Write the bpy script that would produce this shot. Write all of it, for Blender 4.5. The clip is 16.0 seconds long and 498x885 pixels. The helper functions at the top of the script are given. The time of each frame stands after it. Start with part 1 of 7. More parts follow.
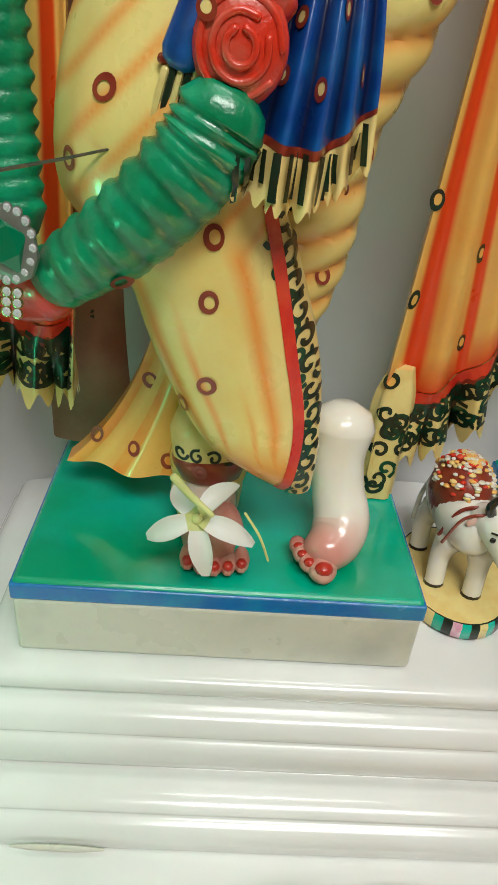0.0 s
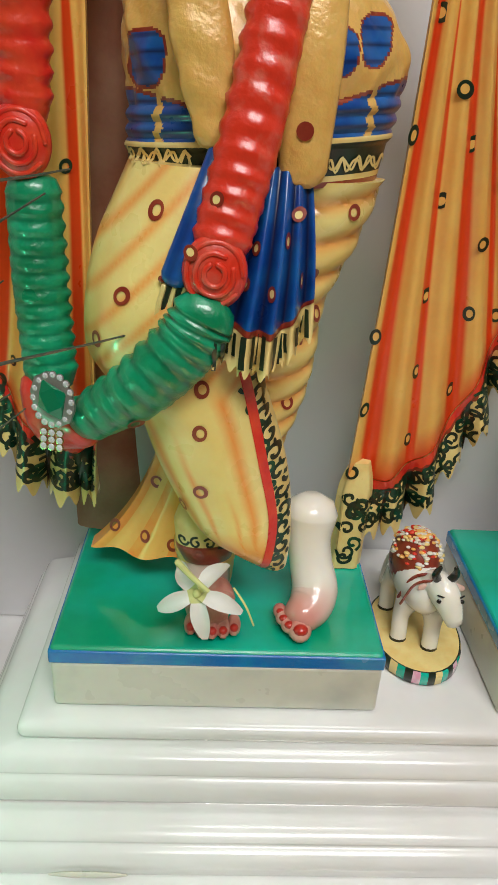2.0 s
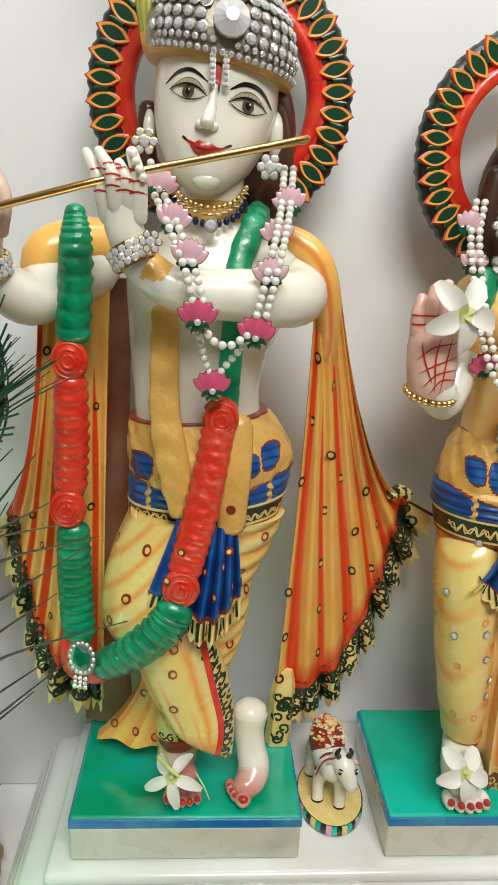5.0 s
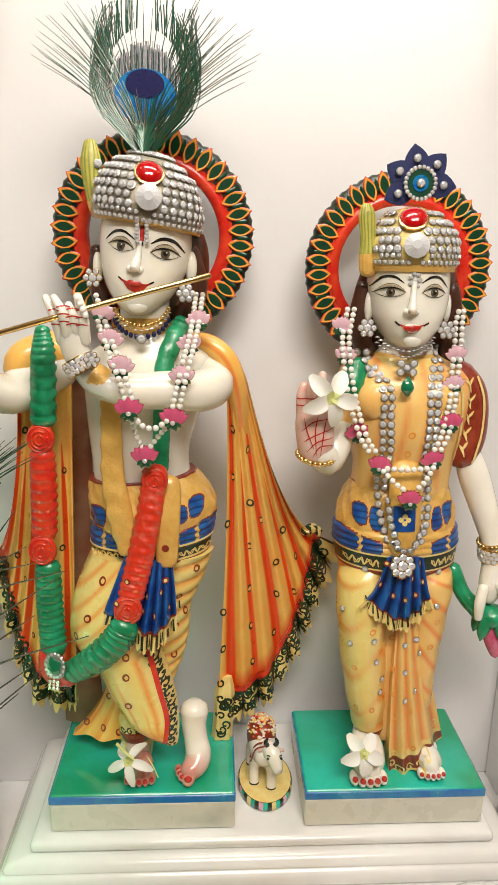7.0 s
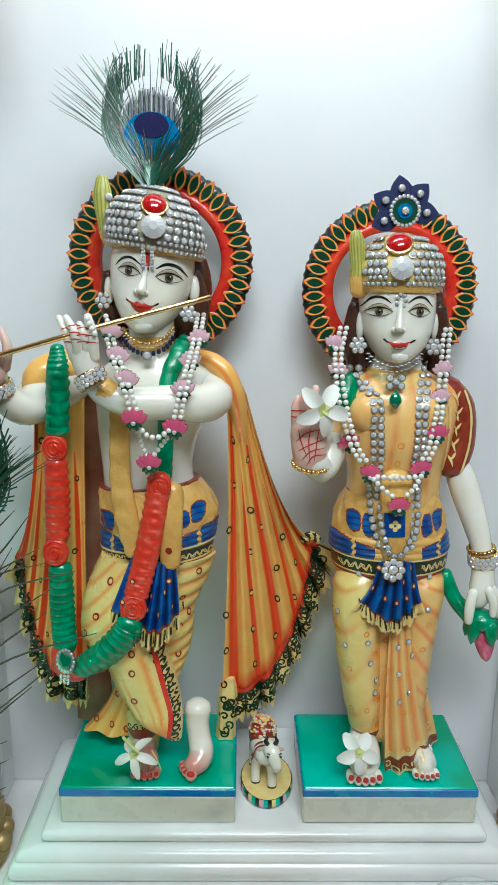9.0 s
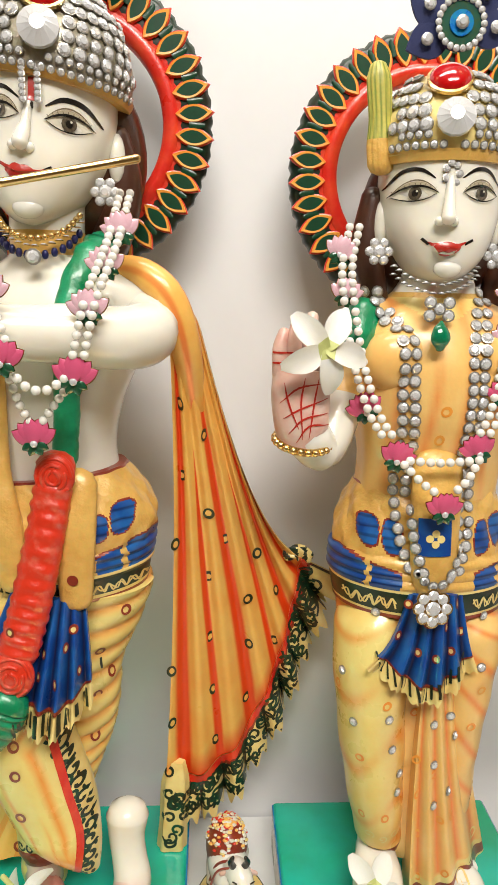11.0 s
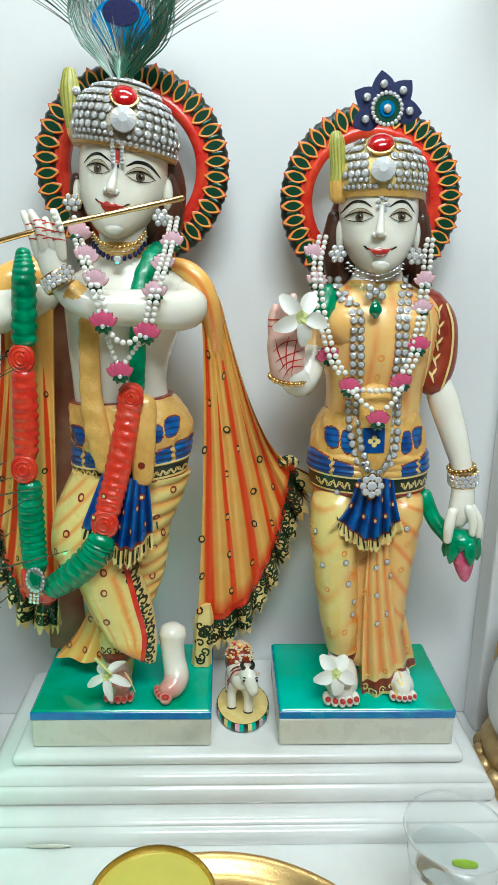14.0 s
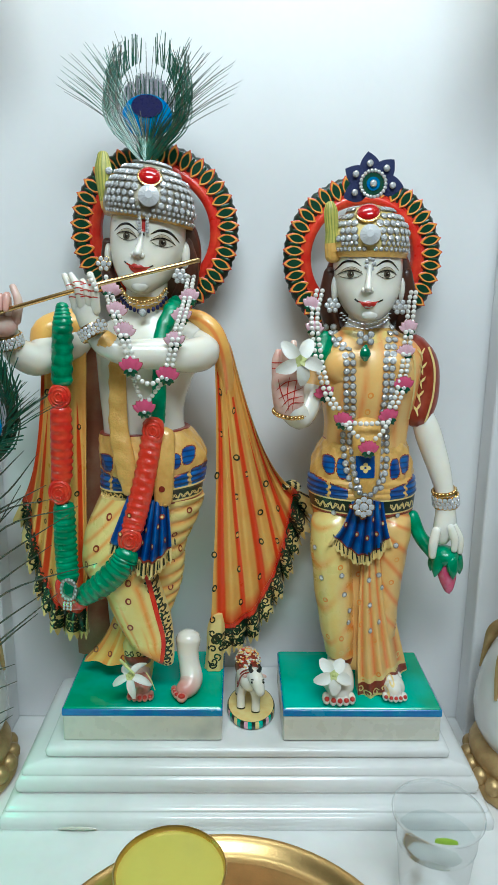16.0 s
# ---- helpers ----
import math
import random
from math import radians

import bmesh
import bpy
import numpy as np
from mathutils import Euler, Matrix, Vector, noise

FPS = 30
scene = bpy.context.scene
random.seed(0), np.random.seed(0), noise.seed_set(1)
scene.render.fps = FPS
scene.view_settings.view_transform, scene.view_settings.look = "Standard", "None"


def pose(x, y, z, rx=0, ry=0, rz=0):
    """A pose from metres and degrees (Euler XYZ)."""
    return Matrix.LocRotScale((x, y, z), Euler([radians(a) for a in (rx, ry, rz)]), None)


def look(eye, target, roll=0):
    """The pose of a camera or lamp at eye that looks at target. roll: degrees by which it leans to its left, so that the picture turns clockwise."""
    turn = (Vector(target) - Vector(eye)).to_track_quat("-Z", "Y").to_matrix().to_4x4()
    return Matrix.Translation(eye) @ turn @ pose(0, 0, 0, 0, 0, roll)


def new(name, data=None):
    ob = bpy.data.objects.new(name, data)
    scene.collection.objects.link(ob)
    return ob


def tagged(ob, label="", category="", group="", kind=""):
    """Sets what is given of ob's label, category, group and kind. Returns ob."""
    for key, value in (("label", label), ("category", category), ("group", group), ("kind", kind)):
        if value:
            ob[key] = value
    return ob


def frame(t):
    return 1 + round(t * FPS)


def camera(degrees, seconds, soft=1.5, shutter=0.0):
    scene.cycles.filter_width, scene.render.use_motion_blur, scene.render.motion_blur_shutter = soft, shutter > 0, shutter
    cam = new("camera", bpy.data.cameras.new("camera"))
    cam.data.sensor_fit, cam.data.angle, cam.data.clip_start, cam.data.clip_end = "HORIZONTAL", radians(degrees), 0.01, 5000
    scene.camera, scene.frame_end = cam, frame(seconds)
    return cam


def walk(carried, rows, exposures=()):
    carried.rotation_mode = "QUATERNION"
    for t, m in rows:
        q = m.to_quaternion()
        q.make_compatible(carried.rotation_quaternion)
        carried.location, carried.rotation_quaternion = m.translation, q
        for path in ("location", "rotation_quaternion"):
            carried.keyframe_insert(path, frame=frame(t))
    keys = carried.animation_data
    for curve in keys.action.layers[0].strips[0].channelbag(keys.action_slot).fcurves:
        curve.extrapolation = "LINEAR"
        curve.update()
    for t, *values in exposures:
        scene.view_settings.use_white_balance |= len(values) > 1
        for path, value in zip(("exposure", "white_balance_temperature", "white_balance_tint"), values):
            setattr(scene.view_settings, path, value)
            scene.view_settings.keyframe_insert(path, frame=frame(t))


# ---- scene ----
cam = camera(40.1, 16.0)
PATH = [
    (0, (-0.008, -0.227, 0.266), (0.094, 1.473, -0.783), 5.7),
    (0.5, (-0.012, -0.234, 0.272), (0.076, 1.492, -0.734), 5.1),
    (1, (-0.008, -0.248, 0.285), (0.082, 1.495, -0.692), 4.2),
    (1.5, (-0.004, -0.272, 0.303), (0.07, 1.492, -0.635), 3.6),
    (2, (-0.003, -0.288, 0.325), (0.079, 1.493, -0.583), 3.3),
    (2.5, (-0.004, -0.313, 0.351), (0.083, 1.496, -0.497), 3.6),
    (3, (-0.005, -0.337, 0.376), (0.099, 1.491, -0.428), 3.5),
    (3.5, (-0.001, -0.362, 0.4), (0.125, 1.486, -0.355), 3.4),
    (4, (0.0, -0.387, 0.43), (0.13, 1.487, -0.255), 3.2),
    (4.2, (0.0, -0.399, 0.446), (0.139, 1.486, -0.208), 3.2),
    (6.3, (0.042, -0.521, 0.566), (0.147, 1.395, 0.005), 1.9),
    (6.5, (0.051, -0.539, 0.57), (0.161, 1.382, 0.025), 1.5),
    (7, (0.071, -0.586, 0.577), (0.174, 1.343, 0.059), 1.1),
    (7.5, (0.083, -0.636, 0.581), (0.146, 1.304, 0.096), 1.1),
    (8, (0.085, -0.679, 0.589), (0.069, 1.264, 0.115), -0.0),
    (8.2, (0.091, -0.698, 0.592), (0.074, 1.252, 0.145), 0.2),
    (10.3, (0.104, -0.439, 0.509), (0.192, 1.508, 0.059), 1.0),
    (10.5, (0.107, -0.419, 0.501), (0.196, 1.526, 0.039), 1.1),
    (11, (0.111, -0.385, 0.494), (0.219, 1.56, 0.042), 1.4),
    (11.5, (0.123, -0.383, 0.483), (0.194, 1.549, -0.029), 1.0),
    (12, (0.122, -0.425, 0.448), (0.195, 1.481, -0.154), 0.1),
    (12.5, (0.111, -0.487, 0.462), (0.174, 1.426, -0.116), 0.8),
    (13, (0.088, -0.568, 0.473), (0.164, 1.353, -0.081), 0.9),
    (13.5, (0.089, -0.611, 0.496), (0.178, 1.319, -0.024), 0.4),
    (14, (0.106, -0.629, 0.507), (0.18, 1.304, -0.005), 1.1),
    (14.5, (0.129, -0.646, 0.523), (0.174, 1.301, 0.068), 1.4),
    (15, (0.139, -0.661, 0.531), (0.159, 1.29, 0.093), 0.5),
    (15.5, (0.127, -0.69, 0.533), (0.148, 1.264, 0.108), 0.9),
    (16, (0.11, -0.724, 0.533), (0.144, 1.227, 0.094), 0.8),
]
EXPOSURES = [(0, -0.05, 6500, 5), (0.5, 0.0, 7000, 10), (1.0, -0.02, 7900, 24), (1.5, 0.0, 7100, 11), (2.0, -0.06, 6450, 10), (2.5, -0.02, 6900, 9), (3.0, 0.04, 7600, 12), (3.5, 0.04, 7450, 16), (4.0, 0.0, 6350, 4), (4.2, 0.0, 6350, 4), (6.3, 0.0, 7000, 10), (7.0, 0.1, 7200, 12), (7.5, -0.16, 7000, 11), (8.2, -0.24, 5550, -2), (10.3, 0.2, 6050, 3), (11.0, 0.3, 6900, 9), (11.5, 0.3, 6800, 7), (12.0, 0.27, 5950, -3), (12.5, 0.4, 5800, -4), (13.0, 0.42, 6700, 5), (13.5, 0.25, 6200, 2), (14.0, 0.05, 5700, -4), (14.5, 0.05, 6300, 2), (15.0, -0.03, 7050, 9), (15.5, -0.03, 6700, 7), (16, -0.2, 5450, -4)]
walk(cam, [(t, look(eye, target, roll)) for t, eye, target, roll in PATH], EXPOSURES)

# ---- light ----
world = bpy.data.worlds.new("world")
world.use_nodes = True
world.node_tree.nodes["Background"].inputs[0].default_value = (0.9, 0.93, 1.0, 1)
world.node_tree.nodes["Background"].inputs[1].default_value = 0.008
scene.world = world


def area_lamp(name, eye, target, wide, deep, watts, colour):
    lamp = bpy.data.lights.new(name, "AREA")
    lamp.shape, lamp.size, lamp.size_y, lamp.energy, lamp.color = "RECTANGLE", wide, deep, watts, colour
    ob = new(name, lamp)
    ob.matrix_world = look(eye, target)
    return ob


# the lamp in the shrine's roof, and the ceiling panel of the room in front of it
area_lamp("shrine_lamp", (0.13, -0.06, 1.13), (0.13, 0.05, 0.0), 0.45, 0.1, 1.95, (1.0, 0.98, 0.95))
area_lamp("room_lamp", (0.25, -1.25, 1.95), (0.14, -0.25, -0.3), 1.2, 0.7, 62, (1.0, 0.975, 0.945))
# small green lamp of a string of coloured lights beside the shrine's left pillar
green = bpy.data.lights.new("green_lamp", "POINT")
green.energy, green.color, green.shadow_soft_size = 0.32, (0.05, 1.0, 0.45), 0.01
new("green_lamp", green).location = (-0.24, -0.1, 0.1)

from mathutils.bvhtree import BVHTree
# ---- materials ----
def material(name, colour, rough=0.4, metal=0.0, vary=0.12, scale=60.0, bump=0.15, second=None, fine=400.0, coat=0.0, sss=0.0, emit=0.0, trans=0.0, spread=(0.4, 0.65), soft=None):
    """A surface of one colour, blotched towards a second one, with fine grain and relief."""
    m = bpy.data.materials.new(name)
    m.use_nodes = True
    nodes, links = m.node_tree.nodes, m.node_tree.links
    b = nodes["Principled BSDF"]
    coord = nodes.new("ShaderNodeTexCoord")
    big, small = nodes.new("ShaderNodeTexNoise"), nodes.new("ShaderNodeTexNoise")
    big.inputs["Scale"].default_value, big.inputs["Detail"].default_value = scale, 4
    small.inputs["Scale"].default_value, small.inputs["Detail"].default_value = fine, 3
    for n in (big, small):
        links.new(coord.outputs["Object"], n.inputs["Vector"])
    ramp = nodes.new("ShaderNodeValToRGB")
    other = second or tuple(c * (1 - vary) for c in colour)
    ramp.color_ramp.elements[0].position, ramp.color_ramp.elements[1].position = spread
    ramp.color_ramp.elements[0].color, ramp.color_ramp.elements[1].color = (*colour, 1), (*other, 1)
    links.new(big.outputs["Fac"], ramp.inputs["Fac"])
    paint = ramp.outputs["Color"]
    if soft:
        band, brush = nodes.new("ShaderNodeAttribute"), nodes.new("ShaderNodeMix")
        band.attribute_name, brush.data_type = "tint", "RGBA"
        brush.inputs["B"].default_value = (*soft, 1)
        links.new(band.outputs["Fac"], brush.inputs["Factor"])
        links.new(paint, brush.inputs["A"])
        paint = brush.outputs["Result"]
    mix = nodes.new("ShaderNodeMix")
    mix.data_type, mix.blend_type = "RGBA", "MULTIPLY"
    mix.inputs["Factor"].default_value = vary
    links.new(paint, mix.inputs["A"])
    links.new(small.outputs["Color"], mix.inputs["B"])
    links.new(mix.outputs["Result"], b.inputs["Base Color"])
    b.inputs["Metallic"].default_value = metal
    spread_rough = nodes.new("ShaderNodeMapRange")
    spread_rough.inputs["To Min"].default_value, spread_rough.inputs["To Max"].default_value = rough * 0.75, min(1, rough * 1.3)
    links.new(big.outputs["Fac"], spread_rough.inputs["Value"])
    links.new(spread_rough.outputs["Result"], b.inputs["Roughness"])
    if bump:
        relief = nodes.new("ShaderNodeBump")
        relief.inputs["Strength"].default_value, relief.inputs["Distance"].default_value = bump, 0.001
        links.new(small.outputs["Fac"], relief.inputs["Height"])
        links.new(relief.outputs["Normal"], b.inputs["Normal"])
    b.inputs["Coat Weight"].default_value = coat
    b.inputs["Coat Roughness"].default_value = 0.12
    if sss:
        b.inputs["Subsurface Weight"].default_value, b.inputs["Subsurface Scale"].default_value = sss, 0.006
        b.inputs["Subsurface Radius"].default_value = (1.0, 0.85, 0.6)
    if trans:
        b.inputs["Transmission Weight"].default_value = trans
        b.inputs["IOR"].default_value = 1.45
    if emit:
        b.inputs["Emission Color"].default_value, b.inputs["Emission Strength"].default_value = (*colour, 1), emit
    return m


MARBLE = material("white_marble", (0.83, 0.83, 0.82), 0.2, vary=0.06, scale=9, bump=0.08, second=(0.74, 0.73, 0.71), fine=90, coat=0.4)
PLINTH = material("cream_marble", (0.66, 0.65, 0.56), 0.28, vary=0.08, scale=22, bump=0.06, second=(0.5, 0.51, 0.45), fine=220, sss=0.25, spread=(0.5, 0.75))
SKIN = material("carved_white_marble", (0.86, 0.83, 0.74), 0.24, vary=0.05, scale=25, bump=0.03, second=(0.8, 0.77, 0.67), fine=200, coat=0.4, sss=0.3, soft=(0.6, 0.16, 0.12))
WALL = material("white_wall", (0.78, 0.78, 0.79), 0.45, vary=0.04, scale=5, bump=0.05, second=(0.74, 0.74, 0.75), fine=120)
YELLOW = material("yellow_paint", (0.86, 0.5, 0.12), 0.3, vary=0.1, scale=45, bump=0.1, second=(0.85, 0.42, 0.09), coat=0.3, soft=(0.74, 0.055, 0.008))
LEMON = material("lemon_paint", (0.84, 0.7, 0.25), 0.28, vary=0.08, scale=40, bump=0.1, second=(0.84, 0.62, 0.19), coat=0.4, soft=(0.85, 0.3, 0.05))
PEACH = material("peach_paint", (0.86, 0.3, 0.04), 0.32, vary=0.1, scale=70, bump=0.1, second=(0.86, 0.4, 0.07), coat=0.3)
RED = material("red_paint", (0.68, 0.022, 0.012), 0.3, vary=0.15, scale=80, bump=0.3, second=(0.76, 0.06, 0.02), coat=0.4)
CORAL = material("worn_coral_paint", (0.7, 0.035, 0.012), 0.34, vary=0.14, scale=110, bump=0.4, second=(0.66, 0.13, 0.08), coat=0.35, spread=(0.52, 0.72))
# soft here is the dark of the garland's grooves, shade put into the colour
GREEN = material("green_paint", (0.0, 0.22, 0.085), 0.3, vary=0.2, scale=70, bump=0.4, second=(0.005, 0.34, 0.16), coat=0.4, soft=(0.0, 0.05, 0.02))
TURF = material("emerald_plinth_paint", (0.0, 0.36, 0.18), 0.18, vary=0.12, scale=11, bump=0.3, second=(0.005, 0.56, 0.44), fine=60, coat=0.6, spread=(0.38, 0.66))
# soft here is near-black blue: crease shade of the pleats put into the colour
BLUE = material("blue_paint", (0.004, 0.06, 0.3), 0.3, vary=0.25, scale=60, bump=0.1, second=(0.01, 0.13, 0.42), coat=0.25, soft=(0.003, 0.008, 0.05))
STRIPE = material("blue_border_paint", (0.0, 0.16, 0.5), 0.25, vary=0.2, scale=40, bump=0.2, second=(0.0, 0.26, 0.5), coat=0.5)
GOLD = material("gold_paint", (0.8, 0.49, 0.13), 0.34, 0.05, vary=0.2, scale=90, bump=0.5, second=(0.72, 0.4, 0.09), coat=0.35)
DARK = material("dark_green_paint", (0.006, 0.028, 0.013), 0.32, vary=0.3, scale=90, bump=0.1, second=(0.02, 0.018, 0.008), coat=0.15)
CREAM = material("cream_paint", (0.84, 0.68, 0.27), 0.3, vary=0.1, scale=90, bump=0.1, second=(0.8, 0.58, 0.2), coat=0.3)
MAROON = material("maroon_paint", (0.24, 0.025, 0.012), 0.3, vary=0.2, scale=90, bump=0.1, second=(0.32, 0.05, 0.02), coat=0.4)
# brown of the hair, and of the shade coloured into the hem valleys
HAIR_FOLD_SHADE = material("brown_hair_and_fold_shade", (0.07, 0.022, 0.01), 0.35, vary=0.3, scale=70, bump=0.2, coat=0.3)
BLACK = material("black_paint", (0.012, 0.01, 0.008), 0.25, vary=0.2, bump=0, coat=0.4)
EYEWHITE = material("eye_white_paint", (0.72, 0.68, 0.56), 0.25, vary=0.05, bump=0, coat=0.4)
IRIS = material("grey_brown_iris_paint", (0.07, 0.055, 0.038), 0.2, vary=0.3, scale=500, bump=0, second=(0.16, 0.13, 0.09), coat=0.5)
LIP = material("lip_paint", (0.5, 0.025, 0.015), 0.3, vary=0.1, bump=0.05, coat=0.4)
BLUSH = material("pale_pink_painted_marble", (0.72, 0.4, 0.33), 0.3, vary=0.1, scale=60, bump=0.05, second=(0.75, 0.58, 0.5), coat=0.3, sss=0.2)
METAL = material("polished_gold", (0.85, 0.6, 0.26), 0.22, 1.0, vary=0.1, scale=200, bump=0.1)
BRASS = material("brushed_brass", (0.72, 0.5, 0.2), 0.3, 1.0, vary=0.12, scale=40, bump=0.15, second=(0.62, 0.42, 0.17))
GOLDLEAF = material("dull_gold_leaf", (0.62, 0.44, 0.2), 0.42, 0.6, vary=0.25, scale=60, bump=0.3, second=(0.5, 0.33, 0.14))
SILVER = material("silver_setting", (0.42, 0.41, 0.38), 0.3, 0.7, vary=0.2, scale=300, bump=0.1)
STONE = material("clear_rhinestone", (0.93, 0.94, 0.96), 0.08, 0.25, vary=0.3, scale=420, bump=0, second=(0.5, 0.52, 0.56), coat=1.0)
CRYSTAL = material("cut_crystal", (0.92, 0.93, 0.95), 0.06, 0.15, vary=0.35, scale=140, bump=0, second=(0.6, 0.62, 0.66), coat=1.0)
RUBY = material("red_glass_gem", (0.5, 0.004, 0.006), 0.08, 0.0, vary=0.1, scale=200, bump=0, coat=0.8)
EMERALD = material("green_glass_gem", (0.0, 0.2, 0.09), 0.06, 0.1, vary=0.2, scale=200, bump=0, coat=1.0)
PEARL = material("white_pearl", (0.82, 0.8, 0.75), 0.18, vary=0.04, scale=60, bump=0, coat=0.7)
PINK = material("pink_enamel", (0.7, 0.075, 0.19), 0.2, vary=0.15, scale=160, bump=0, second=(0.66, 0.14, 0.26), coat=0.7)
PALEPINK = material("pale_pink_enamel", (0.8, 0.4, 0.52), 0.2, vary=0.2, scale=190, bump=0, second=(0.85, 0.68, 0.72), coat=0.7)
LEAF = material("green_enamel", (0.01, 0.09, 0.04), 0.2, vary=0.2, bump=0, coat=0.7)
PETAL = material("white_petal", (0.86, 0.86, 0.81), 0.5, vary=0.06, scale=120, bump=0.2, second=(0.82, 0.8, 0.68), sss=0.3)
PETALHEART = material("yellow_green_petal_base", (0.62, 0.66, 0.25), 0.5, vary=0.1, scale=150, bump=0.1)
BARB = material("peacock_barb", (0.03, 0.06, 0.045), 0.35, vary=0.4, scale=300, bump=0, second=(0.1, 0.08, 0.045), coat=0.3)
BARBGREEN = material("green_peacock_barb", (0.008, 0.1, 0.065), 0.3, 0.2, vary=0.3, scale=300, bump=0, second=(0.03, 0.09, 0.035), coat=0.3)
BRONZE = material("mauve_bronze_peacock_barb", (0.46, 0.42, 0.48), 0.35, 0.1, vary=0.3, scale=300, bump=0.1, second=(0.3, 0.34, 0.36))
TEAL = material("teal_peacock_eye", (0.0, 0.19, 0.62), 0.28, 0.2, vary=0.3, scale=300, bump=0.1, second=(0.0, 0.27, 0.5))
NAVY = material("navy_peacock_eye", (0.02, 0.022, 0.12), 0.28, 0.2, vary=0.3, scale=300, bump=0.1)
NAVYFELT = material("navy_felt", (0.012, 0.022, 0.11), 0.7, vary=0.2, scale=200, bump=0.4)
STEM = material("brown_feather_stem", (0.1, 0.06, 0.03), 0.4, vary=0.3, bump=0.1)
MILK = material("yellow_liquid", (0.68, 0.6, 0.12), 0.2, vary=0.04, scale=40, bump=0.02, coat=0.3)


def clear(name, colour, body):
    """Thin clear sheet: light goes straight through, gloss rises at the rim."""
    m = bpy.data.materials.new(name)
    m.use_nodes = True
    nodes, links = m.node_tree.nodes, m.node_tree.links
    nodes.remove(nodes["Principled BSDF"])
    out = nodes["Material Output"]
    see, shine, milk = nodes.new("ShaderNodeBsdfTransparent"), nodes.new("ShaderNodeBsdfGlossy"), nodes.new("ShaderNodeBsdfDiffuse")
    see.inputs[0].default_value, milk.inputs[0].default_value = (*colour, 1), (0.85, 0.87, 0.87, 1)
    shine.inputs["Roughness"].default_value = 0.05
    haze, rim, fresnel = nodes.new("ShaderNodeMixShader"), nodes.new("ShaderNodeMixShader"), nodes.new("ShaderNodeFresnel")
    fresnel.inputs[0].default_value = 1.2
    haze.inputs[0].default_value = body
    links.new(see.outputs[0], haze.inputs[1]), links.new(milk.outputs[0], haze.inputs[2])
    soften = nodes.new("ShaderNodeMath")
    soften.operation, soften.inputs[1].default_value = "MULTIPLY", 0.7
    links.new(fresnel.outputs[0], soften.inputs[0]), links.new(soften.outputs[0], rim.inputs[0]), links.new(haze.outputs[0], rim.inputs[1]), links.new(shine.outputs[0], rim.inputs[2])
    links.new(rim.outputs[0], out.inputs[0])
    return m


GLASS = clear("clear_plastic_cup", (0.96, 0.97, 0.97), 0.2)
WATER = clear("water", (0.95, 0.97, 0.97), 0.02)
DRESS = material("peach_yellow_paint", (0.87, 0.57, 0.2), 0.3, vary=0.1, scale=35, bump=0.1, second=(0.86, 0.5, 0.15), coat=0.3, soft=(0.82, 0.2, 0.035))
PLUME = material("olive_yellow_plume_paint", (0.62, 0.55, 0.12), 0.4, vary=0.2, scale=160, bump=0.2, second=(0.5, 0.45, 0.1), soft=(0.16, 0.24, 0.04))
CAP = material("tarnished_silver_gilt", (0.5, 0.46, 0.36), 0.4, 0.4, vary=0.3, scale=150, bump=0.4, second=(0.38, 0.33, 0.22))
BACK_PANEL = material("red_brown_panel", (0.3, 0.11, 0.06), 0.5, vary=0.2, scale=25, bump=0.15, second=(0.38, 0.2, 0.12))
LID_SHADING = material("tan_lid_shading", (0.5, 0.43, 0.3), 0.35, vary=0.1, bump=0)
LASH = material("soft_brown_lash_paint", (0.2, 0.15, 0.09), 0.4, vary=0.2, bump=0)
LEAFGREEN = material("deep_leaf_green_paint", (0.003, 0.06, 0.025), 0.3, vary=0.25, scale=120, bump=0.1, coat=0.2)
ROOM = material("room_plaster", (0.42, 0.34, 0.25), 0.8, vary=0.08, scale=4, bump=0.1)
FLOORING = material("room_floor_tile", (0.42, 0.32, 0.23), 0.35, vary=0.12, scale=6, bump=0.05)


# ---- building kit ----
def spline(rows, steps):
    """Catmull-Rom through rows of numbers."""
    rows = np.array(rows, float)
    ends = np.vstack([2 * rows[0] - rows[1], rows, 2 * rows[-1] - rows[-2]])
    out = []
    for i in range(len(rows) - 1):
        a, b, c, d = ends[i:i + 4]
        for t in np.arange(steps) / steps:
            out.append(0.5 * (2 * b + (c - a) * t + (2 * a - 5 * b + 4 * c - d) * t * t + (3 * b - a - 3 * c + d) * t ** 3))
    return np.array(out + [rows[-1]])


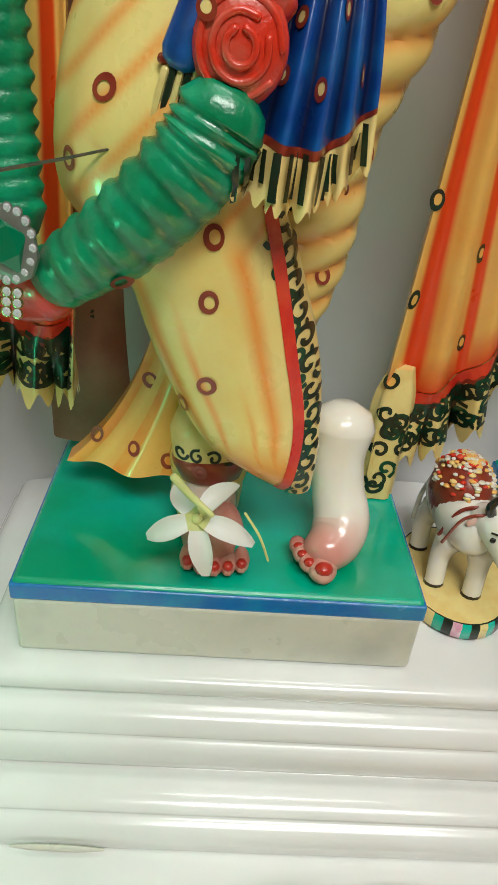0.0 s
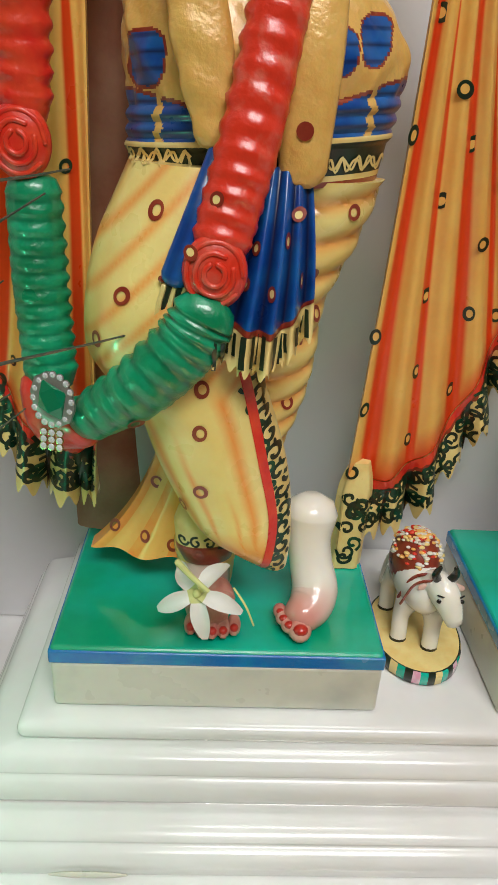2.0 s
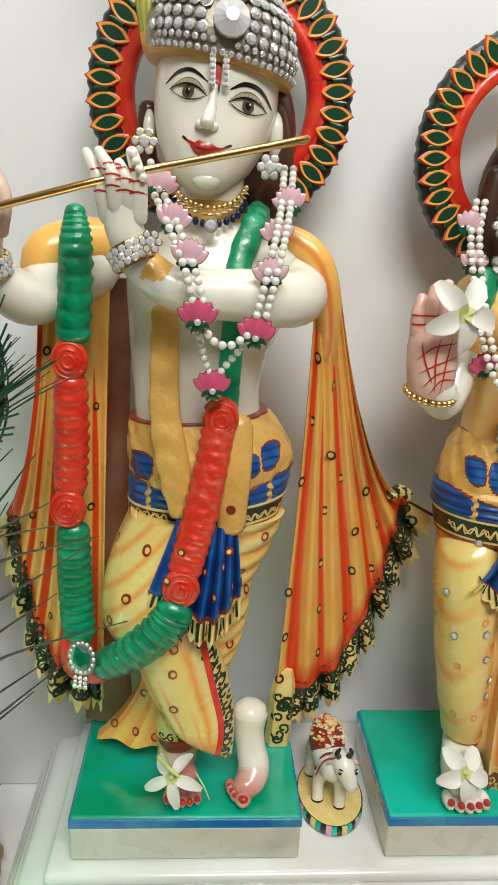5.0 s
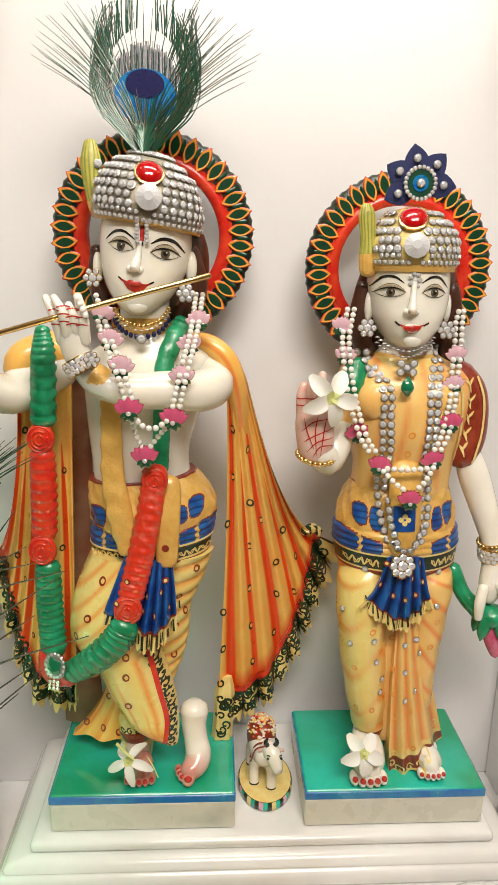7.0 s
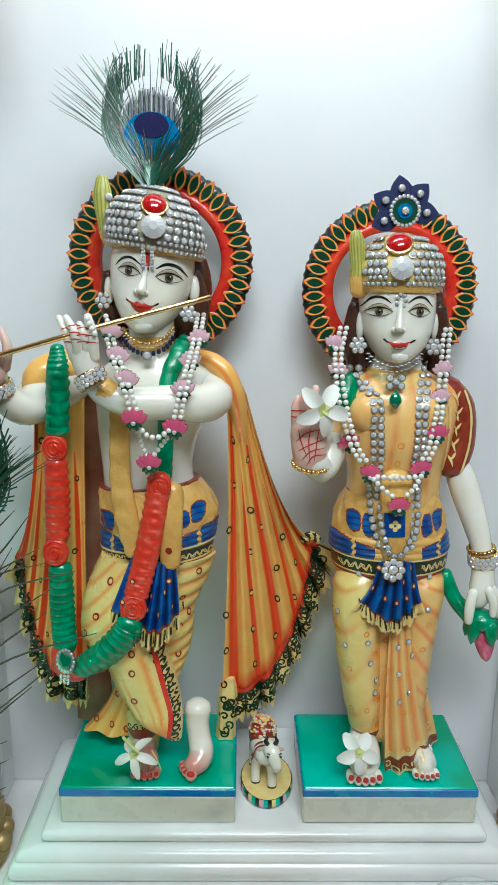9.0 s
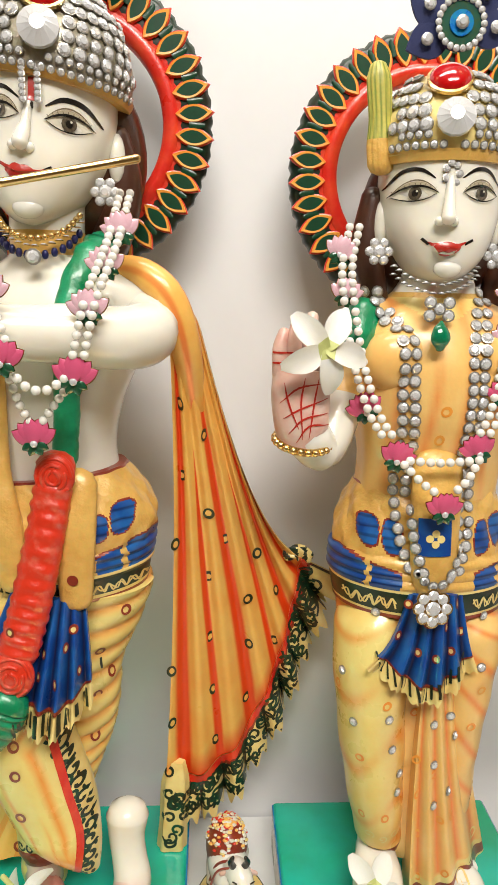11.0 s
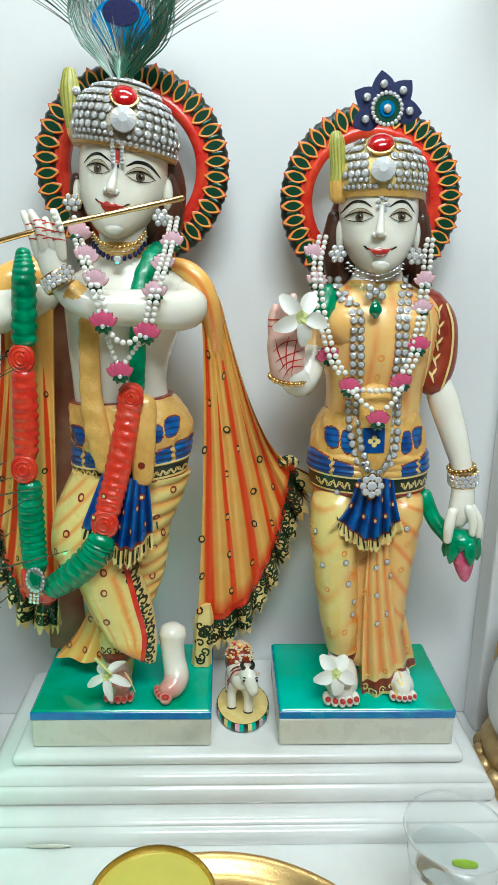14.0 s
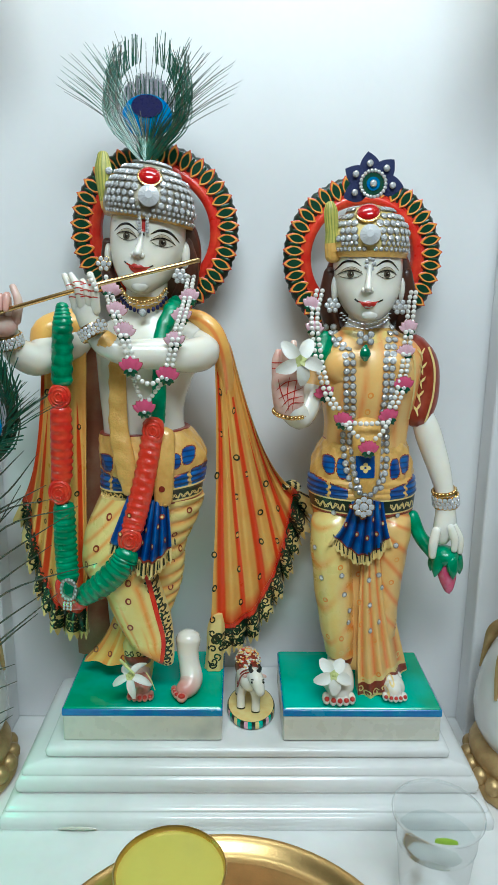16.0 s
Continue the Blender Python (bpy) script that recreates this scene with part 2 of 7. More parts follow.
class Shape:
    """Gathers surfaces with materials into one mesh."""

    def __init__(self):
        self.verts, self.faces, self.slots, self.mats, self.tints = [], [], [], [], []

    def slot(self, mat):
        if mat not in self.mats:
            self.mats.append(mat)
        return self.mats.index(mat)

    def add(self, verts, faces, mat, tint=None):
        base = len(self.verts)
        self.tints += tint if tint else [0.0] * len(verts)
        self.verts += [tuple(map(float, v)) for v in verts]
        self.faces += [tuple(i + base for i in f) for f in faces]
        picks = mat if isinstance(mat, list) else [mat] * len(faces)
        self.slots += [self.slot(m) for m in picks]

    def grid(self, rings, mat, closed=True, caps=True, tint=None):
        """Skin over rows of points; mat and tint (0 to 1, second paint or crease shade) may be functions of (row,
        column).
        """
        rows, n = len(rings), len(rings[0])
        verts = [p for ring in rings for p in ring]
        faces, mats = [], []
        for i in range(rows - 1):
            for j in range(n if closed else n - 1):
                k = (j + 1) % n
                faces.append((i * n + j, i * n + k, (i + 1) * n + k, (i + 1) * n + j))
                mats.append(mat(i / (rows - 1), j / n) if callable(mat) else mat)
        if closed and caps:
            faces += [tuple(range(n))[::-1], tuple(range((rows - 1) * n, rows * n))]
            mats += [mats[0], mats[-1]]
        self.add(verts, faces, mats, [float(min(1, max(0, tint(i / (rows - 1), j / n)))) for i in range(rows) for j in range(n)] if tint else None)

    def loft(self, stations, mat, n=40, steps=6, ripple=None, slant=0.0, paint=None, shade=None):
        """Level oval rings: x, y, z, half width, half depth; ripple(angle, height 0..1) swells the ring."""
        rings = []
        rows = spline(stations, steps)
        for i, (x, y, z, rx, ry) in enumerate(rows):
            ring = []
            for j in range(n):
                a = 2 * math.pi * j / n
                s = 1 + (ripple(a, i / (len(rows) - 1)) if ripple else 0)
                ring.append((x + rx * s * math.cos(a), y + ry * s * math.sin(a), z - slant * rx * math.cos(a)))
            rings.append(ring)
        def spot(v, u, what):
            x, y, z, rx, ry = rows[min(len(rows) - 1, int(round(v * (len(rows) - 1))))]
            a = 2 * math.pi * u
            return what(x + rx * math.cos(a), z, a, v)
        self.grid(rings, (lambda v, u: spot(v, u, paint)) if paint else mat, tint=(lambda v, u: spot(v, u, shade)) if shade else None)

    def tube(self, stations, mat, n=14, steps=5, flat=1.0, ripple=None, round_ends=True, tint=None):
        """A limb along x, y, z, radius; flat squeezes it along y."""
        rows = spline(stations, steps)
        pts, rad = rows[:, :3], np.maximum(rows[:, 3], 1e-5)
        if round_ends:
            d0, d1 = pts[0] - pts[1], pts[-1] - pts[-2]
            d0, d1 = d0 / (np.linalg.norm(d0) + 1e-9), d1 / (np.linalg.norm(d1) + 1e-9)
            pts = np.vstack([[pts[0] + d0 * rad[0] * q for q in (0.7, 0.45)], pts, [pts[-1] + d1 * rad[-1] * q for q in (0.45, 0.7)]])
            rad = np.concatenate([[rad[0] * 0.35, rad[0] * 0.8], rad, [rad[-1] * 0.8, rad[-1] * 0.35]])
        rings = []
        for i, p in enumerate(pts):
            t = pts[min(i + 1, len(pts) - 1)] - pts[max(i - 1, 0)]
            t = t / (np.linalg.norm(t) + 1e-9)
            side = np.cross(t, (0, 1, 0))
            side = np.array((1.0, 0, 0)) if np.linalg.norm(side) < 1e-3 else side / np.linalg.norm(side)
            front = np.cross(side, t)
            ring = []
            for j in range(n):
                a = 2 * math.pi * j / n
                s = rad[i] * (1 + (ripple(a, i / (len(pts) - 1)) if ripple else 0))
                ring.append(p + side * s * math.cos(a) + front * s * flat * math.sin(a))
            rings.append(ring)
        self.grid(rings, mat, tint=tint)

    def ball(self, at, radii, mat, n=16, turn=0.0):
        rings = []
        for i in range(1, n // 2 + 3):
            a = math.pi * i / (n // 2 + 3)
            ring = []
            for j in range(n):
                b = 2 * math.pi * j / n
                v = Vector((radii[0] * math.sin(a) * math.cos(b), radii[1] * math.sin(a) * math.sin(b), radii[2] * math.cos(a)))
                v.rotate(Euler((0, turn, 0)))
                ring.append(Vector(at) + v)
            rings.append(ring)
        self.grid(rings, mat)

    def freeze(self):
        """Keeps the body as it is so far, to lay paint on."""
        self.tree = BVHTree.FromPolygons([Vector(v) for v in self.verts], self.faces)

    def on(self, x, z, lift=0.0006):
        """The body's front at x, z."""
        place, normal, _, _ = self.tree.ray_cast(Vector((x, -0.5, z)), Vector((0, 1, 0)), 1.2)
        if place is None:
            return None, None
        if normal.y > 0:
            normal = -normal
        return place + normal * lift, normal

    def stroke(self, points, width, mat, steps=6, lift=0.00032, taper=False):
        """A painted line through x, z points, lying on the body."""
        rows = spline(points, steps)
        n, runs, run = len(rows), [], []
        for i, (x, z) in enumerate(rows):
            t = rows[min(i + 1, n - 1)] - rows[max(i - 1, 0)]
            side = np.array((-t[1], t[0])) / (np.linalg.norm(t) + 1e-9)
            w = width / 2 * (math.sin(math.pi * (0.08 + 0.84 * i / (n - 1))) if taper else 1)
            across = [self.on(x + side[0] * w * q, z + side[1] * w * q, lift)[0] for q in (np.linspace(-1, 1, 9) if width > 0.006 else (-1, 0, 1))]
            if any(p is None for p in across) or max(abs(a.y - b.y) for a, b in zip(across, across[1:])) > 0.012:
                if len(run) > 1:
                    runs.append(run)
                run = []
            elif run and abs(run[-1][1].y - across[1].y) > 0.014:
                if len(run) > 1:
                    runs.append(run)
                run = [across]
            else:
                run.append(across)
        if len(run) > 1:
            runs.append(run)
        for r in runs:
            self.grid(r, mat, closed=False)

    def disc(self, x, z, r, mat, lift=0.0008, tall=1.0, n=14, turn=0.0):
        """A painted spot."""
        p, normal = self.on(x, z, lift)
        if p is None:
            return
        u = normal.cross(Vector((0, 0, 1))).normalized()
        v = u.cross(normal)
        ring = []
        for j in range(n):
            a = 2 * math.pi * j / n
            c, s = r * math.cos(a), r * tall * math.sin(a)
            ring.append(p + u * (c * math.cos(turn) - s * math.sin(turn)) + v * (c * math.sin(turn) + s * math.cos(turn)))
        self.add(ring, [tuple(range(n))], mat)

    def ringspot(self, x, z, r, mat, fill=None, tall=1.1, lift=0.0004, near=-1.0):
        """A painted ring with an uneven brush line; none on what stands out further than near."""
        p, normal = self.on(x, z, lift)
        if p is None or p.y < near:
            return
        u = normal.cross(Vector((0, 0, 1))).normalized()
        v = u.cross(normal)
        verts, faces, n = [], [], 18
        q = random.uniform(0, 6)
        for j in range(n):
            a = 2 * math.pi * j / n
            wob = 1 + 0.08 * math.sin(2 * a + q)
            for k in (1.0, 0.54 + 0.1 * math.sin(a + q)):
                verts.append(p + u * r * k * wob * math.cos(a) + v * r * k * wob * tall * math.sin(a))
        for j in range(n):
            k = (j + 1) % n
            faces.append((2 * j, 2 * j + 1, 2 * k + 1, 2 * k))
        self.add(verts, faces, mat)
        if fill:
            self.disc(x, z, r * 0.66, fill, lift * 0.7, tall)

    def curl(self, x, z, size, mat, turn=0.0, hand=1, width=0.0013):
        """A painted scroll."""
        pts = []
        for i in range(9):
            a = turn + hand * (i * 0.85)
            r = size * (1 - i / 10)
            pts.append((x + r * math.cos(a), z + r * math.sin(a)))
        self.stroke(pts, width, mat, steps=4)

    def mesh(self, name, smooth=True):
        me = bpy.data.meshes.new(name)
        me.from_pydata(self.verts, [], self.faces)
        if any(self.tints):
            me.attributes.new("tint", "FLOAT", "POINT").data.foreach_set("value", self.tints)
        for m in self.mats:
            me.materials.append(m)
        me.polygons.foreach_set("material_index", self.slots)
        me.polygons.foreach_set("use_smooth", [smooth] * len(self.faces))
        bm = bmesh.new()
        bm.from_mesh(me)
        bmesh.ops.recalc_face_normals(bm, faces=bm.faces)
        for e in bm.edges:
            if len(e.link_faces) == 2 and e.calc_face_angle(0) > 0.9:
                e.smooth = False
        bm.to_mesh(me)
        bm.free()
        return me

    def thing(self, name, label, category, group="", kind=""):
        return tagged(new(name, self.mesh(name)), label, category, group, kind)

    def part(self, name, parent, label=""):
        ob = new(name, self.mesh(name))
        ob.parent = parent
        return tagged(ob, label)


def holder(name, label, category, at=(0, 0, 0), group=""):
    ob = new(name)
    ob.location = at
    ob.empty_display_size = 0.01
    return tagged(ob, label, category, group)


def child(name, mesh, parent, m, label=""):
    """A part that shares its mesh, at the world pose m."""
    ob = new(name, mesh)
    ob.parent = parent
    ob.matrix_parent_inverse = Matrix.Translation(parent.location).inverted()
    ob.matrix_basis = m
    return tagged(ob, label)


def facing(p, normal, size=1.0, spin=0.0):
    """A pose at p whose z axis is normal."""
    q = Vector(normal).to_track_quat("Z", "Y").to_matrix().to_4x4()
    return Matrix.Translation(p) @ q @ Matrix.Rotation(spin, 4, "Z") @ Matrix.Scale(size, 4)


def block(x0, x1, y0, y1, z0, z1, mat, bevel=0.004, segments=3):
    bm = bmesh.new()
    bmesh.ops.create_cube(bm, size=1.0)
    for v in bm.verts:
        v.co = ((x0 + x1) / 2 + v.co.x * (x1 - x0), (y0 + y1) / 2 + v.co.y * (y1 - y0), (z0 + z1) / 2 + v.co.z * (z1 - z0))
    if bevel:
        bmesh.ops.bevel(bm, geom=list(bm.edges), offset=bevel, segments=segments, profile=0.5, affect="EDGES")
    me = bpy.data.meshes.new("block")
    bm.to_mesh(me)
    bm.free()
    me.materials.append(mat)
    return me


def turned(profile, mat, n=40, steps=4):
    """A turned shape round z from rows of radius, height."""
    s = Shape()
    rows = spline(profile, steps)
    s.grid([[(max(r, 1e-4) * math.cos(2 * math.pi * j / n), max(r, 1e-4) * math.sin(2 * math.pi * j / n), z) for j in range(n)] for r, z in rows], mat)
    return s


def gem_mesh(name, mat, sides=8, table=0.55, height=0.5, setting=None):
    """A faceted stone of radius 1, its back at z 0."""
    s = Shape()
    rings = [[(r * math.cos(2 * math.pi * (j + o) / sides), r * math.sin(2 * math.pi * (j + o) / sides), z) for j in range(sides)] for r, z, o in ((1, 0, 0), (1, height * 0.4, 0), (table, height, 0.5))]
    s.grid(rings, mat)
    if setting:
        s.grid([[(r * math.cos(2 * math.pi * j / 10), r * math.sin(2 * math.pi * j / 10), z) for j in range(10)] for r, z in ((1.28, -0.1), (1.28, 0.18), (1.0, 0.22))], setting)
    return s.mesh(name, smooth=False)


def dome_mesh(name, mat, setting):
    """A round smooth stone of radius 1 in a thin rim."""
    s = Shape()
    s.grid([[(math.cos(b) * math.cos(2 * math.pi * j / 28), math.cos(b) * math.sin(2 * math.pi * j / 28), 0.55 * math.sin(b)) for j in range(28)] for b in (0, 0.3, 0.6, 0.9, 1.2, 1.45, 1.56)], mat)
    s.grid([[(r * math.cos(2 * math.pi * j / 28), r * math.sin(2 * math.pi * j / 28), z) for j in range(28)] for r, z in ((1.08, -0.12), (1.1, 0.05), (0.98, 0.1))], setting)
    return s.mesh(name)

# ---- the shrine and the room round it ----
def slab(name, x0, x1, y0, y1, z0, z1, mat, bevel=0.003):
    return tagged(new(name, block(x0, x1, y0, y1, z0, z1, mat, bevel)), kind="structure")


slab("wall_north", -0.62, 0.87, 0.168, 0.22, -0.083, 1.2, WALL)
slab("wall_east", 0.6, 0.66, -0.12, 0.166, -0.083, 1.2, WALL)
slab("wall_west", -0.41, -0.35, -0.12, 0.166, -0.083, 1.2, WALL)
slab("ceiling", -0.62, 0.87, -0.2, 0.22, 1.2, 1.25, WALL)
slab("counter", -0.9, 1.15, -0.5, 0.22, -0.123, -0.083, MARBLE, 0.006)
slab("counter_front", -0.85, 1.1, -0.44, 0.2, -0.9, -0.125, MARBLE)
slab("pilaster_east", 0.436, 0.597, 0.126, 0.167, -0.083, 1.2, WALL, 0.004)
slab("pilaster_west", -0.347, -0.204, 0.126, 0.167, -0.083, 1.2, WALL, 0.004)
slab("floor", -2.4, 2.6, -3.2, 0.3, -0.95, -0.9, FLOORING, 0)
slab("wall_south", -2.4, 2.6, -3.25, -3.2, -0.9, 2.0, ROOM, 0)
slab("wall_left", -2.45, -2.4, -3.2, 0.3, -0.9, 2.0, ROOM, 0)
slab("wall_right", 2.6, 2.65, -3.2, 0.3, -0.9, 2.0, ROOM, 0)
slab("wall_behind", -2.4, 2.6, 0.3, 0.35, -0.9, 2.0, ROOM, 0)
slab("room_ceiling", -2.4, 2.6, -3.2, 0.3, 2.0, 2.05, WALL, 0)

# stepped marble base: front overhang, side overhang, height
steps = Shape()
profile = [(0.004, 0.004, 0.0), (0.010, 0.010, -0.0006), (0.0135, 0.014, -0.004), (0.013, 0.014, -0.0105), (0.0095, 0.011, -0.0145), (0.013, 0.02, -0.0165), (0.0185, 0.034, -0.0195),
           (0.0215, 0.04, -0.0245), (0.0228, 0.041, -0.0285), (0.0225, 0.041, -0.030), (0.0258, 0.045, -0.0335), (0.0272, 0.048, -0.040), (0.0262, 0.048, -0.048), (0.0215, 0.045, -0.0545),
           (0.027, 0.048, -0.0562), (0.036, 0.053, -0.0585), (0.0405, 0.057, -0.0625), (0.0408, 0.057, -0.0645), (0.0455, 0.06, -0.0675), (0.0485, 0.062, -0.0735), (0.0475, 0.062, -0.0825)]
rings = []
for front, side, z in spline(profile, 3):
    x0, x1, y0, y1, r = -0.1 - side, 0.354 + side, -front, 0.166, 0.004
    rings.append([(x0 + 0.0, y1, z), (x0, y0 + r, z), (x0 + r * 0.3, y0 + r * 0.3, z), (x0 + r, y0, z), (x1 - r, y0, z), (x1 - r * 0.3, y0 + r * 0.3, z), (x1, y0 + r, z), (x1, y1, z)])
steps.grid(rings, MARBLE)
tagged(new("stepped_marble_base", steps.mesh("steps")), kind="structure")

# worn chip on the lowest moulding
chip = Shape()
chip.tube([(-0.092, -0.0508, -0.0775, 0.0008), (-0.08, -0.0512, -0.0768, 0.0022), (-0.06, -0.0512, -0.0772, 0.0022), (-0.048, -0.0508, -0.078, 0.0008)], PLINTH, n=8, flat=0.6)
chip.thing("mortar_patch", "rough cream mortar patch on the worn marble moulding", "mortar patch")


def plinth(name, x0, x1, label):
    """Marble slab with a painted top and a blue edge."""
    thing = holder(name, label, "plinth", ((x0 + x1) / 2, 0.06, 0.0), "statue plinths")
    move = Matrix.Translation(thing.location).inverted()
    for part_name, mat, z0, z1, out in (("slab", PLINTH, 0.0008, 0.0345, 0.0), ("blue_border", STRIPE, 0.0343, 0.0436, 0.0006), ("painted_top", TURF, 0.041, 0.0455, -0.0004)):
        me = block(x0 - out, x1 + out, -out, 0.132, z0, z1, mat, 0.0024 if part_name != "blue_border" else 0.0012)
        for v in me.vertices:
            v.co.z += 0.0007 * noise.noise(Vector((v.co.x * 30, 0, 1))) if part_name != "slab" else 0
        ob = new(part_name, me)
        ob.parent, ob.matrix_parent_inverse = thing, move
    return thing


plinth("statue_plinth", -0.095, 0.095, "cream marble plinth with glossy emerald painted top, blue border")
plinth("statue_plinth", 0.1685, 0.3585, "cream marble plinth painted emerald green beneath smaller statue")


def pillar(x, y, label):
    """White turned pillar with gilded collars."""
    thing = holder("pillar", label, "pillar", (x, y, -0.083), "shrine pillars")
    bead = turned([(0.001, -0.014), (0.012, -0.009), (0.0155, 0.0), (0.012, 0.009), (0.001, 0.014)], GOLDLEAF, 12, 2).mesh("bead")
    for name, rows, mat in (("gilded_foot", [(0.084, 0.0), (0.088, 0.008), (0.083, 0.018), (0.078, 0.03), (0.082, 0.042), (0.077, 0.052), (0.066, 0.058)], GOLDLEAF),
                            ("vase", [(0.066, 0.057), (0.078, 0.08), (0.08, 0.115), (0.072, 0.155), (0.058, 0.19), (0.044, 0.215)], MARBLE),
                            ("gilded_collar", [(0.044, 0.214), (0.052, 0.22), (0.052, 0.232), (0.042, 0.238)], GOLDLEAF),
                            ("shaft", [(0.041, 0.237), (0.036, 0.3), (0.032, 0.45), (0.03, 0.6), (0.031, 0.645)], MARBLE),
                            ("gilded_ring", [(0.031, 0.644), (0.041, 0.65), (0.043, 0.664), (0.036, 0.676)], GOLDLEAF),
                            ("neck", [(0.034, 0.675), (0.033, 0.7), (0.034, 0.718)], MARBLE),
                            ("gilded_ring", [(0.034, 0.717), (0.044, 0.723), (0.046, 0.735), (0.036, 0.748)], GOLDLEAF),
                            ("bulb", [(0.034, 0.747), (0.041, 0.77), (0.042, 0.8), (0.034, 0.84), (0.03, 0.86), (0.031, 0.88)], MARBLE),
                            ("carved_capital", [(0.03, 0.879), (0.055, 0.886), (0.078, 0.9), (0.088, 0.915), (0.086, 0.925), (0.1, 0.94), (0.116, 0.955), (0.118, 0.98), (0.11, 1.02), (0.12, 1.06), (0.12, 1.14)], GOLDLEAF)):
        s = turned(rows, mat, 36)
        s.part(name, thing)
    for j in range(22):
        a = 2 * math.pi * j / 22
        child("bead", bead, thing, Matrix.Translation((x + 0.08 * math.cos(a), y + 0.08 * math.sin(a), -0.083 + 0.022)) @ Matrix.Diagonal((0.72, 0.72, 0.85, 1)))
    leaf = Shape()
    for j in range(6):
        a = 2 * math.pi * (j + 0.35) / 6
        leaf.tube([(0.05 * math.cos(a), 0.05 * math.sin(a), 0.21, 0.006), (0.064 * math.cos(a), 0.064 * math.sin(a), 0.19, 0.011), (0.0735 * math.cos(a), 0.0735 * math.sin(a), 0.163, 0.005), (0.078 * math.cos(a + 0.05), 0.078 * math.sin(a + 0.05), 0.135, 0.002)], GOLDLEAF, n=8, flat=0.6)
    leaf.part("gilded_leaves", thing)


pillar(-0.258, 0.04, "white marble pillar with gilded collars, foot and capital")
pillar(0.497, 0.04, "white marble pillar with gilded foot and leaf tips")

# ---- tall statue with the flute ----
def folds(count, depth, phase=0.0):
    return lambda a, v: depth * math.sin(count * a + phase + 2.0 * v)


def fan(shape, tops, mids, ends, count, depth, mat_of, lift=0.0, cols=120, rows=26, thick=0.004, hem=0.0, hem_mat=None, wave=0.0, tint=None):
    """A pleated cloth: three rows of x, y, z from one edge to the other, joined by bends; hem hangs below it."""
    a, b, c = (spline(r, max(1, cols // (len(r) - 1))) for r in (tops, mids, ends))
    m = min(len(a), len(b), len(c))
    grid = []
    for i in range(rows + 1):
        v = i / rows
        line = []
        for j in range(m):
            p = a[j] * (1 - v) ** 2 + 2 * b[j] * v * (1 - v) + c[j] * v * v
            p = p.copy()
            p[1] -= depth * (0.25 + 0.75 * v) * math.cos(2 * math.pi * count * j / (m - 1)) + lift
            line.append(p)
        grid.append(line)
    back = [[p + np.array((0, thick, 0)) for p in line] for line in grid]
    shape.grid(grid, lambda v, u: mat_of(v, u), closed=False, tint=tint)
    shape.grid(back, mat_of(0.5, 0.5), closed=False)
    for line_a, line_b in ((grid[0], back[0]), (grid[-1], back[-1]), ([g[0] for g in grid], [g[0] for g in back]), ([g[-1] for g in grid], [g[-1] for g in back])):
        shape.grid([line_a, line_b], mat_of(0.5, 0.01), closed=False)
    if hem:
        skirts = []
        for k in range(13):
            q = k / 12
            line = []
            for j in range(m):
                d = grid[-1][j] - grid[-3][j]
                d = d / (np.linalg.norm(d) + 1e-9)
                p = grid[-1][j] + d * hem * q * (1 + 0.12 * math.sin(j * 0.9))
                p = p + np.array((0.35 * wave * q * math.sin(2 * math.pi * count * 1.6 * j / (m - 1)), -wave * q * math.cos(2 * math.pi * count * 1.6 * j / (m - 1)) - 0.001, 0))
                line.append(p)
            skirts.append(line)
        # brown strip in each deep hem valley: fold shade put into the colour
        edge = lambda v, u: hem_mat if hem < 0.03 else RED if v < 0.16 else MAROON if 0.16 <= v < 0.22 else HAIR_FOLD_SHADE if math.cos(2 * math.pi * count * 1.6 * u) < -0.82 else hem_mat
        shape.grid(skirts, edge, closed=False)
        shape.grid([[p + np.array((0, 0.003, 0)) for p in line] for line in skirts], hem_mat, closed=False)
    return grid


def hem_scrolls(shape, ends, size, drop, count, mat):
    """Scroll work painted along a hem."""
    rows = spline(ends, 20)
    for k in range(count):
        p = rows[int((k + 0.5) / count * (len(rows) - 1))]
        for q in range(2):
            shape.curl(p[0] + drop[0] * (0.36 + 0.42 * q), p[2] + drop[1] * (0.36 + 0.42 * q), size * random.uniform(0.8, 1.1), mat, random.uniform(0, 6), random.choice((-1, 1)), 0.0021)


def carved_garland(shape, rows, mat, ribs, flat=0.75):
    # tint runs against the ripple: groove shade worked into the green
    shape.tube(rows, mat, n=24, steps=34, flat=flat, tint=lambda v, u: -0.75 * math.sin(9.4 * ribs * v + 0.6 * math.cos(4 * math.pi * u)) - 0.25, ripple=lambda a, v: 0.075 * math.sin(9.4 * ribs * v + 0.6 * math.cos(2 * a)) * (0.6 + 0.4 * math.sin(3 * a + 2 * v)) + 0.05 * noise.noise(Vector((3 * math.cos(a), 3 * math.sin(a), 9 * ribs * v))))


def carved_rose(shape, at, r, mat):
    x, y, z = at
    shape.ball((x, y, z), (r, r * 0.42, r * 1.15), mat, 22)
    for k in range(3):
        q = r * (0.85 - 0.27 * k)
        ring = [(x + q * math.cos(a * 0.7 + k), y - r * 0.42 * math.sqrt(max(0.05, 1 - (q / r) ** 2)) - 0.0001, z + q * 1.1 * math.sin(a * 0.7 + k), 0.0012) for a in range(9)]
        shape.tube(ring, mat, n=8, steps=4)


ROSY = material('rosy_painted_marble', (0.6, 0.2, 0.16), 0.3, vary=0.15, scale=90, bump=0.05, second=(0.7, 0.38, 0.3), coat=0.3)
K = Shape()
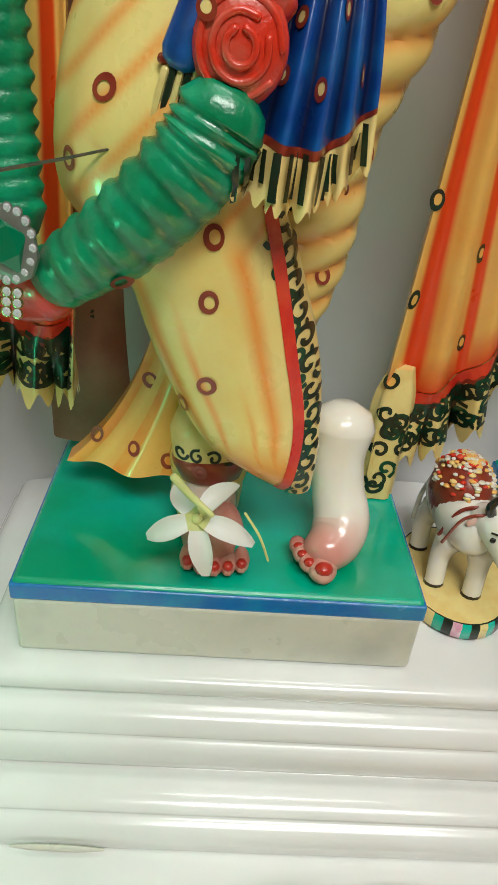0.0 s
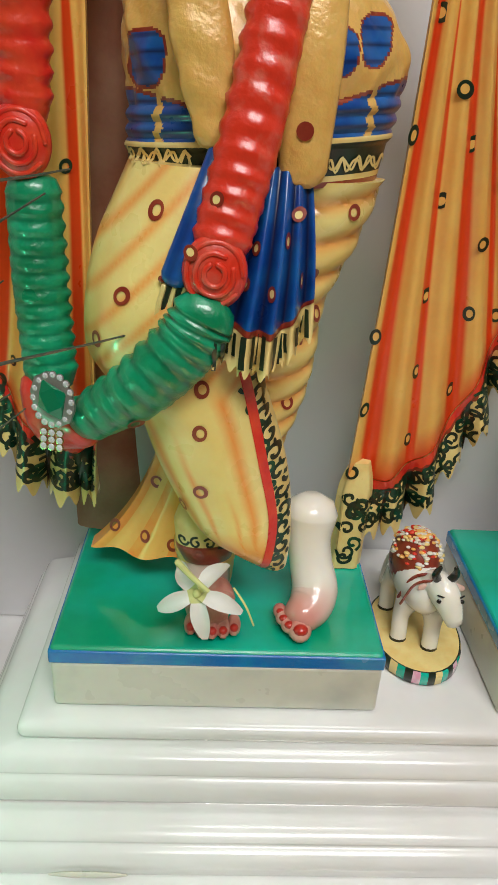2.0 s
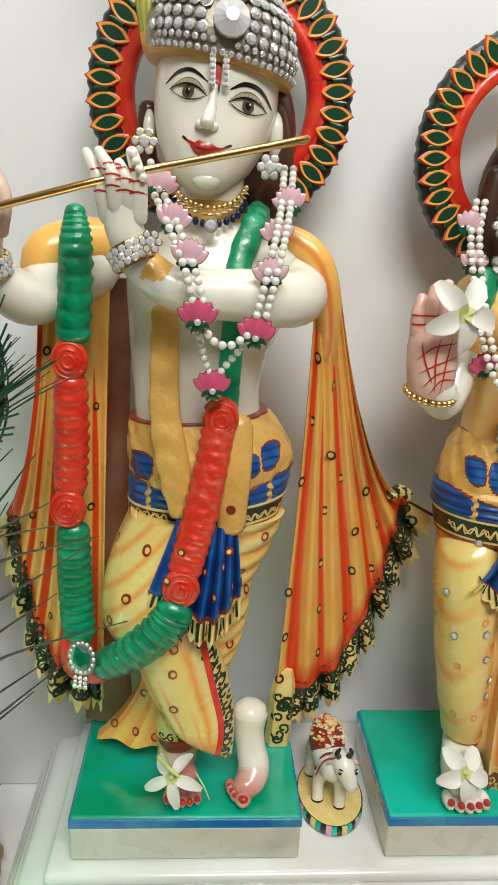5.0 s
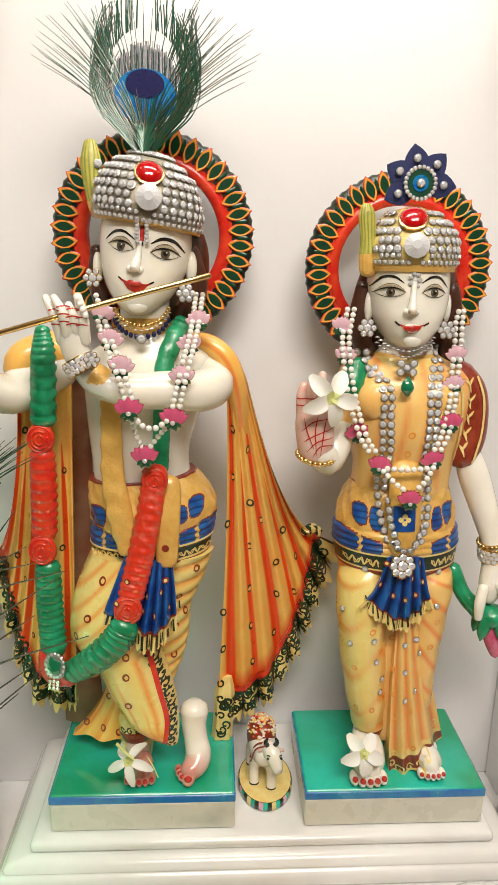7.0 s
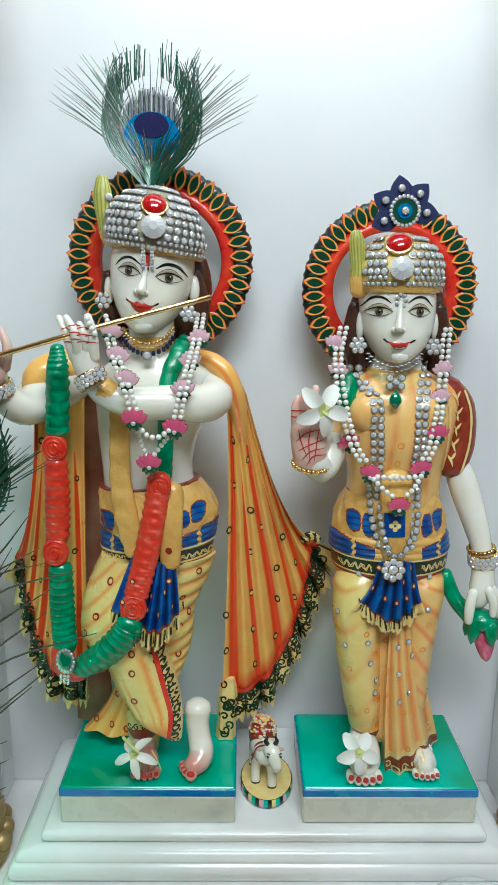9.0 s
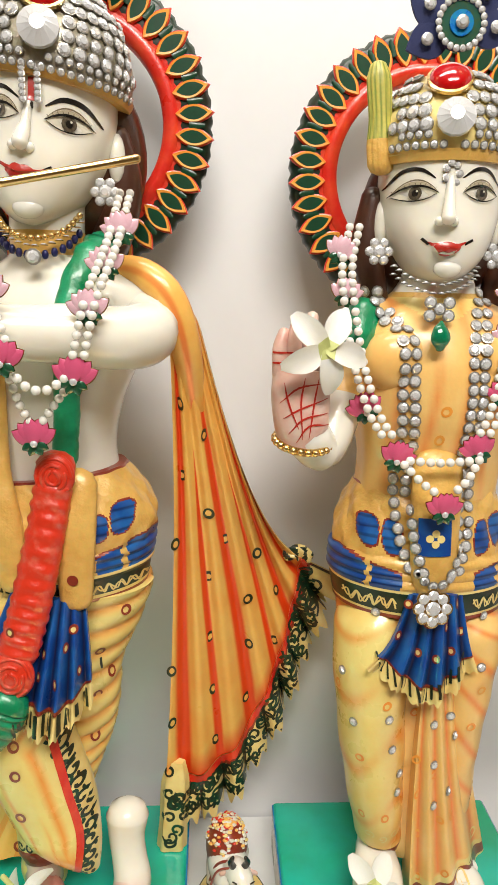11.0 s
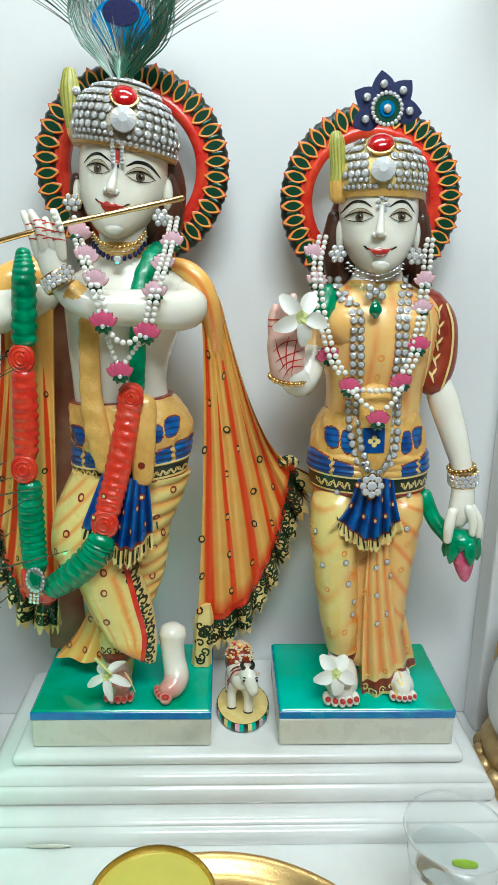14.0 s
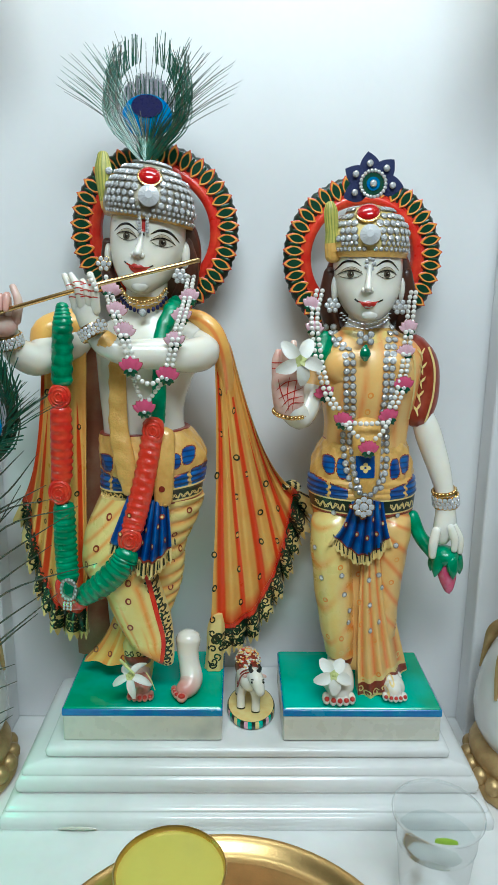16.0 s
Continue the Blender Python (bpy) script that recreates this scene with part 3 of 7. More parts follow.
# dhoti: standing leg, bent leg crossing in front of it, and the cloth behind
def bump_line(q, wide):
    """1 on a whole number, falling softly to 0."""
    return max(0.0, 1 - abs((q + 0.5) % 1.0 - 0.5) / wide)


K.loft([(0.034, 0.068, 0.292, 0.0365, .036), (0.0255, 0.068, 0.26, 0.0345, .034), (0.017, 0.067, 0.23, 0.0305, .031), (0.016, 0.066, 0.2, 0.029, .029), (0.0125, 0.064, 0.175, 0.028, .027), (0.005, 0.06, 0.15, 0.0265, .025), (-0.002, 0.057, 0.12, 0.023, .022), (-0.009, 0.052, 0.09, 0.019, .019), (-0.0105, 0.05, 0.056, 0.0155, .016)], LEMON, n=56, steps=14,
       ripple=lambda a, v: 0.11 * abs(math.sin(math.pi * 14 * v + 0.9 * a)) ** 0.7 - 0.05, shade=lambda x, z, a, v: 0.85 * bump_line(14 * v + 0.9 * a / math.pi, 0.3) if v < 0.75 else 0.3)
FRONT_EDGE = [(0.21, 0.006), (0.192, 0.011), (0.163, 0.018), (0.131, 0.025), (0.108, 0.024), (0.09, 0.016)]


def front_edge(z):
    """The red seam of the crossing cloth at height z."""
    rows = FRONT_EDGE[::-1]
    return float(np.interp(z, [r[0] for r in rows], [r[1] for r in rows]))


def front_paint(x, z, a, v):
    if z > 0.215 or math.sin(a) > 0.35:
        return LEMON
    d = x - front_edge(z)
    return LEMON if d < -0.001 else CREAM


def front_shade(x, z, a, v):
    thigh = 0.9 * bump_line((z - 0.85 * (x + 0.07) - 2.5 * (x + 0.07) ** 2) / 0.0185, 0.24)
    left = float(np.interp(z, (0.094, 0.105, 0.117, 0.141, 0.161, 0.183, 0.21), (0.021, 0.003, -0.015, -0.029, -0.039, -0.047, -0.066)))
    q = (x - left) / max(0.006, front_edge(z) - left)
    low = 0.0
    for place, wide, top in ((0.13, 0.08, 0.3), (0.33, 0.05, 0.185), (0.62, 0.04, 0.15), (0.8, 0.09, 0.3)):
        if z < top:
            low = max(low, 0.95 * (1 - abs(q - place) / wide) * min(1, (top - z) / 0.03))
    low = max(low, 0.8 * min(1.0, (0.124 - z) / 0.012) if z < 0.124 and 0.15 < q < 0.95 else 0)
    t = min(1, max(0, (z - 0.195) / 0.012))
    return max(0, thigh) * t + max(0, low) * (1 - t)


K.loft([(-0.010, 0.052, 0.297, 0.040, .038), (-0.0215, 0.042, 0.265, 0.0425, .040), (-0.0285, 0.034, 0.237, 0.0405, .039), (-0.028, 0.031, 0.212, 0.0405, .034), (-0.019, 0.030, 0.195, 0.0375, .031), (-0.0105, 0.029, 0.18, 0.0345, .028), (-0.0035, 0.028, 0.16, 0.034, .026), (0.003, 0.027, 0.14, 0.0318, .024), (0.011, 0.024, 0.117, 0.0258, .021), (0.0195, 0.022, 0.1045, 0.0172, .016), (0.0285, 0.02, 0.094, 0.0072, .008)], LEMON, n=150, steps=16,
       ripple=lambda a, v: 0.012 * math.sin(9 * a + 14 * v) * (1 if v < 0.45 else 0.4), paint=front_paint, shade=front_shade)
# cuff of the standing leg
K.tube([(-0.0105, 0.047, 0.105, 0.0185), (-0.0095, 0.044, 0.092, 0.0178)], CREAM, n=30, flat=0.85)
K.tube([(-0.0095, 0.044, 0.0915, 0.0182), (-0.0092, 0.0435, 0.0885, 0.0178)], MAROON, n=30, flat=0.85)
fan(K, [(-0.0387, 0.06, 0.1425), (-0.0222, 0.056, 0.1404), (-0.0064, 0.056, 0.1329)], [(-0.0519, 0.064, 0.097), (-0.0336, 0.055, 0.0991), (-0.012, 0.05, 0.0987)], [(-0.0817, 0.066, 0.069), (-0.0476, 0.05, 0.0724), (-0.0119, 0.045, 0.0732)], 2, 0.003, lambda v, u: PEACH if (u * 3) % 1 < 0.3 else YELLOW, cols=40, thick=0.012)
K.tube([(-0.0095, 0.045, 0.088, 0.0135), (-0.0087, 0.04, 0.0641, 0.014)], SKIN, flat=0.8, tint=lambda v, u: 0.5)


# feet
def foot(shape, heel, toe, wide, toes, mat, nail, drop=0.0):
    a, b = np.array(heel), np.array(toe)
    shape.tube([(*a, wide * 0.8), (*(a * 0.6 + b * 0.4 + np.array((0, 0, wide * 0.15))), wide * 0.9), (*(a * 0.2 + b * 0.8), wide * 0.95), (*b, wide * 0.75)], mat, flat=0.8)
    for k in range(toes):
        q = (k - (toes - 1) / 2) / toes * 2
        p = b + np.array((q * wide * 0.95, -wide * 0.45 + q * q * wide * 0.3, -wide * 0.3))
        shape.ball(p, (wide * 0.25, wide * 0.5, wide * 0.3), mat, 10)
        shape.ball(p + np.array((0, -wide * 0.32, wide * 0.14)), (wide * 0.16, wide * 0.18, wide * 0.15), nail, 8)


foot(K, (-0.0101, 0.045, 0.0585), (-0.0041, 0.02, 0.0565), 0.0164, 5, ROSY, LIP)
K.tube([(0.0515, 0.050, 0.1085, 0.0158), (0.0512, 0.047, 0.093, 0.0132), (0.0535, 0.043, 0.077, 0.0128), (0.0562, 0.036, 0.064, 0.0138), (0.0535, 0.028, 0.0578, 0.0132), (0.0470, 0.020, 0.0550, 0.0108)], SKIN, n=24, flat=1.0, steps=8, tint=lambda v, u: (v - 0.5) * 1.7)
for tx, ty, tz, tr in ((0.0462, 0.0135, 0.0520, 0.0072), (0.0402, 0.0165, 0.0525, 0.005), (0.0372, 0.0215, 0.0530, 0.0046), (0.0355, 0.0265, 0.0535, 0.0042)):
    K.ball((tx, ty, tz), (tr, tr * 1.35, tr * 0.9), ROSY, 14)
    K.ball((tx, ty - tr * 0.75, tz + tr * 0.5), (tr * 0.62, tr * 0.55, tr * 0.42), LIP, 10)

# hips, waist, chest, neck


def hips(shape, stations, middle, low, slant, pockets, gap):
    """Carved hip wrap: red line, dark border, blue pleats under gold puffs, buckled blue pockets, open in front for gap."""
    def paint(x, z, a, v):
        h, s = z - low, x - middle
        if h < 0.0022:
            return MAROON
        if h < 0.0045:
            return CREAM
        if h < 0.0185:
            return DARK
        if h < 0.0205:
            return CREAM
        inside = gap[0] < s < gap[1] and math.sin(a) < 0
        edge = 0.0375 + 0.0055 * min(1, max(-1, (abs(s) - 0.04) / 0.02))
        if h < edge and not inside:
            strap = abs(abs(s) - 0.044 - 0.0008 * math.sin(900 * h)) < 0.0017
            return GOLD if strap else MAROON if h > edge - 0.0016 else BLUE
        for x0, x1, z0, z1 in pockets:
            e = abs((2 * s - x0 - x1) / (x1 - x0)) ** 3 + abs((2 * h - z0 - z1) / (z1 - z0)) ** 3
            if e < 1 and math.sin(a) < 0:
                return MAROON if e > 0.72 else BLUE
        return MAROON if v > 0.975 else GOLD

    def relief(a, v):
        h = v * (stations[-1][2] - stations[0][2])
        if h < 0.0205:
            return 0.012
        if h < 0.0385:
            return 0.03 * abs(math.sin((h - 0.0205) / 0.018 * math.pi * 3)) + 0.012
        return 0.055 * abs(math.sin(4.5 * a + 60 * h)) * math.sin(math.pi * min(1, (h - 0.0385) / 0.046)) + 0.018 * math.sin(17 * a) * math.sin(260 * h)

    # crease shade of the blue pleats, put into the colour as dark lines
    def pleat(x, z, a, v):
        h = z - low
        return 1 - 1.6 * abs(math.sin(h / 0.018 * math.pi * 3 - 0.4)) if 0.02 < h else 0
    shape.loft(stations, GOLD, n=280, steps=24, ripple=relief, slant=slant, paint=paint, shade=pleat)


K_LOW = 0.2875
hips(K, [(0.0075, 0.066, K_LOW, 0.059, .041), (0.0085, 0.065, 0.3, 0.060, .043), (0.0105, 0.064, 0.317, 0.0605, .045), (0.0115, 0.064, 0.335, 0.0615, .046), (0.0065, 0.066, 0.354, 0.058, .044), (0.0005, 0.068, 0.371, 0.0525, .040)], 0.01, K_LOW, -0.08, ((0.020, 0.0345, 0.0425, 0.0605), (0.0355, 0.0495, 0.0455, 0.066), (-0.058, -0.0405, 0.041, 0.063)), (-0.028, 0.027))
K.loft([(0.0045, 0.068, 0.3507, 0.0515, .038), (-0.001, 0.07, 0.381, 0.0475, .036), (-0.0005, 0.07, 0.4114, 0.0505, .038), (0.0047, 0.07, 0.4414, 0.0575, .04), (0.0114, 0.072, 0.4672, 0.0656, .04), (0.0141, 0.074, 0.4864, 0.0643, .036), (0.013, 0.074, 0.4992, 0.045, .03), (0.0081, 0.074, 0.5088, 0.0273, .026), (0.0051, 0.074, 0.5202, 0.0234, .025), (0.0052, 0.076, 0.5402, 0.0234, .025)], lambda v, u: GOLD if v > 0.76 and v < 0.9 else SKIN)
# arms
K.tube([(0.0592, 0.07, 0.4762, 0.018), (0.07, 0.05, 0.4642, 0.0197), (0.0585, 0.025, 0.461, 0.0189), (0.0305, 0.012, 0.4638, 0.0174), (-0.0015, 0.006, 0.4647, 0.0154), (-0.0273, 0.002, 0.4718, 0.013), (-0.0394, 0, 0.4845, 0.0112), (-0.0465, -0.002, 0.5022, 0.0118), (-0.0494, -0.002, 0.5166, 0.0118)], SKIN, n=22)
K.tube([(-0.0235, 0.003, 0.4702, 0.0136), (-0.0345, 0.001, 0.4788, 0.0126)], GOLD, n=26)
K.tube([(-0.0563, -0.004, 0.5082, 0.0053), (-0.0599, -0.01, 0.5276, 0.0047), (-0.068, -0.006, 0.5442, 0.003)], SKIN, n=10)
K.tube([(-0.0507, -0.008, 0.5116, 0.0053), (-0.0518, -0.016, 0.5305, 0.0047), (-0.0599, -0.012, 0.5446, 0.003)], SKIN, n=10)
K.tube([(-0.0448, -0.006, 0.5114, 0.0053), (-0.0443, -0.014, 0.5292, 0.0041), (-0.0487, -0.01, 0.5389, 0.003)], SKIN, n=10)
K.tube([(-0.0375, -0.006, 0.5085, 0.0053), (-0.0368, -0.012, 0.5291, 0.0047), (-0.0415, -0.008, 0.5455, 0.0036)], SKIN, n=10)
K.tube([(-0.079, 0.08, 0.4753, 0.0224), (-0.1013, 0.062, 0.4618, 0.0212), (-0.1162, 0.04, 0.4541, 0.0194), (-0.129, 0.022, 0.4641, 0.0152), (-0.1346, 0.012, 0.4803, 0.012), (-0.1359, 0.008, 0.4945, 0.012), (-0.1369, 0.006, 0.5066, 0.0102)], SKIN, n=22)
K.tube([(-0.1419, 0.002, 0.4994, 0.0047), (-0.1434, -0.004, 0.5164, 0.0041), (-0.1432, -0.002, 0.5288, 0.003)], BLUSH, n=10)
K.tube([(-0.1356, -0.002, 0.5046, 0.0047), (-0.1318, -0.014, 0.522, 0.0041), (-0.1313, -0.02, 0.5097, 0.003)], BLUSH, n=10)
K.tube([(-0.1287, -0.002, 0.5047, 0.0047), (-0.1249, -0.014, 0.5232, 0.0041), (-0.1251, -0.02, 0.5092, 0.003)], BLUSH, n=10)
K.tube([(-0.1222, 0.002, 0.4972, 0.0053), (-0.1169, -0.004, 0.5165, 0.0047), (-0.1223, -0.002, 0.5323, 0.0036)], BLUSH, n=10)
K.ball((-0.1348, 0.002, 0.4924), (0.0142, .012, 0.013), BLUSH)
# shawl over the shoulders
K.tube([(0.045, 0.066, 0.5035, 0.0070), (0.0668, 0.060, 0.4985, 0.0098), (0.0835, 0.056, 0.4833, 0.0105), (0.0932, 0.062, 0.4532, 0.0100), (0.0982, 0.08, 0.4097, 0.0079)], YELLOW, n=30, flat=0.9, tint=lambda v, u: 1.2 * bump_line(u * 4, 0.2) * (0.3 + 0.7 * v))
K.tube([(-0.0621, 0.08, 0.4917, 0.0169), (-0.0891, 0.07, 0.4883, 0.0193), (-0.1095, 0.06, 0.4781, 0.0167), (-0.1092, 0.06, 0.4459, 0.009)], YELLOW, n=18, flat=0.9)


def shawl_tint(count, phase):
    """Soft red bands that run down the pleats and start at different heights."""
    def tint(v, u):
        q = u * count + phase
        k = math.floor(q)
        start = (0.0, 0.32, 0.12, 0.42, 0.2, 0.36)[int(k) % 6]
        wide = (0.2, 0.11, 0.17, 0.1, 0.15, 0.12)[int(k) % 6] * min(1, max(0, (v - start) / 0.2)) + 0.02
        band = 2.4 * (1 - abs(q - k - 0.5 - 0.06 * math.sin(7 * v + k)) / max(0.02, wide * 1.25)) if v > start else 0
        return max(band, (v - 0.955) * 28)
    return tint


def shawl_paint(v, u):
    return YELLOW


right_end = [(0.0775, 0.09, 0.1042), (0.1065, 0.095, 0.1087), (0.1336, 0.105, 0.1257), (0.1575, 0.115, 0.1687), (0.1714, 0.12, 0.2138), (0.1789, 0.12, 0.2566), (0.1821, 0.117, 0.286)]
fan(K, [(0.0824, 0.056, 0.4734), (0.0862, 0.055, 0.4768), (0.0899, 0.055, 0.4787), (0.0937, 0.057, 0.4784), (0.0975, 0.06, 0.4754), (0.1008, 0.064, 0.4697), (0.1035, 0.07, 0.4616)],
    [(0.0887, 0.086, 0.3172), (0.0989, 0.09, 0.3302), (0.1112, 0.095, 0.3394), (0.123, 0.1, 0.3415), (0.1323, 0.105, 0.3328), (0.1397, 0.108, 0.3172), (0.1428, 0.11, 0.3054)],
    right_end, 6, 0.0045, shawl_paint, hem=0.0406, hem_mat=CREAM, wave=0.008, tint=shawl_tint(6, 0.05), cols=240, rows=40)
left_end = [(-0.1488, 0.085, 0.2852), (-0.1428, 0.08, 0.2446), (-0.1346, 0.075, 0.2058), (-0.1247, 0.07, 0.1705), (-0.1079, 0.068, 0.1448), (-0.0835, 0.068, 0.1412), (-0.0753, 0.07, 0.144)]
fan(K, [(-0.1156, 0.065, 0.4709), (-0.1095, 0.066, 0.4707), (-0.1033, 0.067, 0.4706), (-0.0959, 0.068, 0.4705), (-0.0866, 0.069, 0.4672), (-0.0773, 0.07, 0.4638), (-0.0663, 0.072, 0.4603)],
    [(-0.1221, 0.072, 0.3346), (-0.1178, 0.071, 0.3349), (-0.1098, 0.07, 0.3283), (-0.101, 0.068, 0.322), (-0.0912, 0.068, 0.3151), (-0.0803, 0.07, 0.3144), (-0.072, 0.072, 0.3138)],
    left_end, 5, 0.004, shawl_paint, hem=0.0378, hem_mat=CREAM, wave=0.007, tint=shawl_tint(5, 0.3), cols=200, rows=40)
# tall thin red-brown panel behind the left shawl
K.loft([(-0.0686, 0.105, 0.4648, 0.0149, .006), (-0.0749, 0.11, 0.3223, 0.0176, .006), (-0.0798, 0.11, 0.1531, 0.0203, .006), (-0.0757, 0.105, 0.0577, 0.023, .006)], BACK_PANEL, n=16)
K.loft([(0.0862, 0.090, 0.122, 0.006, .004), (0.0848, 0.088, 0.1031, 0.0105, .006), (0.0835, 0.086, 0.0719, 0.0105, .006), (0.0821, 0.085, 0.0463, 0.0115, .007)], CREAM, n=24, ripple=lambda a, v: 0.12 * math.sin(5 * a))
K.tube([(0.1706, 0.116, 0.287, 0.0041), (0.1791, 0.117, 0.289, 0.0055), (0.1877, 0.118, 0.2846, 0.0052)], lambda v, u: DARK if math.sin(19 * v + 9 * u) > 0 else CREAM, n=24, steps=10, ripple=lambda a, v: 0.25 * math.sin(4 * a + 10 * v))
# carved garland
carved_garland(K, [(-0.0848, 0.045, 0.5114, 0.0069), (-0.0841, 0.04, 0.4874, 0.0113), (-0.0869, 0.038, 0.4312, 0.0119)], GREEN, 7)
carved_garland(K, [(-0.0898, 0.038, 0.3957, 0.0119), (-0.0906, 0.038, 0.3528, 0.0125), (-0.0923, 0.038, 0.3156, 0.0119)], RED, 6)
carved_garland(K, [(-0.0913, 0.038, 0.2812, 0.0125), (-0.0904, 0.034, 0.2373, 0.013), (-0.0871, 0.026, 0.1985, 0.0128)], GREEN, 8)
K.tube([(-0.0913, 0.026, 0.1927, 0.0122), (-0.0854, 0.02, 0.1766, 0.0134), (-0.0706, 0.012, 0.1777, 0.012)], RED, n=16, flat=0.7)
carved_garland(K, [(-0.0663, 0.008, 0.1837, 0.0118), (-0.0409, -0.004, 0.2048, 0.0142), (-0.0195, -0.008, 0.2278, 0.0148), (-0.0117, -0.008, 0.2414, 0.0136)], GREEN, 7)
carved_garland(K, [(-0.0055, -0.002, 0.2722, 0.0124), (0.0032, 0.004, 0.3062, 0.0124), (0.0118, 0.012, 0.349, 0.0118), (0.0171, 0.02, 0.3852, 0.0116)], CORAL, 9)
carved_rose(K, (-0.0081, -0.008, 0.2596), 0.0136, CORAL)
carved_rose(K, (0.017, 0.014, 0.3793), 0.0122, CORAL)
carved_rose(K, (-0.0893, 0.034, 0.4129), 0.013, RED)
carved_rose(K, (-0.0935, 0.032, 0.3022), 0.0136, RED)
K.tube([(0.0209, 0.026, 0.3868, 0.008), (0.0222, 0.03, 0.4146, 0.008), (0.0241, 0.028, 0.4528, 0.008), (0.0259, 0.034, 0.4827, 0.0086), (0.0355, 0.048, 0.5086, 0.0089), (0.0403, 0.07, 0.5189, 0.0078)], GREEN, n=24, steps=14, flat=0.6, ripple=lambda a, v: (0.16 * math.sin(58 * v) * max(0, (v - 0.5) * 2) + 0.08 * noise.noise(Vector((2 * math.cos(a), 2 * math.sin(a), 30 * v)))))
# blue sash with its pleats' shade tinted into the blue, its fringe, gold sash end
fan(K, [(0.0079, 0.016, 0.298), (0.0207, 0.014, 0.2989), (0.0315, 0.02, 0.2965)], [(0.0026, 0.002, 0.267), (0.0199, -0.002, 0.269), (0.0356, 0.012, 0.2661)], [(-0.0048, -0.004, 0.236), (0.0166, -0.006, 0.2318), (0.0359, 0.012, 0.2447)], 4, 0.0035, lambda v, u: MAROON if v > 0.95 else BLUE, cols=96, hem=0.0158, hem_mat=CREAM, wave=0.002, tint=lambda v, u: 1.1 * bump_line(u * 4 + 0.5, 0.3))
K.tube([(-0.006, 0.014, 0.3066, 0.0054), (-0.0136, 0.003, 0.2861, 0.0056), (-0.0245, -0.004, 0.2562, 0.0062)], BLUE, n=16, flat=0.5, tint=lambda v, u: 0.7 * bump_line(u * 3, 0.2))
for q in range(5):
    K.tube([(-0.0195 - 0.0024 * q, -0.004, 0.2545 - 0.0006 * q, 0.0013), (-0.0228 - 0.0026 * q, -0.003, 0.2425 - 0.0012 * q, 0.0015)], DARK if q % 2 else CREAM, n=6)
K.tube([(-0.0185, -0.005, 0.2575, 0.0016), (-0.0305, -0.003, 0.2545, 0.0016)], MAROON, n=6)
K.tube([(0.0257, 0.026, 0.3706, 0.0146), (0.0266, 0.018, 0.3405, 0.0134), (0.0268, 0.016, 0.2981, 0.0103)], GOLD, n=16, flat=0.45)
K.tube([(-0.0235, 0.032, 0.4486, 0.0092), (-0.0235, 0.03, 0.4143, 0.0098), (-0.0222, 0.024, 0.3767, 0.0108), (-0.0153, 0.017, 0.3402, 0.0118), (-0.0102, 0.013, 0.3100, 0.0078)], GOLD, n=26, steps=16, flat=0.45, ripple=lambda a, v: 0.1 * math.sin(46 * v + 1.5 * math.sin(2 * a)) * max(0, math.cos(a - 4.2)) + 0.06 * abs(math.sin(2 * a)))
# head, hair, ears
K.loft([(0.008, 0.08, 0.6188, 0.037, .036), (0.0075, 0.08, 0.605, 0.0415, .043), (0.007, 0.08, 0.5866, 0.0425, .045), (0.006, 0.079, 0.5695, 0.0402, .0455), (0.0045, 0.076, 0.5545, 0.0352, .043), (0.0032, 0.073, 0.542, 0.0280, .039), (0.0024, 0.07, 0.5335, 0.0205, .0335), (0.002, 0.066, 0.528, 0.0128, .025), (0.002, 0.062, 0.5252, 0.0055, .013)], SKIN, n=64, steps=10, ripple=lambda a, v: 0.012 * math.exp(-((v - 0.47) / 0.1) ** 2) * (math.exp(-((a - 4.1) / 0.3) ** 2) + math.exp(-((a - 5.3) / 0.3) ** 2)) - 0.02 * math.exp(-((v - 0.33) / 0.07) ** 2) * (math.exp(-((a - 4.25) / 0.22) ** 2) + math.exp(-((a - 5.15) / 0.22) ** 2)))
K.tube([(0.0062, 0.0372, 0.592, 0.0024), (0.0042, 0.0345, 0.579, 0.0032), (0.0026, 0.0315, 0.5725, 0.0042), (0.0016, 0.0300, 0.5678, 0.0046)], SKIN, n=18, flat=1.1)
for side in (-1, 1):
    K.ball((0.0014 + side * 0.0046, 0.0335, 0.5668 - side * 0.0006), (0.0030, .0038, 0.0030), SKIN, 12)
K.ball((0.001, 0.0350, 0.5535), (0.0085, .0030, 0.0045), SKIN, 16)
K.ball((0.0022, 0.0405, 0.5345), (0.0095, .006, 0.0065), SKIN, 18)
K.ball((0.0213, 0.1, 0.5707), (0.0447, .03, 0.0595), HAIR_FOLD_SHADE, 28)
K.tube([(0.0475, 0.085, 0.5836, 0.0092), (0.0523, 0.086, 0.5524, 0.0119), (0.043, 0.088, 0.5204, 0.0132), (0.0364, 0.088, 0.5009, 0.0079)], HAIR_FOLD_SHADE, n=14)
K.tube([(-0.0401, 0.09, 0.5832, 0.0067), (-0.0421, 0.092, 0.5517, 0.008), (-0.0322, 0.09, 0.5263, 0.0094)], HAIR_FOLD_SHADE, n=14)
K.ball((0.049, 0.078, 0.5683), (0.0059, .008, 0.0158), SKIN, 12)
K.ball((-0.039, 0.084, 0.5677), (0.0046, .008, 0.0145), SKIN, 12)
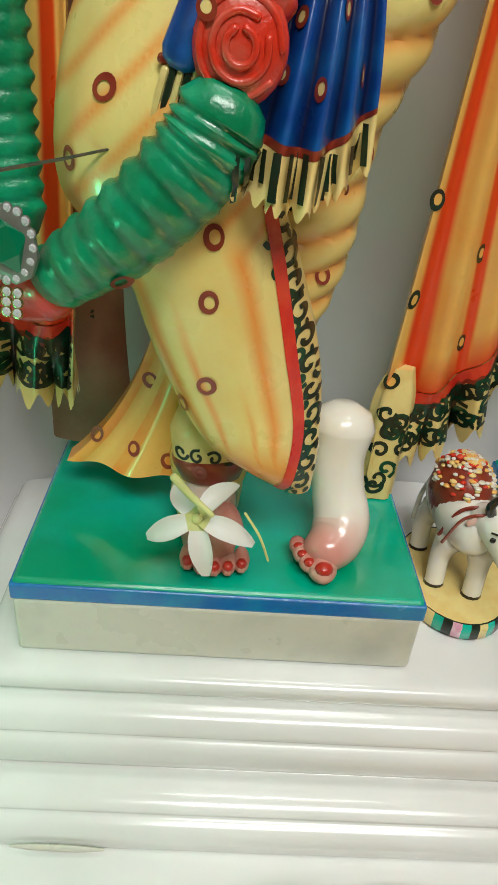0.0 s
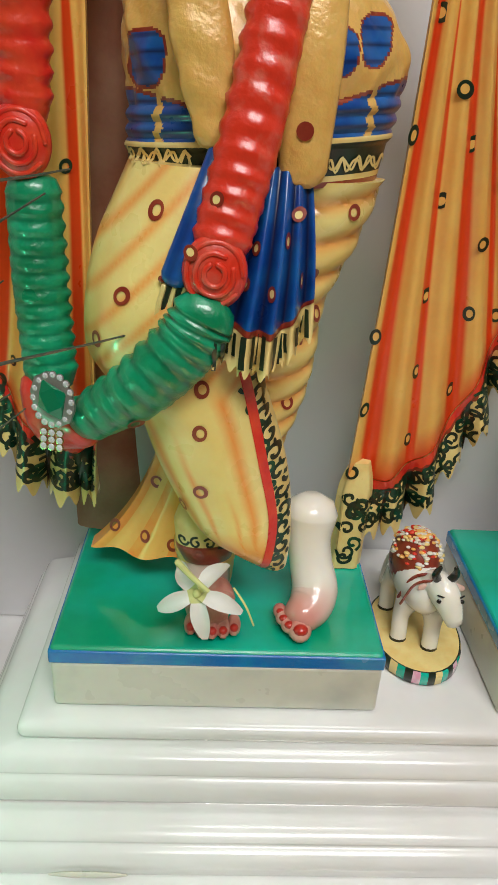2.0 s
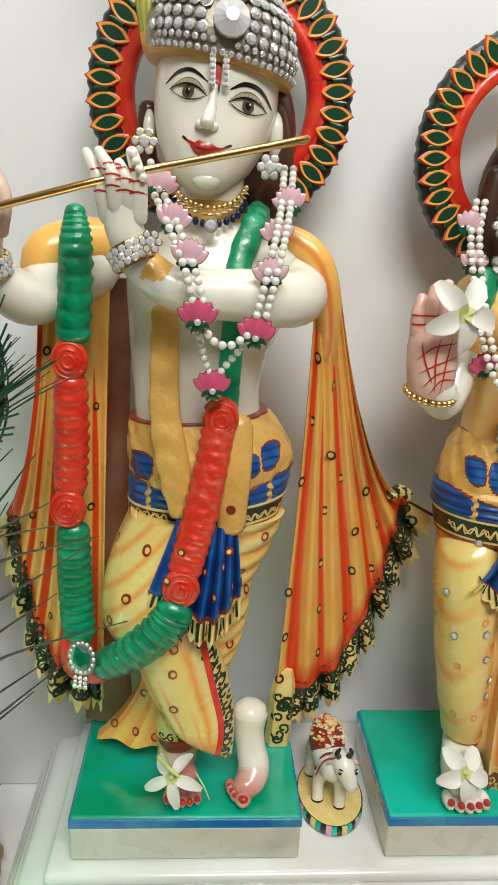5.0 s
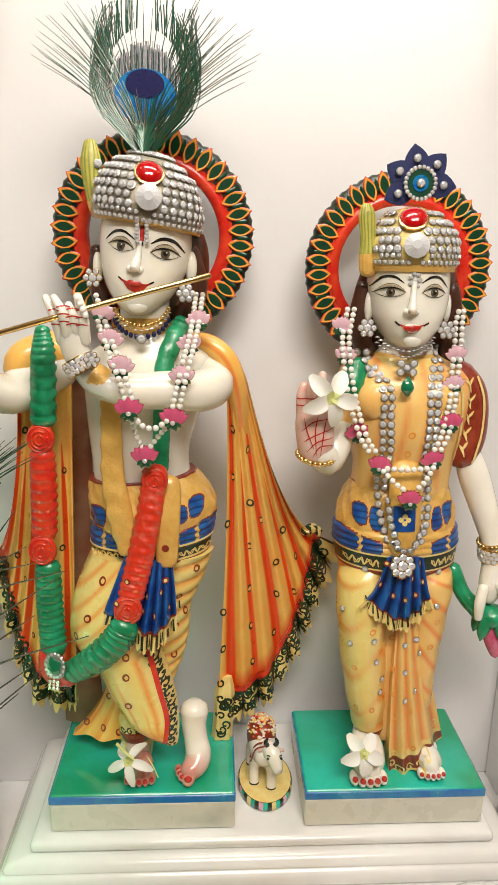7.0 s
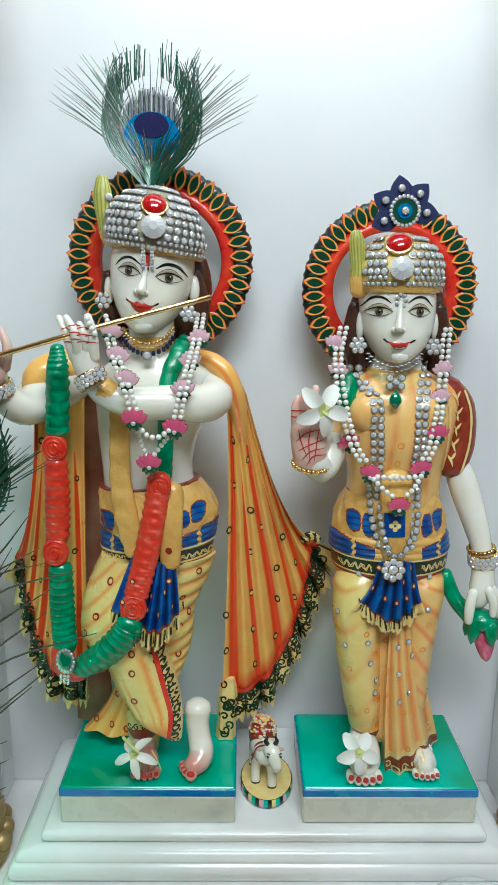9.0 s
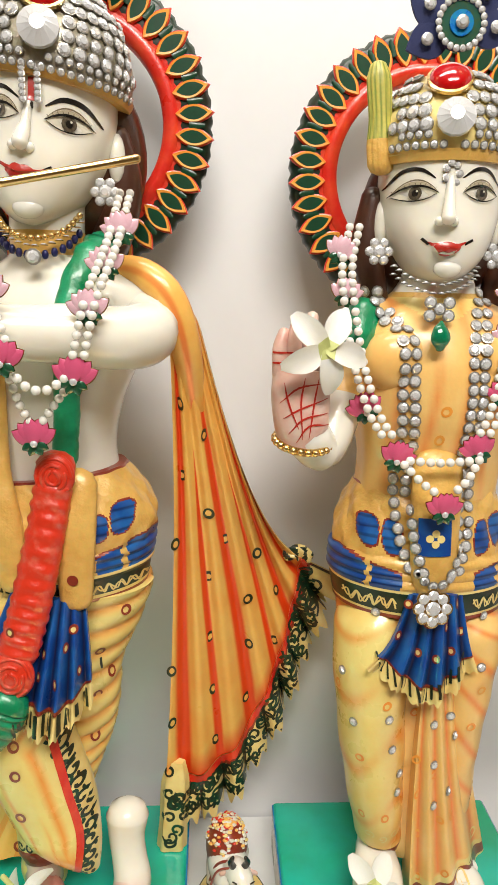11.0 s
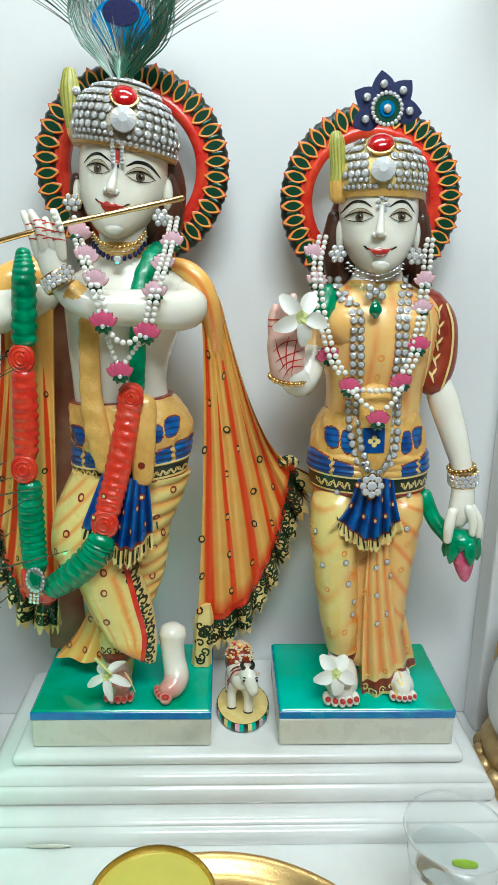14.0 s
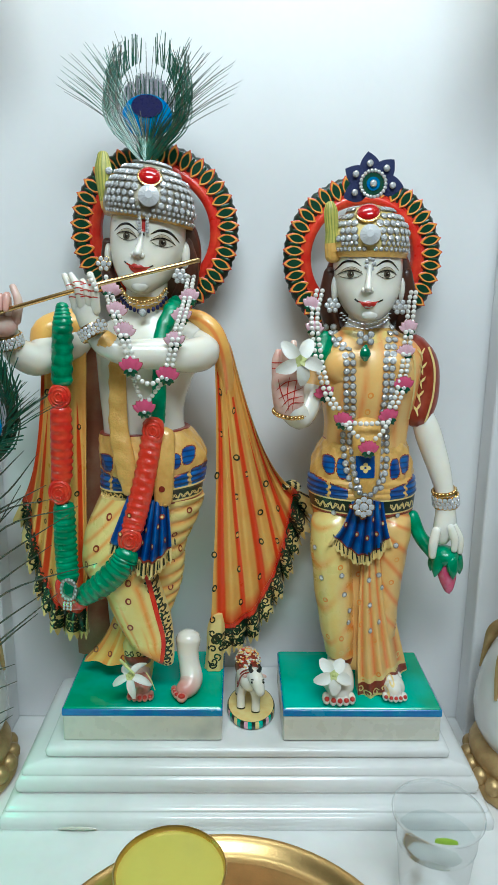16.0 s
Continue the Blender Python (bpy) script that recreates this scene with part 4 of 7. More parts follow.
# crown: gilded cap under the stones, plume at its side
K.loft([(0.0079, 0.08, 0.6043, 0.0488, .047), (0.008, 0.08, 0.6091, 0.0515, .049)], GOLD, n=48, slant=0.16)
K.loft([(0.0079, 0.08, 0.6079, 0.0490, .048), (0.0085, 0.08, 0.6188, 0.0505, .049), (0.0098, 0.082, 0.636, 0.0480, .047), (0.0115, 0.084, 0.650, 0.0390, .040), (0.0135, 0.086, 0.6615, 0.0250, .029), (0.0155, 0.086, 0.6685, 0.0085, .013)], CAP, n=48, slant=0.16)
K.tube([(-0.036, 0.072, 0.6195, 0.0072), (-0.0388, 0.07, 0.6372, 0.0072), (-0.0397, 0.072, 0.6578, 0.0091), (-0.0401, 0.074, 0.6736, 0.0059)], lambda v, u: GOLD if v < 0.2 else PLUME, n=42, flat=0.6, ripple=lambda a, v: 0.06 * math.sin(13 * a + 3 * v), tint=lambda v, u: max(0, math.sin(13 * 2 * math.pi * u + 4 * v)) if v > 0.2 else 0)
K.freeze()
# face paint
def eye(shape, x, z, size, tilt, look_x=0.0):
    c, s = math.cos(tilt), math.sin(tilt)
    arc = lambda h, d, reach=1.0: [(x + size * q * reach * c - size * h * (1 - q * q) * s, z + size * q * reach * s + size * (h * (1 - q * q) + d)) for q in (-1, -0.6, -0.2, 0.2, 0.6, 1)]
    almond = [(x + size * q * c - size * 0.36 * (1 - q * q) * p * s, z + size * q * s + size * 0.40 * (1 - q * q) * p * c) for p, qs in ((1, (-1, -0.75, -0.5, -0.25, 0, 0.25, 0.5, 0.75, 1)), (-0.8, (0.75, 0.5, 0.25, 0, -0.25, -0.5, -0.75))) for q in qs]
    spots = [shape.on(px, pz, 0.0006)[0] for px, pz in almond]
    if all(p is not None for p in spots):
        shape.add(spots, [tuple(range(len(spots)))], EYEWHITE)
    shape.disc(x + look_x, z + size * 0.05, size * 0.39, IRIS, 0.0009, 0.92)
    # tan stroke: shading of the upper lid laid on as paint
    shape.stroke(arc(0.52, 0.04, 1.0), size * 0.2, LID_SHADING, 4, 0.0008, True)
    shape.disc(x + look_x, z + size * 0.05, size * 0.18, BLACK, 0.0011, 1.0)
    # white glint painted on the pupil
    shape.disc(x + look_x + size * 0.09, z + size * 0.15, size * 0.06, EYEWHITE, 0.0013)
    shape.stroke(arc(0.42, 0.0, 1.08), size * 0.12, BLACK, 4, 0.0013, True)
    shape.stroke(arc(-0.34, 0.0), size * 0.06, BLACK, 4, 0.0011, True)
    shape.stroke(arc(0.68, 0.05, 1.05), size * 0.07, LASH, 4, 0.0007, True)
    for k in range(9):
        q = -0.85 + 0.21 * k
        shape.stroke([(x + size * q * c, z + size * q * s + size * 0.42 * (1 - q * q)), (x + size * q * 1.12 * c, z + size * q * s + size * (0.42 * (1 - q * q) + 0.17))], size * 0.035, LASH, 2, 0.0009)

eye(K, *(-0.0106, 0.5862), 0.0112, -0.2)
eye(K, *(0.0270, 0.5797), 0.0118, -0.12)
K.stroke([(-0.0254, 0.5925), (-0.0172, 0.5984), (-0.0082, 0.5989), (0.0017, 0.592)], 0.0025, BLACK, taper=True)
K.stroke([(0.0153, 0.5886), (0.025, 0.5927), (0.0354, 0.5904), (0.0439, 0.5815)], 0.0031, BLACK, taper=True)
K.stroke([(-0.0118, 0.5588), (-0.0062, 0.5555), (-0.0028, 0.5562), (0.0002, 0.5546), (0.0035, 0.5550), (0.0085, 0.5528), (0.0140, 0.5545)], 0.0042, LIP, taper=True)
K.stroke([(-0.0085, 0.5552), (-0.0032, 0.5514), (0.0022, 0.5505), (0.0080, 0.5522), (0.0112, 0.5535)], 0.0062, LIP, taper=True)
K.stroke([(-0.0108, 0.5572), (-0.003, 0.5536), (0.003, 0.5529), (0.0128, 0.5540)], 0.0006, MAROON, lift=0.0008, taper=True)
K.stroke([(-0.0138, 0.5605), (-0.0108, 0.5578)], 0.0015, BLACK)
K.stroke([(0.0130, 0.5542), (0.0176, 0.5562)], 0.0015, BLACK)
K.stroke([(0.0081, 0.6035), (0.0079, 0.5955), (0.0078, 0.5909)], 0.0037, LIP)
K.disc(*(0.0078, 0.5886), 0.0019, BLACK)
# folds of the dhoti, rings, borders
K.stroke([(x, z) for z, x in ((0.217, 0.004), *FRONT_EDGE[:-1], (0.0995, 0.0215), (0.098, 0.0165), (0.1015, 0.0085))], 0.0046, RED, 8, 0.0004)
# scrolls on the border of the crossing cloth, on the cuff, and waves on the hip border
for k in range(11):
    z = 0.208 - 0.0106 * k
    mid = (front_edge(z) + float(np.interp(z, (0.093, 0.113, 0.142, 0.166, 0.192, 0.209), (0.035, 0.037, 0.035, 0.029, 0.019, 0.012)))) / 2 + 0.0006
    K.curl(mid, z, 0.0052, DARK, 1.4 + 2.1 * k, 1 if k % 2 else -1, .0021)
    K.curl(mid - 0.0026, z - 0.0055, 0.0032, LEAFGREEN, 3.4 + 1.7 * k, -1 if k % 2 else 1, .0018)
    K.disc(mid + 0.003, z - 0.005, 0.0017, DARK, 0.0006)
for k in range(4):
    K.curl(-0.0225 + 0.0075 * k, 0.0975, 0.0036, DARK, 1.3 * k, 1 if k % 2 else -1, .0014)
for x0, x1, base, rise in ((0.037, 0.068, 0.2955, 0.12), (-0.05, -0.02, 0.2945, 0.1)):
    for phase in (0.0, 0.5):
        K.stroke([(x0 + (x1 - x0) * q / 12, base + 0.004 + rise * (x1 - x0) * q / 24 + 0.0032 * math.sin(math.pi * (q + phase) * 0.75)) for q in range(13)], 0.0011, CREAM, 4, 0.0006)
for x, z in ((-0.0127, 0.2045), (-0.0132, 0.1815), (-0.0122, 0.147), (-0.042, 0.189), (-0.0215, 0.1335), (-0.0475, 0.2455), (-0.0335, 0.28), (-0.0605, 0.2235), (-0.0575, 0.278)):
    K.ringspot(x, z, 0.0039, MAROON, near=-.0135)
for x, z in ((0.037, 0.25), (0.0335, 0.2135), (0.031, 0.181), (0.0545, 0.279), (0.0425, 0.228)):
    K.ringspot(x, z, 0.0037, MAROON)
K.ringspot(*(-0.0657, 0.0867), 0.0038, MAROON)
K.ringspot(*(-0.0463, 0.0853), 0.0038, MAROON)
K.ringspot(*(-0.0298, 0.0808), 0.0038, MAROON)
K.ringspot(*(-0.0398, 0.1194), 0.0038, MAROON)
K.ringspot(*(-0.0136, 0.0903), 0.0038, MAROON)
K.ringspot(*(0.0895, 0.4151), 0.0041, DARK, YELLOW)
K.ringspot(*(0.0905, 0.3629), 0.0041, DARK, YELLOW)
K.ringspot(*(0.0853, 0.3114), 0.0041, DARK, YELLOW)
K.ringspot(*(0.0827, 0.2599), 0.0041, DARK, YELLOW)
K.ringspot(*(0.0822, 0.2062), 0.0041, DARK, YELLOW)
K.ringspot(*(0.0824, 0.1596), 0.0041, DARK, YELLOW)
K.ringspot(*(0.0804, 0.1159), 0.0041, DARK, YELLOW)
K.ringspot(*(0.1092, 0.3325), 0.0041, DARK, YELLOW)
K.ringspot(*(0.1097, 0.2801), 0.0041, DARK, YELLOW)
K.ringspot(*(0.111, 0.2278), 0.0041, DARK, YELLOW)
K.ringspot(*(0.1137, 0.1802), 0.0041, DARK, YELLOW)
K.ringspot(*(0.1164, 0.1331), 0.0041, DARK, YELLOW)
K.ringspot(*(0.1051, 0.3917), 0.0041, DARK, YELLOW)
K.ringspot(*(0.1347, 0.3583), 0.0041, DARK, YELLOW)
K.ringspot(*(0.14, 0.2566), 0.0041, DARK, YELLOW)
K.ringspot(*(0.1422, 0.2152), 0.0041, DARK, YELLOW)
K.ringspot(*(0.141, 0.1649), 0.0041, DARK, YELLOW)
K.ringspot(*(0.163, 0.2568), 0.0041, DARK, YELLOW)
K.ringspot(*(0.1634, 0.2115), 0.0041, DARK, YELLOW)
K.ringspot(*(0.1218, 0.3081), 0.0041, DARK, YELLOW)
K.ringspot(*(0.1462, 0.2937), 0.0041, DARK, YELLOW)
K.ringspot(*(-0.1068, 0.4685), 0.0032, DARK, near=.042)
K.ringspot(*(-0.1063, 0.4407), 0.0032, DARK, near=.042)
K.ringspot(*(-0.1122, 0.413), 0.0032, DARK, near=.042)
K.ringspot(*(-0.077, 0.4526), 0.0032, DARK, near=.042)
K.ringspot(*(-0.0776, 0.4066), 0.0032, DARK, near=.042)
K.ringspot(*(-0.0778, 0.371), 0.0032, DARK, near=.042)
K.ringspot(*(-0.0796, 0.3285), 0.0032, DARK, near=.042)
K.ringspot(*(-0.0826, 0.2898), 0.0032, DARK, near=.042)
K.ringspot(*(-0.0825, 0.2431), 0.0032, DARK, near=.042)
K.ringspot(*(-0.0813, 0.1891), 0.0032, DARK, near=.042)
K.ringspot(*(-0.13, 0.2788), 0.0032, DARK, near=.042)
K.ringspot(*(-0.1226, 0.2536), 0.0032, DARK, near=.042)
K.ringspot(*(-0.1192, 0.1873), 0.0032, DARK, near=.042)
K.ringspot(*(-0.0777, 0.1574), 0.0032, DARK, near=.042)
K.ringspot(*(0.0091, 0.268), 0.003, MAROON, CREAM)
K.ringspot(*(0.0216, 0.2715), 0.003, MAROON, CREAM)
K.ringspot(*(0.0051, 0.2532), 0.003, MAROON, CREAM)
K.ringspot(*(0.0163, 0.2505), 0.003, MAROON, CREAM)
K.ringspot(*(0.0289, 0.2547), 0.003, MAROON, CREAM)
K.ringspot(*(0.0261, 0.2815), 0.003, MAROON, CREAM)
K.ringspot(*(-0.0177, 0.2678), 0.003, MAROON, CREAM)
K.ringspot(*(-0.0079, 0.2879), 0.003, MAROON, CREAM)
K.disc(*(0.0261, 0.3131), 0.0036, MAROON)
K.stroke([(-0.0071, 0.233), (-0.0081, 0.2193)], 0.0014, DARK, 3, .0012)
K.stroke([(-0.004, 0.233), (-0.005, 0.2193)], 0.0014, DARK, 3, .0012)
K.stroke([(-0.0009, 0.233), (-0.0018, 0.2193)], 0.0014, DARK, 3, .0012)
K.stroke([(0.0022, 0.2331), (0.0013, 0.2194)], 0.0014, DARK, 3, .0012)
K.stroke([(0.0054, 0.2331), (0.0045, 0.2194)], 0.0014, DARK, 3, .0012)
K.stroke([(0.0085, 0.2331), (0.0076, 0.2194)], 0.0014, DARK, 3, .0012)
K.stroke([(0.0116, 0.2331), (0.0107, 0.2195)], 0.0014, DARK, 3, .0012)
K.stroke([(0.0147, 0.2332), (0.0139, 0.2195)], 0.0014, DARK, 3, .0012)
K.stroke([(0.0178, 0.2332), (0.017, 0.2195)], 0.0014, DARK, 3, .0012)
K.stroke([(0.021, 0.2332), (0.0201, 0.2196)], 0.0014, DARK, 3, .0012)
K.stroke([(0.0241, 0.2333), (0.0233, 0.2196)], 0.0014, DARK, 3, .0012)
K.stroke([(0.0208, 0.2305), (0.0213, 0.218)], 0.0014, DARK, 3, .0012)
K.stroke([(0.024, 0.2332), (0.0245, 0.2208)], 0.0014, DARK, 3, .0012)
K.stroke([(0.0272, 0.236), (0.0277, 0.2236)], 0.0014, DARK, 3, .0012)
K.stroke([(0.0304, 0.2388), (0.0309, 0.2264)], 0.0014, DARK, 3, .0012)
K.stroke([(0.0336, 0.2415), (0.0341, 0.2292)], 0.0014, DARK, 3, .0012)
K.stroke([(0.0367, 0.2443), (0.0372, 0.232)], 0.0014, DARK, 3, .0012)
hem_scrolls(K, right_end, 0.0066, (0.0162, -0.0325), 38, DARK)
hem_scrolls(K, right_end, 0.0054, (0.0135, -0.0271), 15, LEAFGREEN)
hem_scrolls(K, left_end, 0.0065, (-0.0039, -0.0326), 30, DARK)
hem_scrolls(K, left_end, 0.0052, (-0.0052, -0.0287), 11, LEAFGREEN)
K.curl(*(0.0835, 0.088), 0.0066, DARK, 0, 1, .002)
for k in range(5):
    K.curl(0.0805 + 0.0055 * (k % 2), 0.099 - 0.011 * k, 0.0056, (DARK, LEAFGREEN)[k % 2], 1.7 * k, 1 if k % 2 else -1, .0022)
K.curl(*(0.0821, 0.0597), 0.0066, DARK, 3, 1, .002)
for x, z in ((-0.0595, 0.522), (-0.0515, 0.525), (-0.0445, 0.523), (-0.0372, 0.522)):
    for q in range(3):
        K.stroke([(x - 0.005, z + 0.006 * q), (x, z + 0.001 + 0.006 * q), (x + 0.005, z + 0.006 * q)], 0.0011, LIP, 3)
for q in range(5):
    K.stroke([(-0.206 + 0.006 * q, 0.436), (-0.2 + 0.004 * q, 0.447)], 0.0008, LIP, 3)
K.thing('flute_player_statue', 'white marble statue in painted yellow robe and orange shawl', 'statue', 'shrine statues')

# ---- smaller statue with the raised palm ----
R = Shape()
def dress_fold(x, z, a, v):
    """Curved soft folds that sag between the legs and the sides."""
    s = (x - 0.262) / 0.055
    sag = bump_line((z + 0.018 * math.cos(3.1 * s)) / 0.041 + 0.2 * math.sin(2 * s), 0.16)
    return 0.8 * sag * min(1, abs(s) * 1.3) + 0.25 * max(0, abs(s) - 0.75)


R.loft([(0.2623, 0.075, 0.2902, 0.0534, .038), (0.2634, 0.074, 0.2653, 0.0605, .042), (0.265, 0.074, 0.2211, 0.0565, .041), (0.2652, 0.072, 0.1845, 0.0500, .037), (0.2646, 0.07, 0.1473, 0.0430, .033), (0.2638, 0.068, 0.1135, 0.0370, .029), (0.2657, 0.066, 0.0832, 0.033, .026), (0.2697, 0.065, 0.0703, 0.0301, .023)], DRESS, n=90, steps=14, ripple=lambda a, v: 0.02 * math.sin(26 * v + 2 * math.sin(a)) * abs(math.cos(a)), shade=dress_fold)
R.loft([(0.2322, 0.066, 0.2792, 0.0219, .026), (0.2283, 0.057, 0.2579, 0.0285, .03), (0.2269, 0.05, 0.2178, 0.0258, .03), (0.2308, 0.048, 0.1673, 0.0232, .027), (0.2362, 0.048, 0.1219, 0.0200, .024), (0.2407, 0.05, 0.0913, 0.0171, .02)], LEMON, n=90, steps=18, ripple=lambda a, v: 0.016 * math.sin(30 * v + 3 * math.cos(a)) * (0.4 + abs(math.cos(a))), shade=lambda x, z, a, v: 0.75 * bump_line(v * 4.6 + 0.55 * math.cos(a + 0.9) ** 2 + 0.1, 0.17) * min(1, abs(math.cos(a)) * 1.2 + 0.25) + 0.55 * max(0, math.cos(a)) + 0.3 * max(0, v - 0.8) * 5)
R.loft([(0.2939, 0.066, 0.2797, 0.0206, .026), (0.2953, 0.058, 0.2581, 0.0254, .03), (0.2941, 0.056, 0.2154, 0.0216, .03), (0.2915, 0.055, 0.1638, 0.019, .026), (0.2915, 0.055, 0.118, 0.0178, .024)], DRESS, n=90, steps=18, ripple=lambda a, v: 0.016 * math.sin(34 * v + 3 * math.cos(a)), shade=lambda x, z, a, v: 0.85 * bump_line(v * 6 - 0.7 * math.cos(a), 0.2))
R.tube([(0.2411, 0.05, 0.0975, 0.0171), (0.2437, 0.05, 0.085, 0.0159)], MAROON, n=18, flat=0.9)
# pleated front panel with its flared hem
panel_end = [(0.2622, 0.03, 0.0416), (0.2731, 0.024, 0.0447), (0.286, 0.022, 0.0479), (0.3006, 0.028, 0.0545), (0.3148, 0.04, 0.0615), (0.329, 0.06, 0.0632)]
fan(R, [(0.258, 0.028, 0.2292), (0.2614, 0.026, 0.2302), (0.2663, 0.025, 0.2307), (0.2718, 0.026, 0.2303), (0.2775, 0.028, 0.2293), (0.2824, 0.032, 0.2274)], [(0.2559, 0.028, 0.1422), (0.263, 0.024, 0.1447), (0.2717, 0.022, 0.1461), (0.2811, 0.025, 0.1443), (0.2913, 0.03, 0.1376), (0.3141, 0.05, 0.1122)],
    panel_end, 4, 0.0028, lambda v, u: CREAM if 0.885 > v > 0.865 or v > 0.98 else MAROON if v >= 0.885 else DRESS, cols=160, rows=60, thick=0.02, tint=lambda v, u: 0.9 * bump_line(u * 4 + 0.5, 0.28) if v < 0.86 else 0)
foot(R, (0.24, 0.05, 0.0756), (0.2353, 0.014, 0.0595), 0.0201, 5, SKIN, LIP)
foot(R, (0.3057, 0.05, 0.0589), (0.3041, 0.018, 0.0573), 0.0152, 5, SKIN, LIP)
R.tube([(0.2382, 0.05, 0.0858, 0.0127), (0.2378, 0.04, 0.0575, 0.015)], SKIN)
# hips, waist, chest, neck
R_LOW = 0.2755
hips(R, [(0.2633, 0.075, R_LOW, 0.0615, .046), (0.2619, 0.075, 0.2974, 0.0640, .047), (0.261, 0.077, 0.3216, 0.0615, .045), (0.2617, 0.08, 0.3453, 0.0545, .04), (0.2633, 0.082, 0.3608, 0.0495, .037)], 0.262, R_LOW, 0.0, ((-0.050, -0.0375, 0.047, 0.069), (-0.0365, -0.0235, 0.043, 0.067), (0.0235, 0.0365, 0.043, 0.067), (0.0375, 0.050, 0.047, 0.069)), (-0.024, 0.024))
R.loft([(0.2634, 0.08, 0.3523, 0.0501, .037), (0.2652, 0.08, 0.3801, 0.0508, .038), (0.2651, 0.078, 0.4113, 0.0567, .043), (0.2645, 0.08, 0.441, 0.062, .044), (0.2639, 0.083, 0.4636, 0.0646, .04), (0.2638, 0.086, 0.4776, 0.0541, .034), (0.2625, 0.086, 0.4881, 0.033, .027), (0.2619, 0.086, 0.4991, 0.0251, .025), (0.2609, 0.086, 0.5185, 0.0237, .025)], DRESS, n=110, steps=12, ripple=folds(11, 0.012), paint=lambda x, z, a, v: SKIN if v > 0.79 else GOLD if v > 0.745 else LEMON if v > 0.6 and abs(x - 0.256) < 0.12 * (v - 0.5) else DRESS, shade=lambda x, z, a, v: 0.7 * bump_line((x - 0.262) / 0.021 + 0.5 + 0.12 * math.sin(12 * v), 0.24) * (0.4 + 0.6 * abs(math.sin(7 * v))))
R.ball((0.2303, 0.054, 0.4478), (0.0228, .016, 0.0216), DRESS, 20)
R.ball((0.2857, 0.054, 0.4481), (0.0228, .016, 0.0216), DRESS, 20)
# raised arm and palm
R.tube([(0.214, 0.085, 0.4663, 0.0185), (0.2016, 0.075, 0.4482, 0.0176), (0.1944, 0.06, 0.415, 0.0161), (0.1831, 0.045, 0.3911, 0.0144), (0.1718, 0.036, 0.3999, 0.015)], lambda v, u: DRESS if v < 0.45 else SKIN, n=20)
R.loft([(0.1677, 0.036, 0.3921, 0.0138, .012), (0.167, 0.034, 0.4081, 0.0173, .013), (0.1658, 0.034, 0.4273, 0.0185, .012), (0.1666, 0.034, 0.4431, 0.0185, .010)], BLUSH, n=24)
R.tube([(0.1531, 0.034, 0.4399, 0.0056), (0.1521, 0.034, 0.4555, 0.0049), (0.1545, 0.036, 0.4658, 0.0038)], BLUSH, n=10)
R.tube([(0.1616, 0.033, 0.4414, 0.0056), (0.1605, 0.033, 0.4601, 0.0049), (0.1622, 0.035, 0.4722, 0.0038)], BLUSH, n=10)
R.tube([(0.1703, 0.033, 0.4414, 0.0056), (0.1697, 0.033, 0.4614, 0.0049), (0.1713, 0.035, 0.476, 0.0038)], BLUSH, n=10)
R.tube([(0.1796, 0.034, 0.4413, 0.0056), (0.181, 0.034, 0.4557, 0.0049), (0.1821, 0.036, 0.466, 0.0038)], BLUSH, n=10)
# sleeve, hanging arm, hand with the lotus bud
R.tube([(0.313, 0.085, 0.4669, 0.0198), (0.3268, 0.083, 0.4474, 0.0204), (0.3299, 0.078, 0.4117, 0.0185), (0.3223, 0.07, 0.3866, 0.0156)], MAROON, n=24)
R.tube([(0.3296, 0.074, 0.391, 0.0132), (0.3375, 0.068, 0.3668, 0.0156), (0.3498, 0.058, 0.3289, 0.0135), (0.3567, 0.05, 0.3008, 0.0108), (0.3578, 0.044, 0.2789, 0.0119), (0.3567, 0.04, 0.2596, 0.0131), (0.3532, 0.038, 0.2463, 0.0088)], SKIN, n=22)
R.tube([(0.3444, 0.03, 0.2605, 0.0056), (0.3405, 0.026, 0.2449, 0.0056), (0.3404, 0.026, 0.2295, 0.0043)], SKIN, n=10)
R.tube([(0.3596, 0.03, 0.2641, 0.0056), (0.3651, 0.026, 0.2507, 0.0049), (0.3649, 0.024, 0.2377, 0.0037)], SKIN, n=10)
R.tube([(0.3648, 0.034, 0.2637, 0.0056), (0.3723, 0.03, 0.2503, 0.0049), (0.373, 0.028, 0.2344, 0.0037)], SKIN, n=10)
R.tube([(0.3218, 0.06, 0.2682, 0.0084), (0.332, 0.05, 0.2441, 0.0082), (0.3459, 0.042, 0.2301, 0.01), (0.3558, 0.036, 0.2224, 0.0125)], GREEN, n=12)
R.ball((0.3574, 0.034, 0.227), (0.0167, .016, 0.0123), GREEN, 14)
BX, BY, BZ = 0.3592, 0.034, 0.2213
for q in range(5):
    a = 2 * math.pi * q / 5
    R.tube([(BX + 0.012 * math.cos(a), BY + 0.01 * math.sin(a), BZ + 0.004, 0.008), (BX + 0.016 * math.cos(a), BY + 0.014 * math.sin(a), BZ - 0.008, 0.006), (BX + 0.018 * math.cos(a), BY + 0.016 * math.sin(a), BZ - 0.017, 0.001)], GREEN, n=8)
R.tube([(0.3596, 0.034, 0.2163, 0.0111), (0.3622, 0.032, 0.2009, 0.0105), (0.364, 0.03, 0.1861, 0.0056), (0.365, 0.03, 0.1818, 0.0019)], PINK, n=12)
